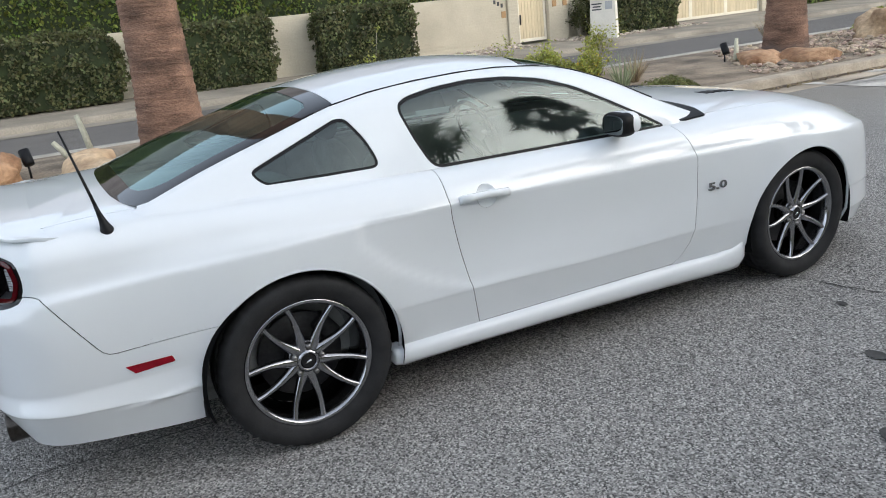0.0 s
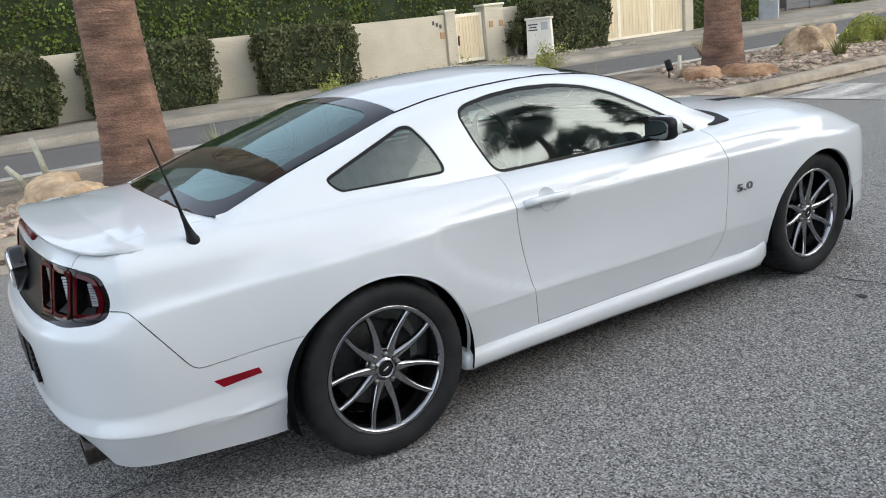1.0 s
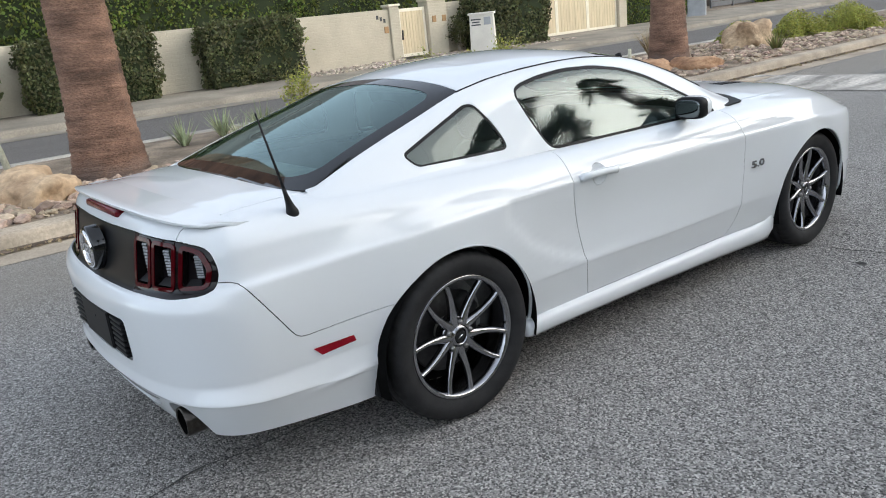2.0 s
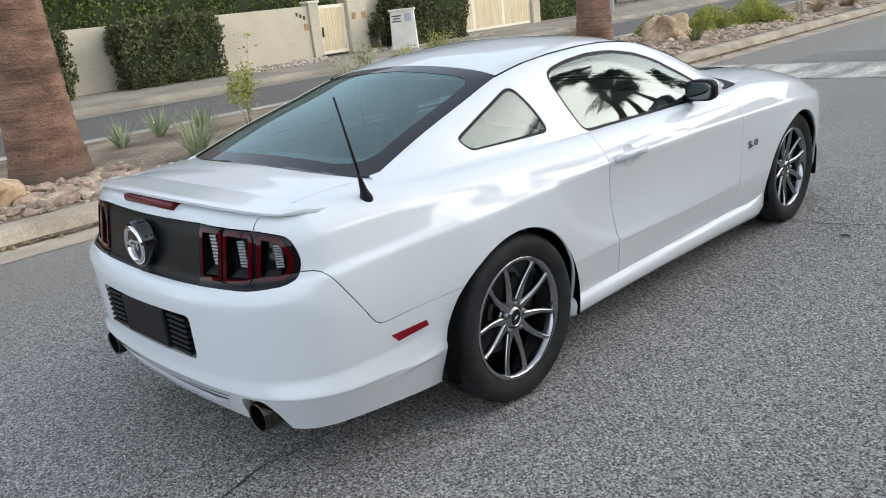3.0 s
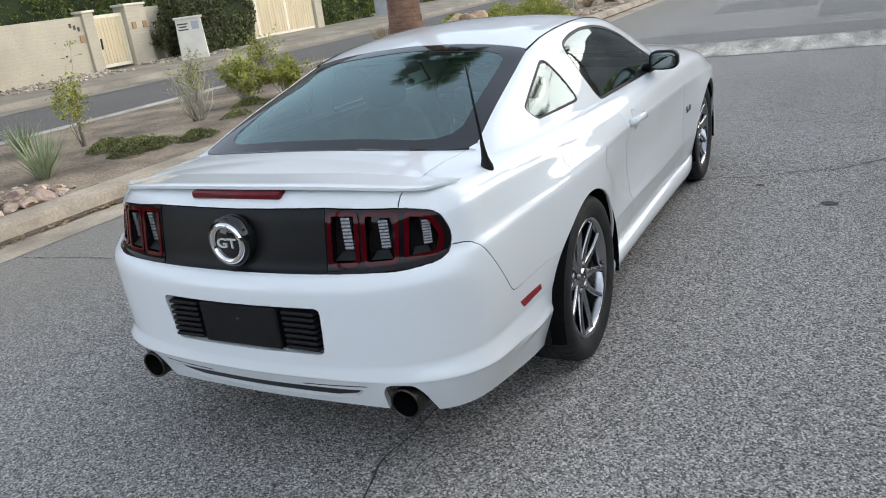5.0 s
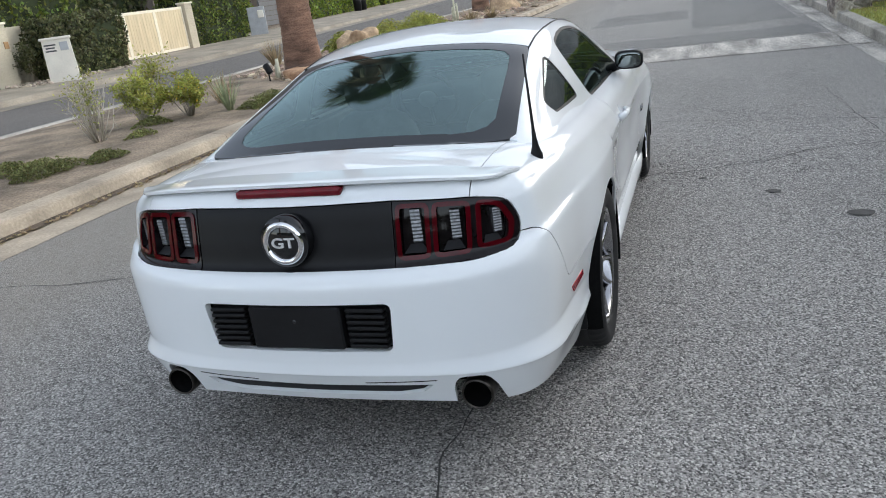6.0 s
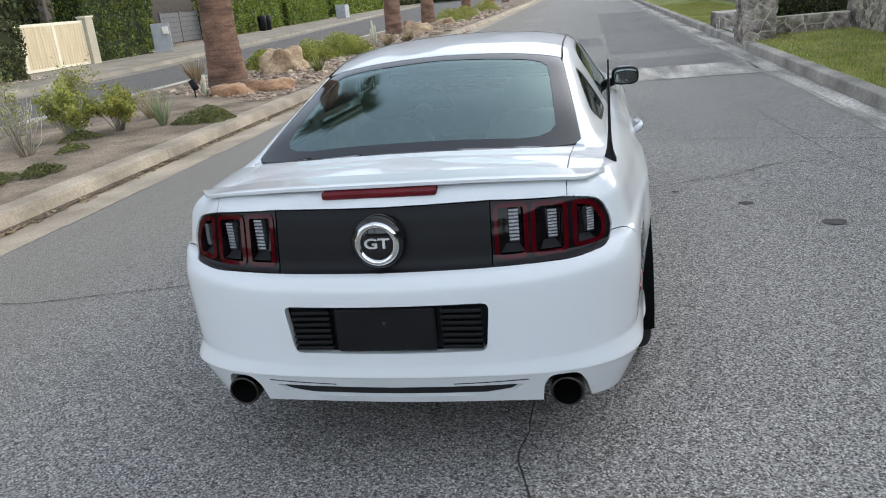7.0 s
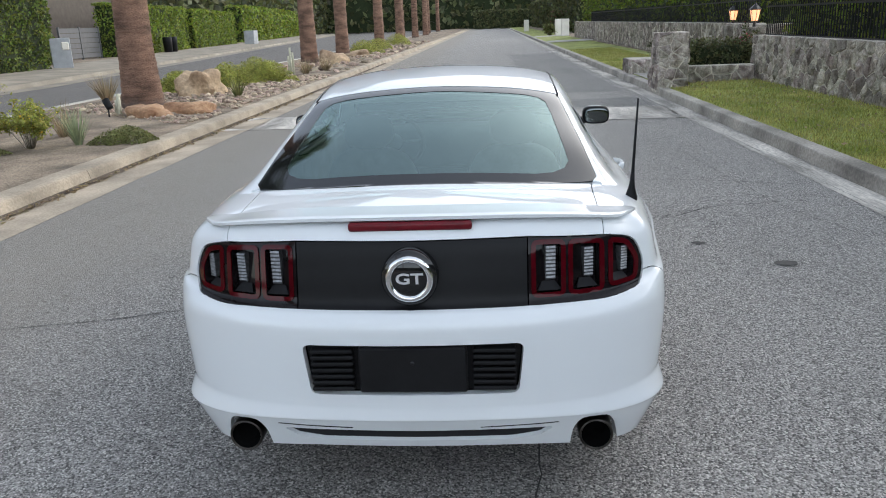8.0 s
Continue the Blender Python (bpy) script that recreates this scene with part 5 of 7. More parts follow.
def pebble(cx, cy, cz, a, b, c, e=2.6, n=16, flat=None):
    """A rounded block; e: how square it is."""
    bm = bmesh.new()
    bmesh.ops.create_uvsphere(bm, u_segments=2 * n, v_segments=n, radius=1)
    for v in bm.verts:
        q = v.co.normalized()
        k = (abs(q.x) ** e + abs(q.y) ** e + abs(q.z) ** e) ** (-1 / e)
        v.co = Vector((cx + a * q.x * k, cy + b * q.y * k, cz + c * q.z * k))
        if flat is not None and v.co.x < flat:
            v.co.x = flat
    return bm


for s, door in ((1, doors[0]), (-1, doors[1])):
    cap = pebble(1.512, s * .872, 1.002, .046, .079, .053, 3.4, 14, 1.478)
    house_ob = part("mirror", cap, BLACK_PLASTIC, door, "door mirror, white cap over black body")
    top = pebble(1.528, s * .872, 1.003, .064, .0788, .0528, 3.0, 14, 1.505)
    for v in top.verts:
        v.co.z = max(v.co.z, .968)
    part("mirror_cap", top, WHITE_PAINT, house_ob, "white painted mirror cap")
    bm = pebble(1.477, s * .872, 1.002, .004, .068, .042, 3.4, 12)
    part("mirror_glass", bm, MIRROR_GLASS, house_ob, "dark silvered mirror glass")
    part("mirror_arm", tube([(1.60, s * .745, .945), (1.575, s * .80, .962), (1.555, s * .85, .985)], .028, 10, None, .022), BLACK_PLASTIC, house_ob, "black mirror arm")
p, n = on_side(2.085, .620, 0.003)
for s in (1, -1):
    turn = Matrix.Translation((p.x, s * p.y, p.z)) @ (pose(0, 0, 0, 90, 0, 0) if s < 0 else pose(0, 0, 0, 90, 0, 180)) @ Matrix.Diagonal((1.9, 1, 1, 1))
    letters("5.0", 0.050, turn, BADGE, car, "badge", 0.004, 1.05)
base = part("antenna_base", lathe([(0, .085), (.0065, .085), (.008, .06), (.012, .03), (.018, .008), (.022, .0), (.022, -.02)], 20, "z"), BLACK_PLASTIC, car, "black rubber antenna foot")
base.matrix_basis = pose(-.575, -.727, .968, 0, -12, 0)
part("antenna_mast", tube([(-.582, -.727, 1.0), (-.598, -.727, 1.08), (-.648, -.727, 1.307)], .0075, 8, None, .003), BLACK_PLASTIC, car, "thin black antenna mast")
cowl = panel(patch([(2.06, -.01), (2.04, .40), (1.95, .70), (1.98, .765), (2.14, .755), (2.17, .66), (2.18, .42), (2.19, -.01)], "top"), 0.0, 0.012, 0.010)
part("cowl", joined(cowl.copy(), flipped(cowl)), BLACK_PLASTIC, car, "black cowl below the windscreen")
for s in (1, -1):
    for k in range(5):
        x = 2.53 + .046 * k
        q, nq = on_top(x, .36, 0.003)
        part("hood_slot", box(x - .009, s * .36 - .05, q.z - .006, x + .009, s * .36 + .05, q.z + .0005, .002), BLACK_PLASTIC, car, "", False)
# nose: grille, lamps
bm = box(3.60, -.42, .55, 3.70, .42, .70, 0.02)
part("grille", bm, BLACK_PLASTIC, car, "black front grille", False)
for s in (1, -1):
    part("headlamp", pebble(3.47, s * .52, .67, .05, .10, .050, 2.6, 10), LAMP_CLEAR, car, "clear headlamp")

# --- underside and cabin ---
# near-black filler blocks, added to stop light and views through the body
part("underbody", box(-.80, -.60, .225, 3.40, .60, .245), CORE, car, "added near-black slab that blocks light under the car", False)
part("tail_fill", box(-.90, -.50, .27, -.55, .50, .88, 0.03), CORE, car, "added near-black block behind the tail lamps", False)
part("engine_fill", box(2.2, -.50, .25, 3.35, .50, .80, 0.05), CORE, car, "added near-black block that fills the nose", False)
part("cabin_floor", box(-.55, -.70, .24, 2.2, .70, .28), CABIN, car, "dark carpet", False)
part("parcel_shelf", box(-.52, -.62, .905, -.02, .62, .935, 0.01), SHELF_TRIM, car, "pale grey parcel shelf", False)
for s in (1, -1):
    part("door_card", box(.45, s * .72 - .02, .28, 1.95, s * .72 + .02, .92, 0.01), CABIN, car, "dark door trim", False)
    part("rear_side_trim", box(-.5, s * .69 - .02, .28, .47, s * .69 + .02, .95, 0.01), CABIN, car, "dark rear side trim", False)
part("rear_bench", pebble(.22, 0, .62, .13, .60, .26, 4, 12), SEAT, car, "dark rear bench")
part("rear_cushion", pebble(.42, 0, .42, .25, .60, .10, 4, 12), SEAT, car, "dark rear cushion")
for s in (1, -1):
    seat = part("front_seat", pebble(1.00, s * .36, .42, .27, .25, .10, 3.4, 12), SEAT, car, "charcoal leather front seat")
    back = part("seat_back", pebble(0, 0, .27, .075, .24, .31, 3.2, 12), SEAT, seat)
    back.matrix_basis = pose(.76, s * .36, .42, 0, -16, 0)
    part("headrest", pebble(.60, s * .36, 1.06, .055, .125, .085, 2.8, 10), DASH, seat, "dark headrest")
part("dashboard", pebble(1.86, 0, .80, .24, .68, .13, 4, 14), DASH, car, "dark dashboard")
bm = bmesh.new()
ringp = [Vector((0, .185 * math.cos(a), .185 * math.sin(a))) for a in span(0, 2 * math.pi, 32)]
tube(ringp, .014, 8, bm, None, False)
steer = part("steering_wheel", bm, DASH, car, "three-spoke steering wheel")
steer.matrix_basis = pose(1.52, .36, .87, 0, -22, 0)
for a in (0, 180, 270):
    part("wheel_spoke", tube([(0, .02 * math.cos(radians(a)), .02 * math.sin(radians(a))), (0, .18 * math.cos(radians(a)), .18 * math.sin(radians(a)))], .011, 8), LAMP_CLEAR, steer, "silver spoke")
part("horn_pad", pebble(0, 0, 0, .03, .06, .055, 2.4, 8), CABIN, steer)
part("cabin_mirror", pebble(1.42, 0, 1.20, .02, .12, .033, 3, 8), CABIN, car, "rear view mirror")
part("roof_lining", box(.42, -.50, 1.215, 1.2, .50, 1.225), SHELF_TRIM, car, "dark roof lining", False)

# ---- planting helpers ----
rng = np.random.default_rng(7)


def leaves(name, pts, normals, size, material, parent, long=1.6, label="", spread=0.9):
    """One mesh of small pointed leaves at pts, turned loosely to the normals."""
    n = len(pts)
    d = normals + rng.normal(0, spread, (n, 3))
    d /= np.linalg.norm(d, axis=1, keepdims=True) + 1e-9
    a = np.cross(d, rng.normal(0, 1, (n, 3)))
    a /= np.linalg.norm(a, axis=1, keepdims=True) + 1e-9
    b = np.cross(d, a)
    s = size * rng.uniform(0.6, 1.3, (n, 1))
    v = np.stack([pts - a * s * long * 0.5, pts + b * s * 0.5 + a * s * 0.1, pts + a * s * long * 0.5, pts - b * s * 0.5 + a * s * 0.1], 1).reshape(-1, 3)
    f = np.arange(4 * n).reshape(-1, 4)
    return raw(name, v.tolist(), f.tolist(), material, parent, False, label)


def wave(p, k):
    return np.array([noise.noise((x * k, y * k, z * k)) for x, y, z in p])


def hedge(name, label, x0, y0, z0, x1, y1, z1, n, size, material, group="", rough=0.10, kind="", turn=None, faces="fbtlr", round_top=0.0):
    """A clipped hedge: a near-black block for the shade inside, and a coat of leaves. The inside and leaves hold one
    block.
    """
    ob = thing(name, label, "hedge", None, group, kind)
    pad = 0.14
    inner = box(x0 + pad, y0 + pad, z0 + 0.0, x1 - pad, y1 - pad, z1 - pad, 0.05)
    w = {"f": (x1 - x0) * (z1 - z0), "b": (x1 - x0) * (z1 - z0), "t": (x1 - x0) * (y1 - y0), "l": (y1 - y0) * (z1 - z0), "r": (y1 - y0) * (z1 - z0)}
    tot = sum(w[k] for k in faces)
    allp, alln = [], []
    for k in faces:
        m = max(4, int(n * w[k] / tot))
        u, v = rng.uniform(0, 1, m), rng.uniform(0, 1, m)
        X, Y, Z = x0 + (x1 - x0) * u, y0 + (y1 - y0) * u, z0 + (z1 - z0) * v
        one = np.ones(m)
        p, q = {"f": (np.stack([X, y0 * one, Z], 1), (0, -1, 0)), "b": (np.stack([X, y1 * one, Z], 1), (0, 1, 0)), "t": (np.stack([X, y0 + (y1 - y0) * v, z1 * one], 1), (0, 0, 1)), "l": (np.stack([x0 * one, Y, Z], 1), (-1, 0, 0)), "r": (np.stack([x1 * one, Y, Z], 1), (1, 0, 0))}[k]
        q = np.array(q, float)
        amp = rough * (wave(p, 1.7) + 0.6 * wave(p, 5.0)) - rng.uniform(0, 0.16, m) ** 1.0
        p = p + q * amp[:, None]
        allp.append(p), alln.append(np.repeat(q[None], m, 0))
    p, q = np.concatenate(allp), np.concatenate(alln)
    if round_top:
        c = np.array([(x0 + x1) / 2, (y0 + y1) / 2])
        ex = np.clip(np.abs(p[:, 0] - c[0]) - ((x1 - x0) / 2 - round_top), 0, None)
        p[:, 2] -= np.where(p[:, 2] > z1 - round_top - 0.1, ex ** 2 / round_top * 0.9, 0)
        low = np.clip(1 - (p[:, 2] - z0) / 0.5, 0, 1)
        p[:, 0] += (c[0] - p[:, 0]) * 0.10 * low
    o1 = part("inside", inner, HEDGE_SHADE, ob, "near-black block for the shade between the leaves", False)
    o2 = leaves("leaves", p, q, size, material, ob)
    if turn is not None:
        ob.matrix_basis = turn
    return ob


def tuft(name, label, category, x, y, z, n, high, wide, width, material, lean=0.6, group="", curve=0.5):
    """A clump of long pointed blades."""
    vs, fs = [], []
    for k in range(n):
        a = rng.uniform(0, 2 * math.pi)
        t = lean * math.sqrt(rng.uniform(0.02, 1))
        h = high * rng.uniform(0.65, 1.05)
        r = wide * rng.uniform(0, 0.25)
        cx, cy = x + r * math.cos(a), y + r * math.sin(a)
        side = Vector((-math.sin(a), math.cos(a), 0))
        b = len(vs)
        for i in range(4):
            s = i / 3
            out = math.sin(t) * h * s + curve * wide * t * s * s * 0.5
            up = math.cos(t) * h * s - curve * 0.12 * h * t * s * s
            c = Vector((cx + math.cos(a) * out, cy + math.sin(a) * out, z + up))
            ww = width * (1 - s) ** 0.7 * (0.7 + 0.3 * math.sin(math.pi * min(1, s * 2)))
            vs += [tuple(c - side * ww), tuple(c + side * ww + Vector((0, 0, width * 0.4 * (1 - s))))]
        for i in range(3):
            fs.append((b + 2 * i, b + 2 * i + 1, b + 2 * i + 3, b + 2 * i + 2))
    ob = thing(name, label, category, None, group)
    raw("foliage", vs, fs, material, ob, True)
    return ob


def shrub(name, label, x, y, z, high, wide, stems, n, size, material, wood=TWIG, group="", bare=0.35, flower=None):
    """An open shrub: forked stems and loose leaves round their outer parts."""
    ob = thing(name, label, "shrub", None, group)
    bm = bmesh.new()
    tips = []
    for k in range(stems):
        a, t = rng.uniform(0, 2 * math.pi), rng.uniform(0.1, 0.75)
        d = Vector((math.cos(a) * math.sin(t), math.sin(a) * math.sin(t), math.cos(t)))
        top = Vector((x, y, z)) + Vector((d.x * wide * 0.9, d.y * wide * 0.9, d.z * high * rng.uniform(0.7, 1.0)))
        mid = Vector((x, y, z)).lerp(top, 0.5) + Vector(rng.normal(0, 0.05 * high, 3))
        base = Vector((x + 0.06 * wide * math.cos(a), y + 0.06 * wide * math.sin(a), z - 0.03))
        tube([base, mid, top], 0.010 * high + 0.003, 5, bm, 0.003)
        for j in range(3):
            s = rng.uniform(bare, 0.9)
            p = mid.lerp(top, s)
            e = p + Vector(rng.normal(0, 0.16 * high, 3)) + Vector((0, 0, 0.12 * high))
            tube([p, e], 0.004, 4, bm, 0.002)
            tips += [(p, e)]
        tips += [(mid, top)]
    part("woody_base", bm, wood, ob, "woody stems")
    n, size = int(n * 1.9), size * 0.72
    pick = rng.integers(0, len(tips), n)
    f = rng.uniform(0.2, 1.1, n)
    p = np.array([tuple(tips[i][0].lerp(tips[i][1], min(1.1, g))) for i, g in zip(pick, f)]) + rng.normal(0, 0.055 * high, (n, 3))
    p[:, 2] = np.maximum(p[:, 2], z + 0.02)
    leaves("leaves", p, np.tile((0, 0, 1.0), (n, 1)), size, material, ob, 2.2)
    if flower is not None:
        m = max(10, n // 14)
        q = p[rng.integers(0, n, m)] + rng.normal(0, 0.03, (m, 3))
        leaves("blossom", q, np.tile((0, -0.5, 1.0), (m, 1)), size * 1.2, flower, ob, 1.0, "small bright blossom")
    return ob


def cover(name, label, x, y, z, wide, high, n, size, material, group=""):
    """A low spreading cushion of leaves."""
    a, r = rng.uniform(0, 2 * math.pi, n), np.sqrt(rng.uniform(0, 1, n))
    k = 1 + 0.25 * np.sin(3 * a + x) + 0.15 * np.sin(7 * a + y)
    p = np.stack([x + wide * k * r * np.cos(a), y + 0.75 * wide * k * r * np.sin(a), z + high * (1 - r ** 2) * rng.uniform(0.3, 1.05, n) + 0.01], 1)
    ob = thing(name, label, "shrub", None, group)
    leaves("leaves", p, np.tile((0, 0, 1.0), (n, 1)), size, material, ob, 2.0)
    return ob


def stone_bm(bm, c, size, seed, flat=0.7, sub=2, rough=0.28):
    r = bmesh.ops.create_icosphere(bm, subdivisions=sub, radius=1)
    turn = Euler((seed * 1.3, seed * 2.1, seed * 0.7)).to_matrix()
    sx, sy = 1 + 0.35 * math.sin(seed * 5.1), 1 + 0.35 * math.cos(seed * 3.3)
    for v in r["verts"]:
        q = v.co.normalized()
        k = 1 + rough * noise.noise(q * 1.3 + Vector((seed, seed * 2, 0))) + 0.4 * rough * noise.noise(q * 3 + Vector((seed, 0, seed)))
        p = Vector((q.x * sx, q.y * sy, q.z)) * k
        p = turn @ p
        v.co = Vector(c) + Vector((p.x * size, p.y * size, p.z * size * flat))


def boulder(label, x, y, z, size, seed, flat, material, sub=4):
    bm = bmesh.new()
    stone_bm(bm, (0, 0, 0), size, seed, flat, sub, 0.5)
    for v in bm.verts:
        if v.co.z < -0.3 * size * flat:
            v.co.z = -0.3 * size * flat
    ob = part("boulder", bm, material)
    ob.location = (x, y, z + 0.22 * size * flat)
    return tagged(ob, label, "boulder", "boulders in the median")


def rock_bed(label, x0, x1, y0, y1, n, lo, hi, material, keep=None, zf=median_z, sub=2):
    """A bed of loose uneven stones, all in one mesh."""
    ball = bmesh.new()
    bmesh.ops.create_icosphere(ball, subdivisions=sub, radius=1)
    ball.verts.ensure_lookup_table()
    dirs = [v.co.normalized() for v in ball.verts]
    tris = np.array([[v.index for v in f.verts] for f in ball.faces])
    ball.free()
    unit = np.array(dirs)
    pts, faces = [], []
    while len(pts) < n:
        x, y = rng.uniform(x0, x1), rng.uniform(y0, y1)
        if keep and not keep(x, y):
            continue
        s = lo + (hi - lo) * rng.uniform(0, 1) ** 2.2
        seed = rng.uniform(0, 50)
        a, b = Vector((seed, seed * 2, 0)), Vector((seed, 0, seed))
        k = np.array([1 + .55 * noise.noise(q * 1.3 + a) + .22 * noise.noise(q * 3 + b) for q in dirs])
        turn = np.array(Euler((seed * 1.3, seed * 2.1, seed * 0.7)).to_matrix())
        p = (unit * k[:, None] * (1 + 0.35 * math.sin(seed * 5.1), 1 + 0.35 * math.cos(seed * 3.3), 1)) @ turn.T
        faces.append(tris + len(pts) * len(dirs))
        pts.append(p * (s, s, s * .62) + (x, y, zf(x, y) + s * 0.2))
    ob = raw("river_rocks", np.concatenate(pts).tolist(), np.concatenate(faces).tolist(), material)
    return tagged(ob, label, "rocks", kind="stuff")


# ---- palms ----
def palm_trunk(high, r_base, r_top, sides, step, seed):
    bm = bmesh.new()
    rings = []
    z = -0.1
    k = 0
    while z < high:
        fine = step if z < 5 else step * 4
        r = r_top + (r_base - r_top) * math.exp(-max(0, z) / 0.55) - 0.09 * r_top * max(0, z) / high * 2
        ridge = 0.007 * (k % 3 == 0) - 0.004 * (k % 3 == 1)
        row = []
        for i in range(sides):
            a = 2 * math.pi * i / sides
            q = r + ridge + 0.018 * noise.noise((math.cos(a) * 2, math.sin(a) * 2, z * 1.2 + seed)) + 0.012 * noise.noise((math.cos(a) * 6, math.sin(a) * 6, z * 9 + seed))
            row.append(bm.verts.new((q * math.cos(a), q * math.sin(a), z + 0.015 * math.sin(3 * a + k))))
        rings.append(row)
        z += fine * (0.7 + 0.6 * abs(noise.noise((k * 0.7, seed, 0))))
        k += 1
    for q, w in zip(rings, rings[1:]):
        for i in range(sides):
            bm.faces.new((q[i], q[(i + 1) % sides], w[(i + 1) % sides], w[i]))
    bm.faces.new(rings[-1])
    return bm


def palm_crown(n, seed, droop=0):
    """Fan leaves on long stalks; droop: the hanging dead ones."""
    r = np.random.default_rng(seed)
    vs, fs = [], []
    for k in range(n):
        a = 2.399 * k + r.normal(0, 0.2)
        t = math.acos(1 - (1.25 + 0.1 * r.normal()) * (k + 0.5) / n) if not droop else math.radians(r.uniform(125, 165))
        d = Vector((math.cos(a) * math.sin(t), math.sin(a) * math.sin(t), math.cos(t)))
        side = Vector((-math.sin(a), math.cos(a), 0))
        up = side.cross(d) * -1
        stalk = r.uniform(0.75, 1.35) * (0.6 if droop else 1)
        b = len(vs)
        w = 0.02
        c = d * stalk + Vector((0, 0, -0.12 * stalk))
        vs += [tuple(side * w), tuple(-side * w), tuple(c - side * w), tuple(c + side * w)]
        fs.append((b, b + 1, b + 2, b + 3))
        big = r.uniform(0.8, 1.15)
        for j in range(24):
            g = math.radians(-115 + 230 * j / 23)
            e = (d * math.cos(g) + side * math.sin(g)).normalized()
            fold = up * (0.12 * abs(math.sin(g)))
            L = big * (1 - 0.25 * abs(g) / 2)
            m1 = c + e * L * 0.55 + fold * L
            tip = c + e * L * 0.97 + fold * L * 0.8 + Vector((0, 0, -0.22 * L * r.uniform(0.4, 1.9)))
            ww = e.cross(up).normalized() * 0.036 * L
            b = len(vs)
            vs += [tuple(c), tuple(m1 - ww), tuple(tip), tuple(m1 + ww)]
            fs.append((b, b + 1, b + 2, b + 3))
    return vs, fs


def palm(label, x, y, z, high, r_base, r_top, group, sides=28, step=0.035, seed=1.0, crown=None):
    ob = thing("palm_tree", label, "palm tree", pose(x, y, z, 0, 0, seed * 67), group)
    part("trunk", palm_trunk(high, r_base, r_top, sides, step, seed), BARK, ob, "ringed reddish-brown palm trunk")
    if crown:
        for src in crown:
            c = new("crown", src.data)
            c.parent = ob
            c.location = (0, 0, high)
    else:
        for nm, mt, vf in (("crown", FROND, palm_crown(46, 5)), ("dead_fronds", FROND_DRY, palm_crown(16, 9, 1))):
            c = raw(nm, vf[0], vf[1], mt, ob)
            c.location = (0, 0, high)
    return ob


MED = "palms along the median"
palm_a = palm("tall fan palm with ringed brown trunk among river rocks", .75, 6.25, .12, 10.0, .45, .325, MED, 40, 0.03, 1.0)
crown_parts = [c for c in palm_a.children if c.name.startswith(("crown", "dead"))]
palm("tall fan palm with greyish flared foot beside red rocks", 11.9, 6.62, .12, 10.4, .43, .33, MED, 36, 0.035, 2.0, crown_parts)
for x, y, h, sd in ((28.7, 7.1, 11, 3), (36.6, 7.2, 12, 4), (49.4, 7.1, 11.5, 5), (60.5, 7.0, 12, 6), (69.7, 7.9, 11, 7), (80, 7.6, 12, 8), (92, 7.5, 11, 9), (110, 8.6, 12, 10), (130, 8.5, 11, 11), (-11, 6.4, 11, 12), (-22, 6.6, 12, 13)):
    palm("tall fan palm in the planted median", x, y, .1, h, .40, .32, MED, 16, 0.12, sd, crown_parts)
for x, y, h, sd in ((7, -13.5, 11.5, 21), (12.5, -12.2, 12.0, 22), (16, -14.0, 10.5, 23), (19.5, -11.4, 12.5, 24), (24, -13.0, 11.0, 25), (29, -14.5, 13.0, 26), (1, -13.5, 12.0, 27), (35, -13.0, 12.5, 28), (-5, -14.5, 12.5, 29)):
    palm("slender fan palm in the garden behind the stone wall", x, y, .1, h, .27, .17, "palms behind the stone wall", 14, 0.15, sd, crown_parts)
for x, y, sd in ((46.5, 28.5, 31), (48.5, 29.0, 32)):
    palm("fan palm beside the house behind the grey gate", x, y, .1, 10, .38, .3, "palms behind the grey gate", 14, 0.15, sd, crown_parts)

# ---- median: rocks and plants ----
rock_bed("loose tan river rocks round the palm foot", -3.6, 1.75, 4.57, 6.0, 760, 0.03, 0.10, ROCK, lambda x, y: math.hypot(x - .75, y - 6.25) > .45 and not (x > 1.35 and y > 5.1))
rock_bed("small tan stones among the larger rocks", -3.6, 1.9, 4.55, 6.3, 500, 0.015, 0.04, ROCK_PALE, lambda x, y: math.hypot(x - .75, y - 6.25) > .4, sub=1)
rock_bed("tan and rose river rocks along the median", 9.0, 20.5, 4.6, 8.2, 2600, 0.025, 0.080, ROCK, lambda x, y: math.hypot(x - 11.9, y - 6.62) > .5 and (y < 4.3 + 1.3 * (x - 8.6)), sub=1)
rock_bed("tan river rocks farther along the median", 22, 60, 4.6, 7.5, 700, 0.05, 0.16, ROCK, sub=1)
boulder("large orange sandstone boulder among river rocks", -.25, 5.55, .12, .50, 3.1, .62, BOULDER, 4)
boulder("rust-coloured rock behind the black garden lamp", -1.35, 6.5, .12, .42, 5.7, .6, BOULDER_RED, 3)
boulder("flat reddish rock at the palm foot", 10.35, 5.85, .12, .50, 7.3, .40, BOULDER_RED, 3)
boulder("low rust-red rock at the palm foot", 10.85, 5.30, .12, .42, 9.9, .42, BOULDER_RED, 3)
boulder("big tan boulder with a flat top", 14.6, 6.42, .12, .66, 12.2, .78, BOULDER, 4)
boulder("tan boulder beside column cacti", 28.2, 6.0, .12, .6, 14.0, .6, BOULDER, 3)
boulder("tan boulder under the palms", 34.0, 6.1, .12, .6, 17.0, .6, BOULDER, 3)

AG = "agaves in the median"
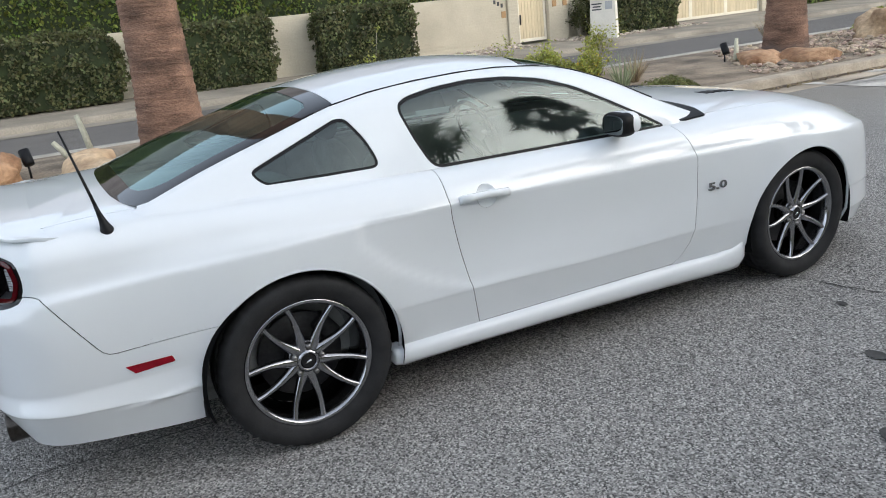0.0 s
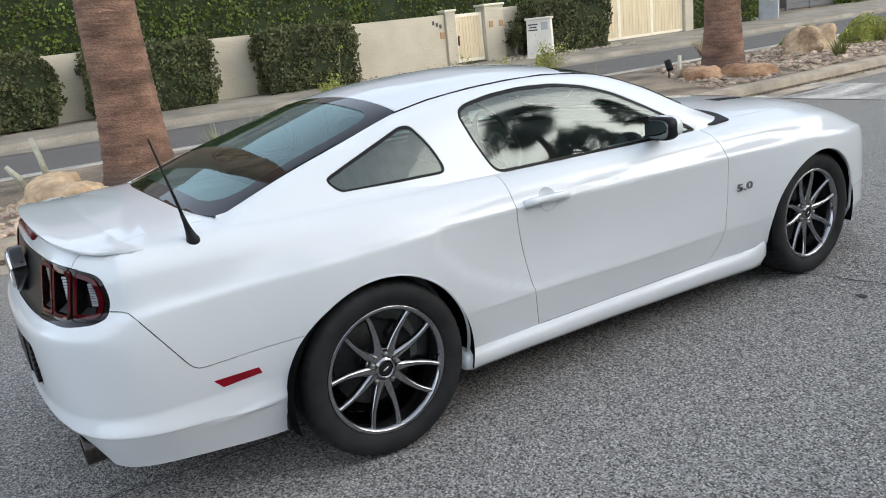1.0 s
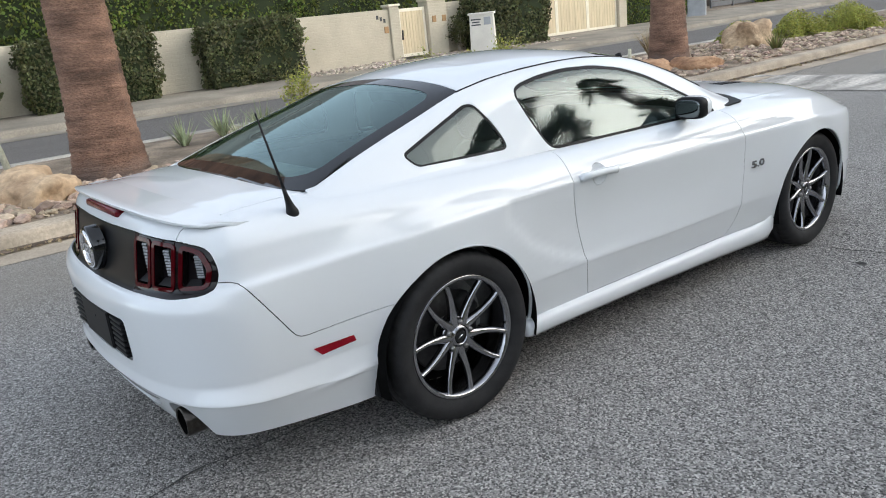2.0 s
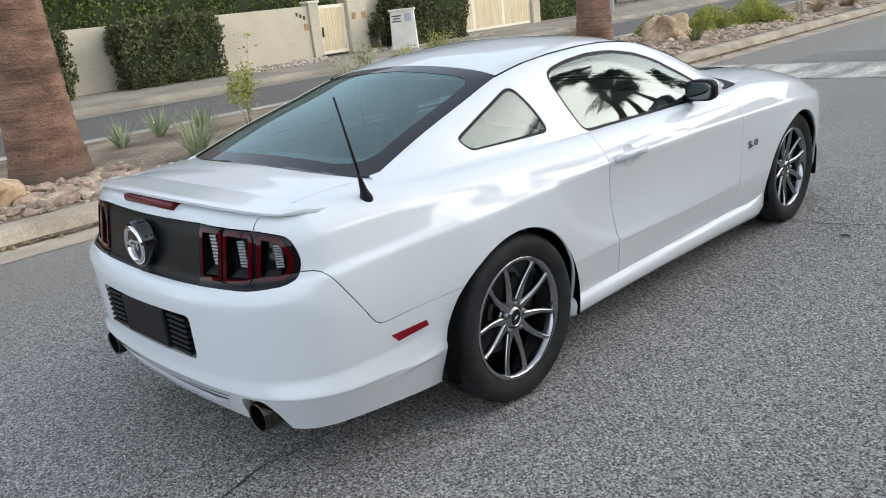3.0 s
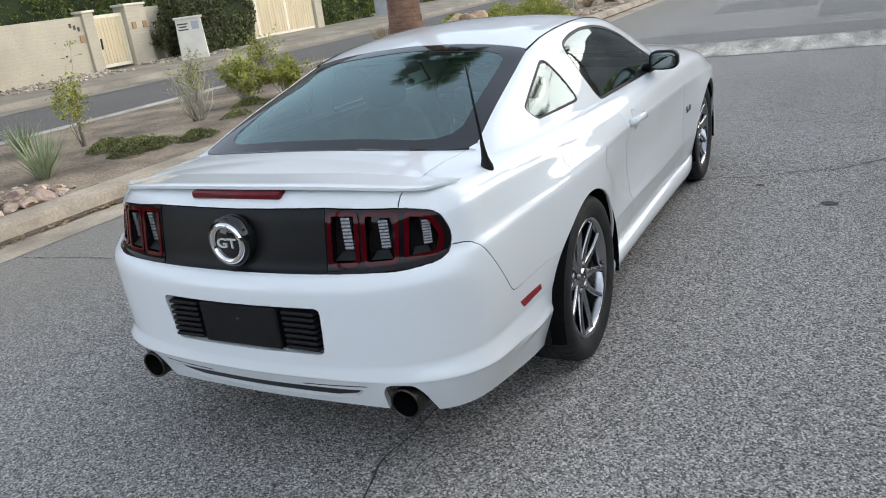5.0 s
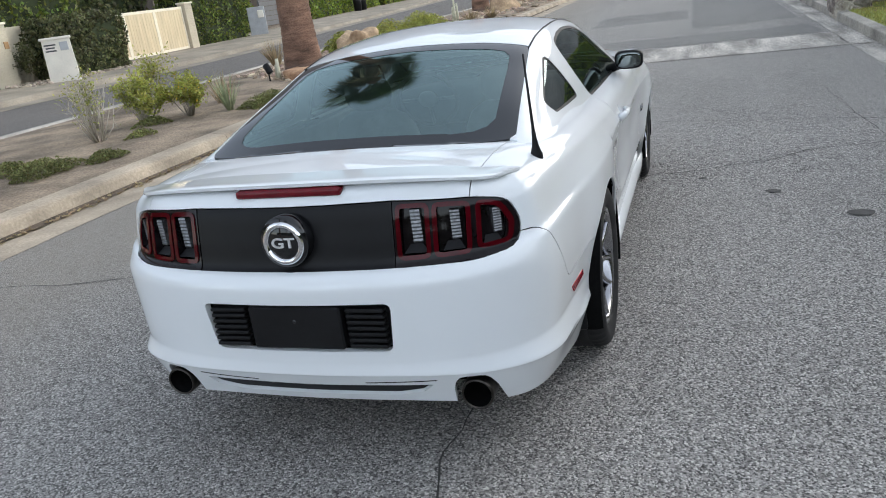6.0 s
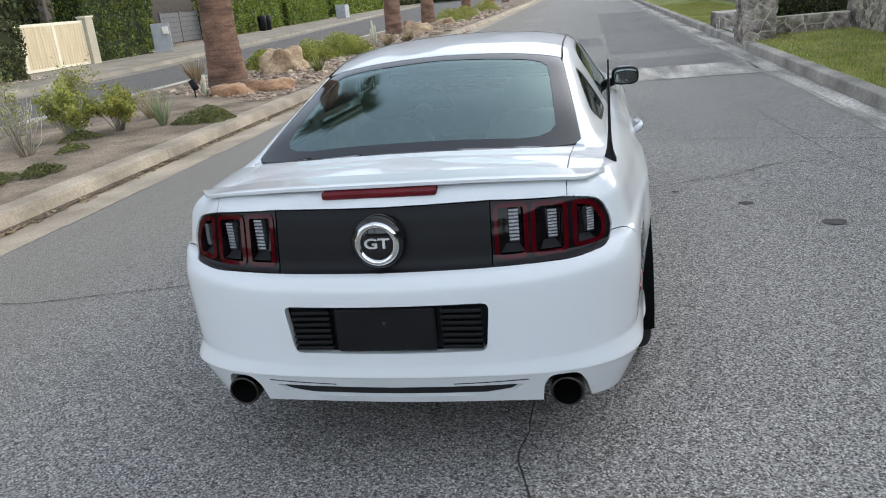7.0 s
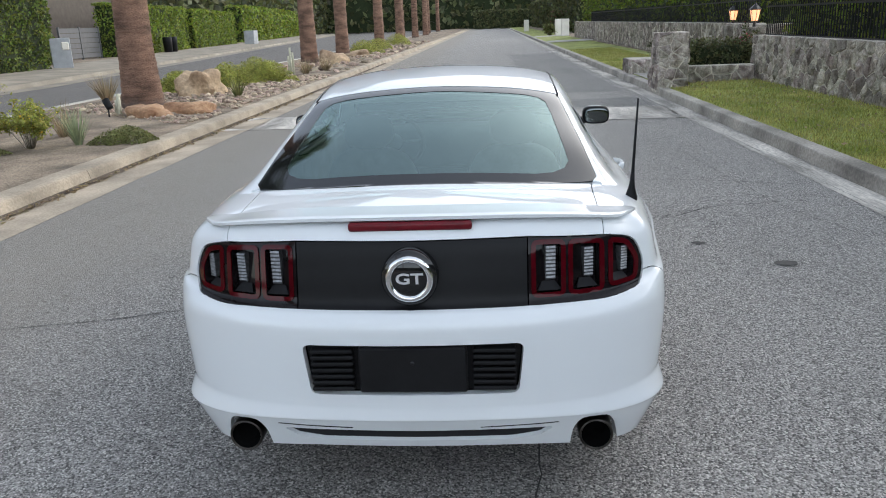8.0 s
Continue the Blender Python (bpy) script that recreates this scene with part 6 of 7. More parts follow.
for x, y, h, w, n in ((2.05, 7.36, .46, .22, 34), (2.75, 7.72, .52, .24, 40), (2.05, 5.40, .62, .24, 60), (3.24, 7.41, .55, .22, 40)):
    tuft("agave", "pale green agave with stiff upright leaves", "agave", x, y, median_z(x, y), n, h, w, .020, AGAVE, .75, AG, .35)
tuft("yucca", "dry-tipped spiky yucca clump", "yucca", 6.85, 5.30, .16, 70, .62, .2, .012, AGAVE, .6, "spiky clumps", .5)
tuft("dry_grass", "pale dry grass clump", "grass clump", 7.6, 5.9, .16, 80, .60, .25, .009, DRY, .6, "spiky clumps", .7)
tuft("dry_grass", "pale dry grass clump", "grass clump", 13.2, 8.0, .16, 120, .75, .3, .012, DRY, .6, "spiky clumps", .8)
tuft("agave", "blue-grey agave beside the boulder", "agave", 13.6, 5.25, .15, 40, .50, .25, .025, LEAF_OLIVE, .75, AG, .3)
tuft("dry_grass", "tawny grass clump beside column cacti", "grass clump", 21.5, 5.6, .16, 120, .6, .35, .012, DRY, .8, "spiky clumps", .8)
tuft("dry_grass", "pinkish dry grass clump", "grass clump", 23.2, 5.3, .16, 120, .55, .35, .012, DRY, .8, "spiky clumps", .8)
LS = "loose shrubs in the median"
shrub("shrub", "small lime-leaved shrub on bare stems", 3.52, 6.60, .16, .82, .30, 8, 480, .035, LEAF_LIME, TWIG, LS, .5)
shrub("shrub", "half-bare grey-twigged shrub on dry soil", 4.95, 6.05, .16, .74, .55, 26, 130, .026, LEAF_LIME, TWIG, LS, .2)
shrub("shrub", "half-bare pale-twigged shrub with sparse leaves", 5.95, 6.95, .16, .85, .45, 14, 300, .030, LEAF_LIME, TWIG, LS, .4)
shrub("shrub", "bushy lime-green shrub on dry soil", 6.30, 6.35, .16, .62, .70, 26, 2400, .036, LEAF_LIME, TWIG, LS, .1)
shrub("shrub", "bushy lime-green shrub with yellow blossom", 6.65, 5.85, .16, .55, .60, 22, 2000, .034, LEAF_LIME, TWIG, LS, .1, YELLOW)
shrub("shrub", "lime-leaved shrub at the median edge", -1.9, 7.6, .16, 1.0, .40, 12, 900, .040, LEAF_LIME, TWIG, LS, .3)
shrub("shrub", "feathery shrub behind the kerb", 8.3, 7.6, .16, .85, .40, 14, 600, .035, LEAF_LIME, TWIG, LS, .3)
for x, y, w, h in ((17.0, 6.6, .85, .62), (18.4, 5.9, .80, .58), (19.5, 6.6, .9, .66), (16.2, 7.6, .7, .5), (38, 6.4, 1.2, .7), (42, 6.2, 1.2, .7), (53, 6.3, 1.4, .8)):
    cover("shrub", "feathery yellow-green shrub among river rocks", x, y, .14, w, h, 6500, .030, LEAF_LIME, LS)
GC = "low cushions in the median"
for x, y, w, h, n in ((3.25, 5.34, .40, .14, 1300), (3.85, 5.05, .24, .10, 600), (3.35, 5.95, .3, .12, 700), (7.25, 4.82, .48, .20, 1900), (5.2, 5.6, .22, .08, 300), (6.1, 6.1, .3, .1, 500)):
    cover("ground_cover", "low olive-green cushion plant on dry soil", x, y, median_z(x, y), w, h, int(n * 2.6), .017, LEAF_OLIVE, GC)


def garden_spot(x, y, z, yaw):
    ob = thing("garden_spotlight", "black cylindrical garden spotlight on a stake", "spotlight", pose(x, y, z, 0, 0, yaw), "spotlights at the palms")
    head = part("head", lathe([(0, -.10), (.055, -.10), (.062, -.07), (.062, .09), (.055, .09), (.05, .06), (0, .06)], 20, "z"), BLACK_PLASTIC, ob)
    head.matrix_basis = pose(0, 0, .26, 28, 0, 0)
    part("stake", tube([(0, 0, -.05), (0, 0, .2)], .014, 8), BLACK_PLASTIC, ob)
    return ob


garden_spot(-.85, 6.75, .15, 200)
garden_spot(10.2, 6.5, .15, 170)


def cactus(x, y, z, stems):
    ob = thing("column_cactus", "pale slender column cactus", "cactus", None, "column cacti")
    for dx, dy, h, tx in stems:
        bm = bmesh.new()
        tube([(x + dx, y + dy, z - .02), (x + dx + tx * .5, y + dy, z + h * .6), (x + dx + tx, y + dy, z + h)], .045, 10, bm, .03)
        part("stem", bm, CACTUS, ob)
    return ob


cactus(-.1, 7.3, .15, ((0, 0, .62, -.10), (-.25, .1, .32, -.18)))
cactus(10.3, 6.35, .15, ((0, 0, .42, .02), (.12, .1, .3, .02)))
cactus(20.9, 5.9, .15, ((0, 0, .85, 0), (.15, .1, .6, 0), (.3, 0, .7, 0)))

# ---- far side: garden wall, gates, hedges ----
WALL_Y = 18.0
garden_wall = tagged(part("garden_wall", box(-12, WALL_Y, .1, 13.2, WALL_Y + .2, 1.84, 0.012), PAINT_WALL, None, "", False), "cream-painted slump block garden wall", "wall", kind="structure")
tagged(part("garden_wall_end", box(15.5, WALL_Y + .3, .1, 20.15, WALL_Y + .5, 1.9, 0.012), PAINT_WALL, None, "", False), "cream-painted wall between the gates", "wall", kind="structure")


def gate_post(x0, x1, y0, y1, high, label):
    ob = thing("gate_post", label, "gate post", None, "gate posts of the garden wall")
    part("shaft", box(x0, y0, .1, x1, y1, high - .07, .012), PAINT_WALL, ob, "", False)
    part("cap", box(x0 - .04, y0 - .04, high - .07, x1 + .04, y1 + .04, high, .015), CREAM_TRIM, ob, "", False)
    return ob


gate_post(13.2, 13.58, WALL_Y - .08, WALL_Y + .3, 1.98, "cream-painted square gate post with a cap")
post_b = gate_post(14.72, 15.5, WALL_Y - .12, WALL_Y + .4, 2.05, "broad cream-painted gate post with bronze plaques")
gate_post(25.75, 26.25, 18.85, 19.2, 2.08, "white square post at the driveway gate")
for px in (14.86, 15.28):
    part("plaque", box(px, WALL_Y - .145, 1.3, px + .16, WALL_Y - .115, 1.5, .006), BRONZE, post_b, "small bronze plaque", False)
for k in range(3):
    ob = part("number_bar", box(12.72 + .13 * k, WALL_Y - .012, 1.56 - .06 * k, 12.80 + .13 * k, WALL_Y - .004, 1.68 - .06 * k), DARK_INK, garden_wall, "", False)
part("wall_plaque", box(12.98, WALL_Y - .03, 1.12, 13.14, WALL_Y - .004, 1.32, .006), BRONZE, garden_wall, "small bronze plaque", False)


def board_gate(name, label, x0, x1, y, z0, z1, panels, boards):
    ob = thing(name, label, "gate")
    step = (x1 - x0) / panels
    for p in range(panels):
        a = x0 + p * step
        for b in range(boards):
            w = (step - .16) / boards
            part("board", box(a + .08 + b * w + .004, y, z0 + .1, a + .08 + (b + 1) * w - .004, y + .025, z1 - .1, .003), CREAM_WOOD, ob, "", False)
        for (u0, u1) in ((a, a + .08), (a + step - .08, a + step)):
            part("stile", box(u0, y - .015, z0, u1, y + .04, z1, .004), CREAM_TRIM, ob, "", False)
        for (w0, w1) in ((z0, z0 + .1), (z1 - .1, z1)):
            part("rail", box(a + .08, y - .012, w0, a + step - .08, y + .038, w1, .004), CREAM_TRIM, ob, "", False)
    return ob


gate_one = board_gate("garden_gate", "narrow cream board gate in the garden wall", 13.6, 14.70, WALL_Y + .05, .30, 1.82, 1, 8)
part("latch", tube([(13.68, WALL_Y + .0, .85), (13.66, WALL_Y - .05, 1.15)], .03, 8), IRON, gate_one, "dark gate latch")
board_gate("driveway_gate", "wide cream sliding driveway gate in three panels", 20.2, 25.72, 19.0, .25, 1.93, 3, 10)

box_m = pose(15.93, 16.62, .14, 0, 0, -48)
mailbox = thing("mailbox_pillar", "white plaster mailbox pillar with a cap", "mailbox", box_m)
bm = bmesh.new()
for v in box(-.40, -.26, 0, .40, .26, 1.24, .01, bm).verts:
    v.co.x *= 1.05 - .08 * v.co.z
part("shaft", bm, PLASTER, mailbox, "", False)
part("cap", box(-.43, -.30, 1.24, .43, .30, 1.31, .012), PLASTER, mailbox, "", False)
part("mail_door", box(.08, -.275, .92, .30, -.255, 1.16, .005), BOX_GREY, mailbox, "grey mail flap", False)
for k, (u0, u1) in enumerate(((-.34, -.02), (-.30, -.06), (-.33, -.03))):
    part("text_bar", box(u0, -.268, 1.08 - .085 * k, u1, -.262, 1.12 - .085 * k), DARK_INK, mailbox, "", False)
mail_two = thing("mailbox_pillar", "pale grey mailbox pillar beside the grey gate", "mailbox", pose(32.0, 19.25, .2, 0, 0, -60))
part("shaft", box(-.42, -.3, 0, .42, .3, 1.32, .02), BOX_GREY, mail_two, "", False)
part("mail_box", box(.05, -.42, .80, .35, -.30, 1.15, .03), PLASTER, mail_two, "white mail box", False)

BU = "clipped bushes along the garden wall"
hedge("bush", "dark clipped bush against the cream wall", 6.6, 17.05, .22, 9.55, 17.95, 1.92, 6500, .060, LEAF_DARK, BU, .24, faces="ftlr", round_top=.25)
hedge("bush", "dark clipped bush with a few red leaves", 2.2, 17.05, .2, 5.4, 17.95, 1.88, 6500, .060, LEAF_DARK, BU, .24, faces="ftlr", round_top=.25)
hedge("bush", "dark clipped bush with a bare foot", -1.9, 16.9, .25, 1.55, 17.95, 1.90, 7000, .060, LEAF_DARK, BU, .24, faces="ftlr", round_top=.4)
hedge("bush", "dark clipped bush with a bare foot", -6.4, 16.9, .25, -2.6, 17.95, 1.90, 3500, .075, LEAF_DARK, BU, .24, faces="ftlr", round_top=.4)
hedge("bush", "dark dense bush behind the mailbox", 16.2, 17.1, .2, 19.7, 18.2, 2.0, 7500, .070, LEAF_DARK, BU, .2, faces="ftlr", round_top=.35)
shrub("shrub", "small wall shrub beside the gate post", 15.75, 17.7, .22, 1.1, .4, 12, 900, .06, LEAF_DARK, TWIG, BU, .1)
hedge("tall_hedge", "tall glossy green hedge behind the cream wall", -12, 18.5, .2, 13.3, 19.8, 4.6, 40000, .066, LEAF_HEDGE, "", .16, faces="ft")
hedge("tall_hedge", "tall dark hedge behind the gate posts", 13.3, 19.3, .2, 20.5, 20.3, 4.6, 6500, .09, LEAF_HEDGE, "", .2, faces="ftl")
hedge("tall_hedge", "tall bright green hedge beside the driveway", 26.6, 19.4, .2, 31.3, 21.0, 4.6, 9000, .085, LEAF_HEDGE, "", .16, faces="ftlr")
hedge("tall_hedge", "dark trees behind the driveway gate", 20.5, 21.5, .2, 27, 22.5, 6.0, 5000, .14, LEAF_DARK, "", .4, faces="ft")
tagged(part("house_wall", box(36, 28, .1, 58, 32, 4.5, .03), STUCCO_FAR, None, "", False), "brown house wall behind the grey gate", "house", kind="structure")
grey_gate = thing("driveway_gate", "dark grey slatted driveway gate", "gate")
for k in range(6):
    part("slat", box(40.6, 24.0, .32 + .29 * k, 45.3, 24.05, .58 + .29 * k, .006), GREY_PAINT, grey_gate, "", False)
for gx in (40.6, 42.9, 45.2):
    part("stile", box(gx, 23.96, .2, gx + .1, 24.08, 2.1, .006), GREY_PAINT, grey_gate, "", False)
hedge("tall_hedge", "tall bright hedge beside the grey gate", 32.8, 21.8, .2, 36.2, 23.6, 4.2, 5000, .10, LEAF_HEDGE, "", .18, faces="ftlr")
slope = math.degrees(math.atan(.115))
hedge("tall_hedge", "long bright clipped hedge along the far street", 0, 0, .2, 17, 1.4, 3.5, 13000, .10, LEAF_BRIGHT, "", .16, faces="ftl", turn=pose(45.6, 22.9, 0, 0, 0, slope))
hedge("tall_hedge", "long bright clipped hedge along the far street", 0, 0, .2, 17, 1.4, 3.4, 10000, .12, LEAF_BRIGHT, "", .16, faces="ftl", turn=pose(63.2, 24.6, 0, 0, 0, slope))
hedge("tall_hedge", "long hedge farther down the street", 0, 0, .2, 50, 2, 4.2, 9000, .25, LEAF_BRIGHT, "", .3, faces="ftl", turn=pose(86, 27.5, 0, 0, 0, slope))
tagged(part("utility_box", box(75.2, 23.2, .2, 76.6, 24.2, 1.5, .03), BOX_GREY, None, "", False), "grey green utility box before the hedge", "utility box")
for k, (bx, by) in enumerate(((53.0, 22.9), (54.2, 23.0))):
    bm = lathe([(0, 1.1), (.30, 1.1), (.34, 1.02), (.28, 0.0), (0, 0)], 14, "z")
    ob = part("rubbish_bin", bm, BLACK_PLASTIC)
    ob.location = (bx, by, .2)
    tagged(ob, "dark wheeled rubbish bin before the hedge", "bin", "bins before the hedge")
rock_bed("pale pebbles along the foot of the garden wall", 9.4, 20.5, 16.6, 17.95, 900, .03, .075, ROCK_PALE, lambda x, y: not (13.5 < x < 14.8) and math.hypot(x - 15.93, y - 16.62) > .5, lambda x, y: .14 + .04 * min(2.6, y - 15.4), 1)

# ---- right side: lawn, stone walls, pillar, fence ----
def cells(x0, x1, z0, z1, n, seed, tall=1.25):
    """Uneven stone outlines that fill a wall face."""
    r = np.random.default_rng(seed)
    w, h = x1 - x0, z1 - z0
    cols = max(2, int(round(math.sqrt(n * w / h * tall))))
    rws = max(2, int(round(n / cols)))
    pts = np.array([((i + .5 + r.uniform(-.46, .46)) * w / cols, (j + .5 + r.uniform(-.46, .46) + (.25 if i % 2 else -.25)) * h / rws) for i in range(cols) for j in range(rws)])
    pts[:, 1] = np.clip(pts[:, 1], .03, h - .03)
    out = []
    for k, p in enumerate(pts):
        near = np.argsort(((pts - p) ** 2).sum(1))[1:16]
        poly = [(0, 0), (w, 0), (w, h), (0, h)]
        for q in pts[near]:
            mx, mz, nx, nz = (p[0] + q[0]) / 2, (p[1] + q[1]) / 2, q[0] - p[0], q[1] - p[1]
            cut = []
            for i in range(len(poly)):
                a, b = poly[i], poly[(i + 1) % len(poly)]
                da, db = (a[0] - mx) * nx + (a[1] - mz) * nz, (b[0] - mx) * nx + (b[1] - mz) * nz
                if da <= 0:
                    cut.append(a)
                if (da < 0) != (db < 0) and da != db:
                    f = da / (da - db)
                    cut.append((a[0] + f * (b[0] - a[0]), a[1] + f * (b[1] - a[1])))
            poly = cut
            if len(poly) < 3:
                break
        if len(poly) > 2:
            out.append([Vector((x0 + a, z0 + b)) for a, b in poly])
    return out


def stone_face(parent, o, u, out, w, z0, z1, n, pieces, seed, tall=2.0):
    """Uneven flat stones over a wall face from o along u, looking to out; pieces: stones as parts, or joined."""
    r = random.Random(seed)
    o, u, out = Vector(o), Vector(u), Vector(out)
    allbm = bmesh.new()

    def at(a, d, z):
        p = o + u * a + out * d
        return (p.x, p.y, z)
    for poly in cells(0, w, z0, z1, n, seed, tall):
        mid = sum(poly, Vector((0, 0))) / len(poly)
        size = sum((q - mid).length for q in poly) / len(poly)
        bm = allbm if not pieces else bmesh.new()
        lift = r.uniform(.0, .018)
        tx, tz = r.uniform(-.10, .10), r.uniform(-.10, .10)
        rim = []
        for i, q in enumerate(poly):
            p = poly[(i + 1) % len(poly)]
            if (p - q).length < .012:
                continue
            rim.append(q.lerp(mid, .03 + .009 / max(.05, size)))
            for f in ((.33, .67) if (p - q).length > .12 else (.5,) if (p - q).length > .06 else ()):
                rim.append(q.lerp(p, f + r.uniform(-.08, .08)).lerp(mid, r.uniform(.03, .17)))
        if len(rim) < 3:
            continue
        peak = mid + Vector((r.uniform(-.3, .3), r.uniform(-.3, .3))) * size
        ring0 = [bm.verts.new(at(q.x, -.03, q.y)) for q in rim]
        ring1 = [bm.verts.new(at(q.x + (mid.x - q.x) * .04, .003 + lift * .5 + r.uniform(-.004, .008), q.y + (mid.y - q.y) * .04)) for q in rim]
        ring2 = [bm.verts.new(at(q.x + (peak.x - q.x) * .4, .012 + lift + tx * (q.x - mid.x) + tz * (q.y - mid.y) + r.uniform(-.009, .010), q.y + (peak.y - q.y) * .4)) for q in rim]
        top = bm.verts.new(at(peak.x, .014 + lift + r.uniform(-.006, .012), peak.y))
        k = len(rim)
        for q, v in ((ring0, ring1), (ring1, ring2)):
            for i in range(k):
                bm.faces.new((q[i], q[(i + 1) % k], v[(i + 1) % k], v[i]))
        for i in range(k):
            bm.faces.new((ring2[i], ring2[(i + 1) % k], top))
        if pieces:
            bmesh.ops.recalc_face_normals(bm, faces=bm.faces)
            part("stone", bm, STONE, parent, "", False)
    if pieces:
        allbm.free()
    else:
        bmesh.ops.recalc_face_normals(allbm, faces=allbm.faces)
        tagged(part("stones", allbm, STONE, parent, "uneven brown-grey field stones", False), kind="stuff")


def stone_wall(name, label, x0, x1, y, z0, z1, n, pieces, seed):
    """A mortared wall of uneven stones that looks to +y."""
    wall = tagged(part(name, box(x0, y - .40, 0, x1, y - .006, z1 - .01, .01), MORTAR, None, "", False), label, "wall", kind="structure")
    stone_face(wall, (x0, y, 0), (1, 0, 0), (0, 1, 0), x1 - x0, z0, z1, n, pieces, seed)
    return wall


stone_wall("stone_wall_near", "brown-grey field stone retaining wall beside the lawn", 6.4, 14.2, -5.80, .12, 1.08, 150, True, 3)
stone_wall("stone_wall_back", "brown-grey field stone wall beside the lawn", -14, 6.4, -5.80, .12, 1.05, 220, False, 4)
stone_wall("stone_wall_far", "long brown-grey field stone wall beside the lawn", 16.9, 58, -6.55, .12, 1.28, 520, False, 5)
for name_label, x0, x1, y0, z1, sd in (("end of the far stone wall", 16.9, 17.25, -6.6, 1.25, 21), ("end of the near stone wall", 13.9, 14.2, -6.2, 1.05, 22)):
    ret = tagged(part("stone_wall_return", box(x0 + .006, -9, 0, x1, y0, z1 - .01, .02), MORTAR, None, "", False), name_label, "wall", kind="structure")
    stone_face(ret, (x0, -9, 0), (0, 1, 0), (-1, 0, 0), 9 + y0, .1, z1, 40, True, sd)


def stone_block(name, label, category, x0, x1, y0, y1, z0, z1, n, seed, kind="", tall=0.5):
    """A squared block of stacked stones with all four faces laid."""
    ob = tagged(part(name, box(x0 + .006, y0 + .006, z0 - .1, x1 - .006, y1 - .006, z1 - .006, .015), MORTAR, None, "", False), label, category, kind=kind)
    wx, wy = x1 - x0, y1 - y0
    for k, (o, u, out, w) in enumerate((((x0, y0, 0), (0, 1, 0), (-1, 0, 0), wy), ((x0, y1, 0), (1, 0, 0), (0, 1, 0), wx), ((x1, y0, 0), (0, 1, 0), (1, 0, 0), wy), ((x0, y0, 0), (1, 0, 0), (0, -1, 0), wx))):
        stone_face(ob, o, u, out, w, z0 - .05, z1, max(2, int(n * w)), True, seed + k, tall)
    return ob


stone_block("stone_pillar", "square pillar of stacked brown-grey ledge stone", "pillar", 12.9, 13.5, -4.17, -3.57, .14, 1.22, 26, 31, tall=.5)
stone_block("stone_block", "low brown-grey stone block beside the pillar", "stone block", 13.55, 14.1, -3.98, -3.62, .12, .50, 6, 41)
stone_block("planter_wall", "low stone planter wall with a shrub behind it", "planter", 13.75, 14.1, -5.75, -4.2, .10, .50, 7, 51, "structure")
hedge("bush", "dark rounded bush in the stone planter", 14.15, -5.9, .15, 15.2, -4.25, 1.0, 3600, .05, LEAF_DARK, "planter bushes", .14, faces="ftlr", round_top=.25)
shrub("shrub", "pink-flowering shrub in the stone planter", 14.5, -5.75, .3, .85, .3, 10, 500, .05, LEAF_DARK, TWIG, "planter bushes", .1, PINK)
planter = stone_block("stone_planter", "low stone planter beside the path", "planter", 17.0, 18.2, -5.2, -3.75, .1, .50, 7, 61)
shrub("shrub", "small dark shrub in the low stone planter", 17.6, -4.6, .48, .55, .45, 14, 700, .05, LEAF_DARK, TWIG, "planter bushes", .05)
sheet("front_path", "pale concrete path across the lawn", "path", CONCRETE, span(14.15, 16.9, 3), span(ROAD_R - .2, -6.6, 4), lambda x, y: .165 + 0.02 * (ROAD_R - y))
for dx in (45.5, 61.0):
    sheet("driveway", "pale concrete driveway across the lawn", "driveway", CONCRETE, span(dx, dx + 3.6, 3), span(ROAD_R - .2, -6.5, 4), lambda x, y: .165 + 0.02 * (ROAD_R - y))


def fence(label, x0, x1, y, z0, z1, gap):
    ob = thing("iron_fence", label, "fence")
    for z in (z0 + .06, z1 - .10):
        part("rail", box(x0, y - .015, z, x1, y + .015, z + .035), IRON, ob, "", False)
    bm = box(-.009, -.009, 0, .009, .009, z1 - z0)
    me = mesh_of("picket", bm, IRON, False)
    x = x0
    while x < x1:
        p = new("picket", me)
        p.parent = ob
        p.location = (x, y, z0)
        x += gap
    return ob


fence("black iron picket fence on the near stone wall", 6.4, 14.15, -6.05, 1.0, 1.72, .11)
fence("black iron picket fence on the far stone wall", 17.0, 50, -6.8, 1.2, 1.9, .16)
hedge("tall_hedge", "bright green clipped hedge behind the iron fence", 2.0, -8.0, .2, 14.0, -6.35, 3.4, 12000, .075, LEAF_BRIGHT, "", .16, faces="btr")
hedge("tall_hedge", "bright green clipped hedge behind the far fence", 17.2, -8.6, .2, 58, -7.1, 3.6, 16000, .10, LEAF_BRIGHT, "", .16, faces="btl")
hedge("tall_hedge", "dark green hedge behind the stone wall", -26, -8.2, .2, 2.0, -6.6, 3.2, 7000, .12, LEAF_DARK, "", .2, faces="bt")


def lantern(x, y, z):
    ob = thing("wall_lantern", "lit glass lantern with a black iron roof", "lantern", pose(x, y, z), "lanterns on the stone walls")
    part("foot", tube([(0, 0, -.1), (0, 0, .12)], .03, 8), IRON, ob)
    part("glass", lathe([(0, .12), (.07, .12), (.115, .36), (0, .36)], 6, "z"), LAMP_GLOW, ob, "warm glowing glass", False)
    part("roof", lathe([(0, .52), (.03, .47), (.145, .36), (.12, .35), (0, .35)], 6, "z"), IRON, ob, "", False)
    for k in range(6):
        a = math.pi / 3 * k
        part("bar", tube([(.072 * math.cos(a), .072 * math.sin(a), .12), (.118 * math.cos(a), .118 * math.sin(a), .36)], .006, 5), IRON, ob)
    return ob


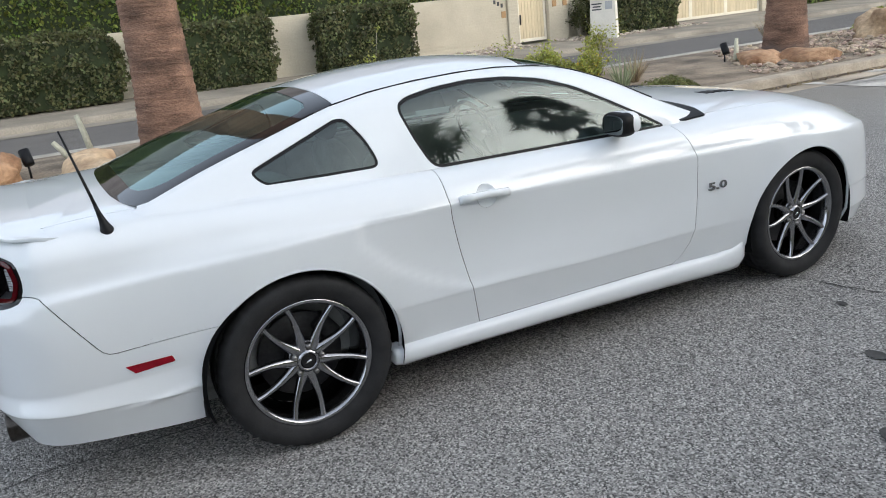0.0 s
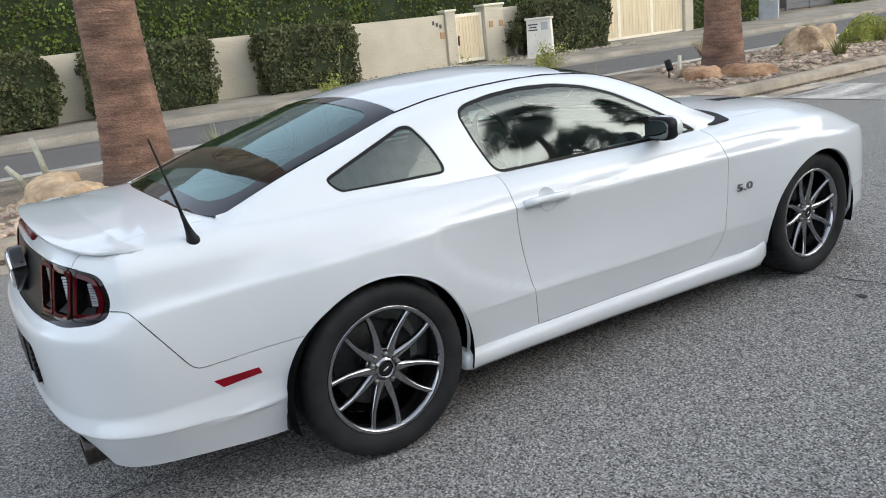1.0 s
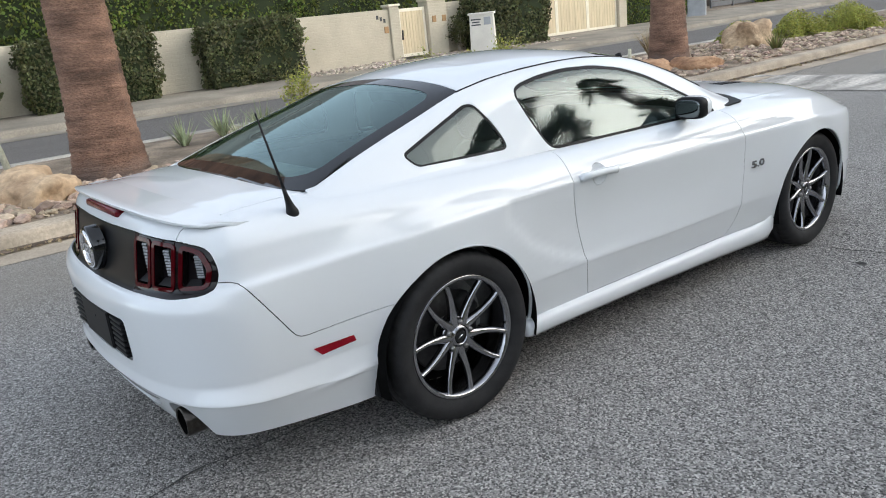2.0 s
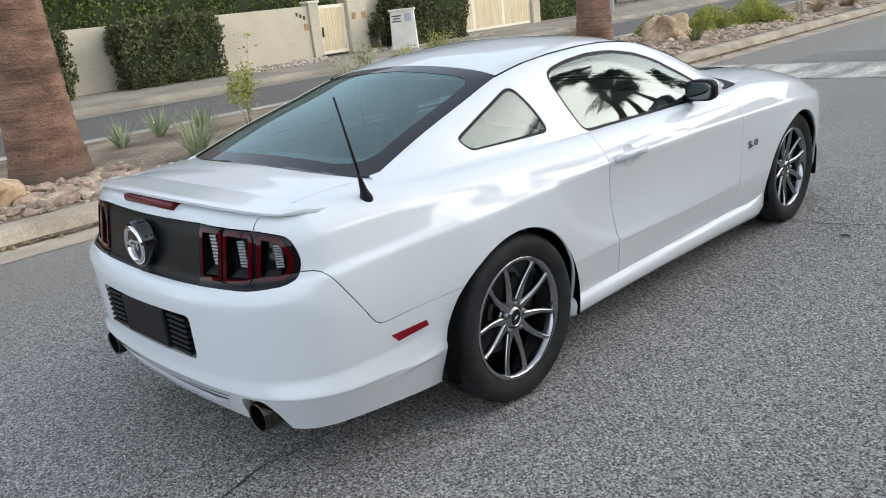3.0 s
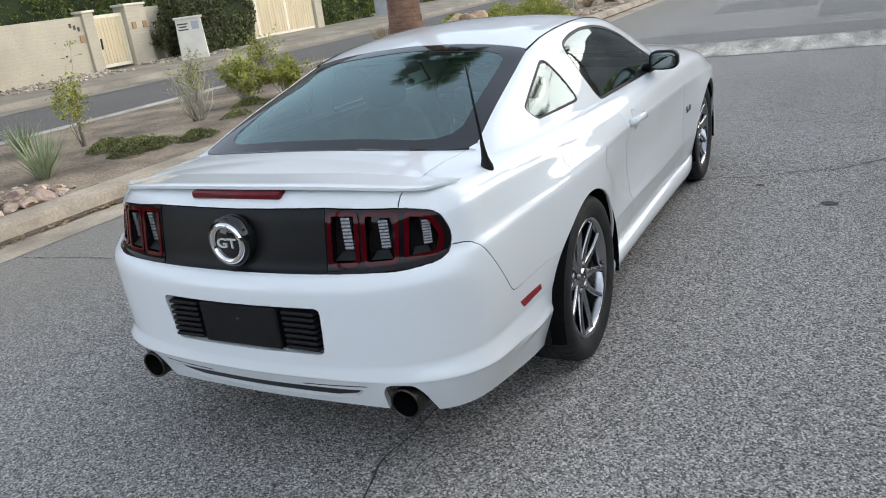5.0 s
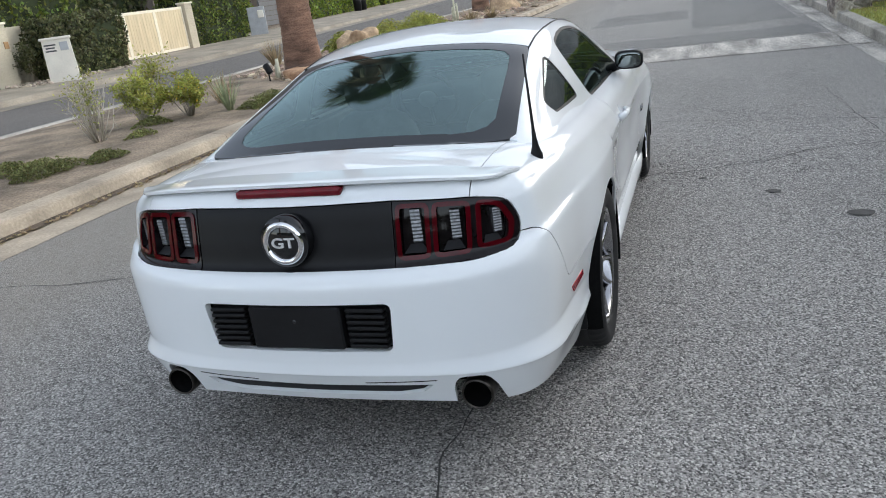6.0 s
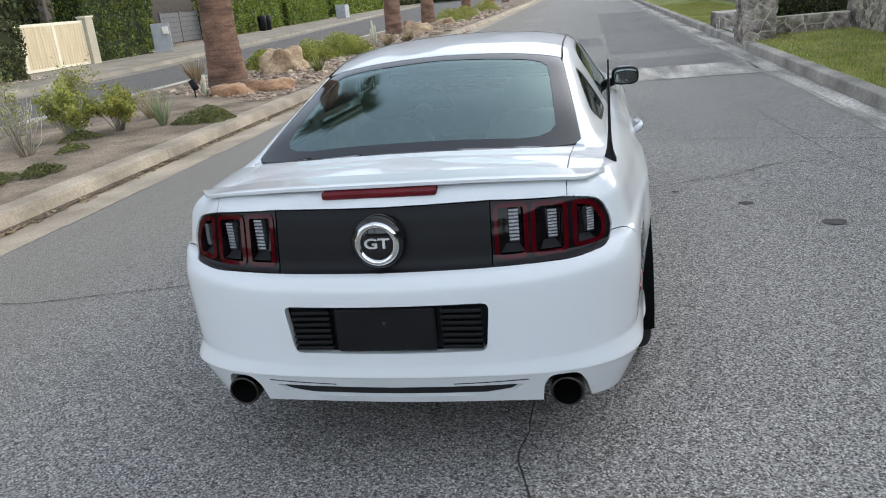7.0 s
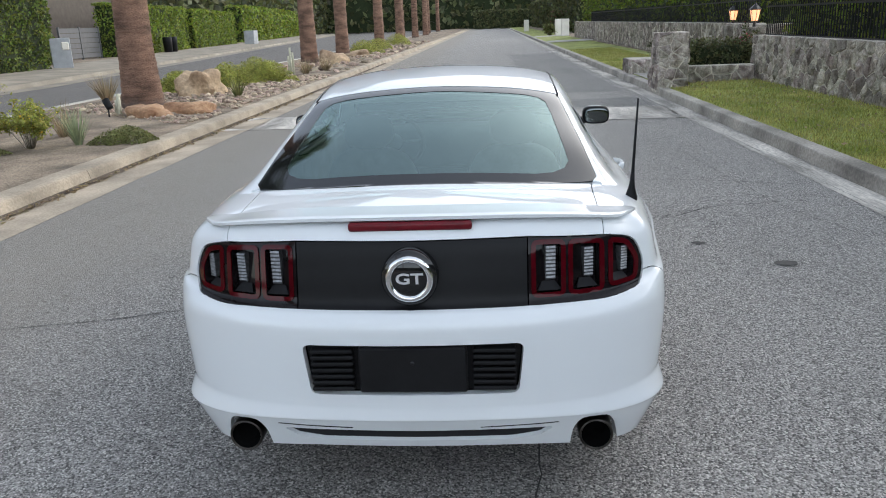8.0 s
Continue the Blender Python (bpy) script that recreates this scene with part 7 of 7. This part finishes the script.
for lx, ly in ((15.1, -6.1), (18.4, -6.6)):
    tagged(part("lantern_pier", box(lx - .2, ly - .2, .1, lx + .2, ly + .2, 1.22, .02), STONE, None, "", False), "stone pier under the lantern", "pier")
    lantern(lx, ly, 1.23)
for k, (px, py) in enumerate(((62, -6.2), (66, -6.0), (96, -4.6))):
    ob = tagged(part("white_post", box(px - .3, py - .3, .1, px + .3, py + .3, 1.5, .03), PLASTER, None, "", False), "white plaster gate post by a driveway", "gate post", "white posts by the driveways")
shrub("shrub", "reddish flowering shrub by the white post", 72, -6.5, .1, 2.2, 1.2, 20, 1500, .14, LEAF_DARK, TWIG, "shrubs by the driveways", .05, PINK)
shrub("shrub", "grey-green shrub by the driveway", 66, -5.2, .1, 1.0, .9, 16, 1200, .12, LEAF_OLIVE, TWIG, "shrubs by the driveways", .05)
hedge("tall_hedge", "dark hedge along the far gardens", 70, -10, .1, 150, -8, 4.5, 6000, .3, LEAF_DARK, "", .4, faces="btl")
hedge("end_hedge", "dark clipped hedge across the end of the road", 152, -7.5, .1, 155, 3.0, 3.4, 3000, .3, LEAF_DARK, "", .3, faces="tl")
hedge("tree_belt", "dark belt of far trees beyond the road", 165, -90, .1, 175, 110, 11, 9000, .9, LEAF_DARK, "", 2.5, "stuff", faces="tl")
hedge("tree_belt", "dark belt of garden trees behind the far hedges", 28, 34, .1, 170, 42, 9, 9000, .7, LEAF_DARK, "", 2.0, "stuff", faces="ft")
# unseen trees added behind the viewpoint, for darker reflections in the tail lamps
hedge("tree_belt", "unseen belt of trees added to darken the rear reflections", -82, -60, .1, -74, 60, 7, 6000, .8, LEAF_DARK, "", 2.0, "stuff", faces="tr")

# unseen far ridge, added to darken the low sky mirrored in the car
vs, fs = [], []
for k in range(121):
    a = radians(-65 + 190 * k / 120)
    e = radians(6.5 + 11.5 * min(1.0, max(0.0, (math.degrees(a) + 32) / 26)) + 4.0 * noise.noise((k * .07, 2, 0)) + 1.6 * noise.noise((k * .3, 5, 0)) + .5 * noise.noise((k * .9, 9, 0)))
    for f in (0, .35, .7, 1):
        d = 620 + 320 * f
        vs.append((d * math.cos(a), d * math.sin(a), -2 + 940 * math.tan(e) * f * (1 + .12 * noise.noise((k * .25, f * 4, 3)) * (f < 1))))
for k in range(120):
    for j in range(3):
        fs.append((4 * k + j, 4 * k + 4 + j, 4 * k + 5 + j, 4 * k + 1 + j))
tagged(raw("backdrop", vs, fs, HILL, None, True), "unseen mountain ridge, added to darken low sky reflections", "mountains", kind="structure")

# lawn blades
n_blades = 52000
xs = 4.0 + 30.0 * rng.uniform(0, 1, n_blades) ** 1.6
ys = rng.uniform(-5.78, ROAD_R - .20, n_blades)
ok = ~((xs > 14.1) & (xs < 17.0)) & ~((np.abs(xs - 13.2) < .36) & (np.abs(ys + 3.87) < .36))
xs, ys = xs[ok], ys[ok]
m = len(xs)
zs = 0.135 + 0.02 * (ROAD_R - ys)
ang, hh, ln = rng.uniform(0, 6.28, m), rng.uniform(.025, .06, m), rng.normal(0, .018, (m, 2))
dx, dy = np.cos(ang) * .006, np.sin(ang) * .006
v = np.stack([np.stack([xs - dx, ys - dy, zs - .01], 1), np.stack([xs + dx, ys + dy, zs - .01], 1), np.stack([xs + ln[:, 0], ys + ln[:, 1], zs + hh], 1)], 1).reshape(-1, 3)
tagged(raw("lawn_grass", v.tolist(), np.arange(3 * m).reshape(-1, 3).tolist(), GRASS), "short mown grass, green with yellowed patches", "grass", kind="stuff")

# dry leaves in the gutter by the median
n_lit = 1500
lx = rng.uniform(-3, 16, n_lit)
ly = ROAD_L - .015 - np.abs(rng.normal(0, .05, n_lit))
leaves("leaf_litter", np.stack([lx, ly, .006 + rng.uniform(0, .012, n_lit)], 1), np.tile((0, 0, 1.0), (n_lit, 1)), .034, DRY, None, 1.8, "", .35)
tagged(bpy.data.objects["leaf_litter"], "small dry leaves swept along the kerb foot", "leaf litter", kind="stuff")
n_lit = 260
lx, ly = rng.uniform(5, 16, n_lit), rng.uniform(-5.7, -3.85, n_lit)
leaves("lawn_litter", np.stack([lx, ly, .19 + 0.02 * (ROAD_R - ly)], 1), np.tile((0, 0, 1.0), (n_lit, 1)), .035, DRY, None, 1.6, "", .5)
tagged(bpy.data.objects["lawn_litter"], "scattered dry leaves on the lawn", "leaf litter", kind="stuff")
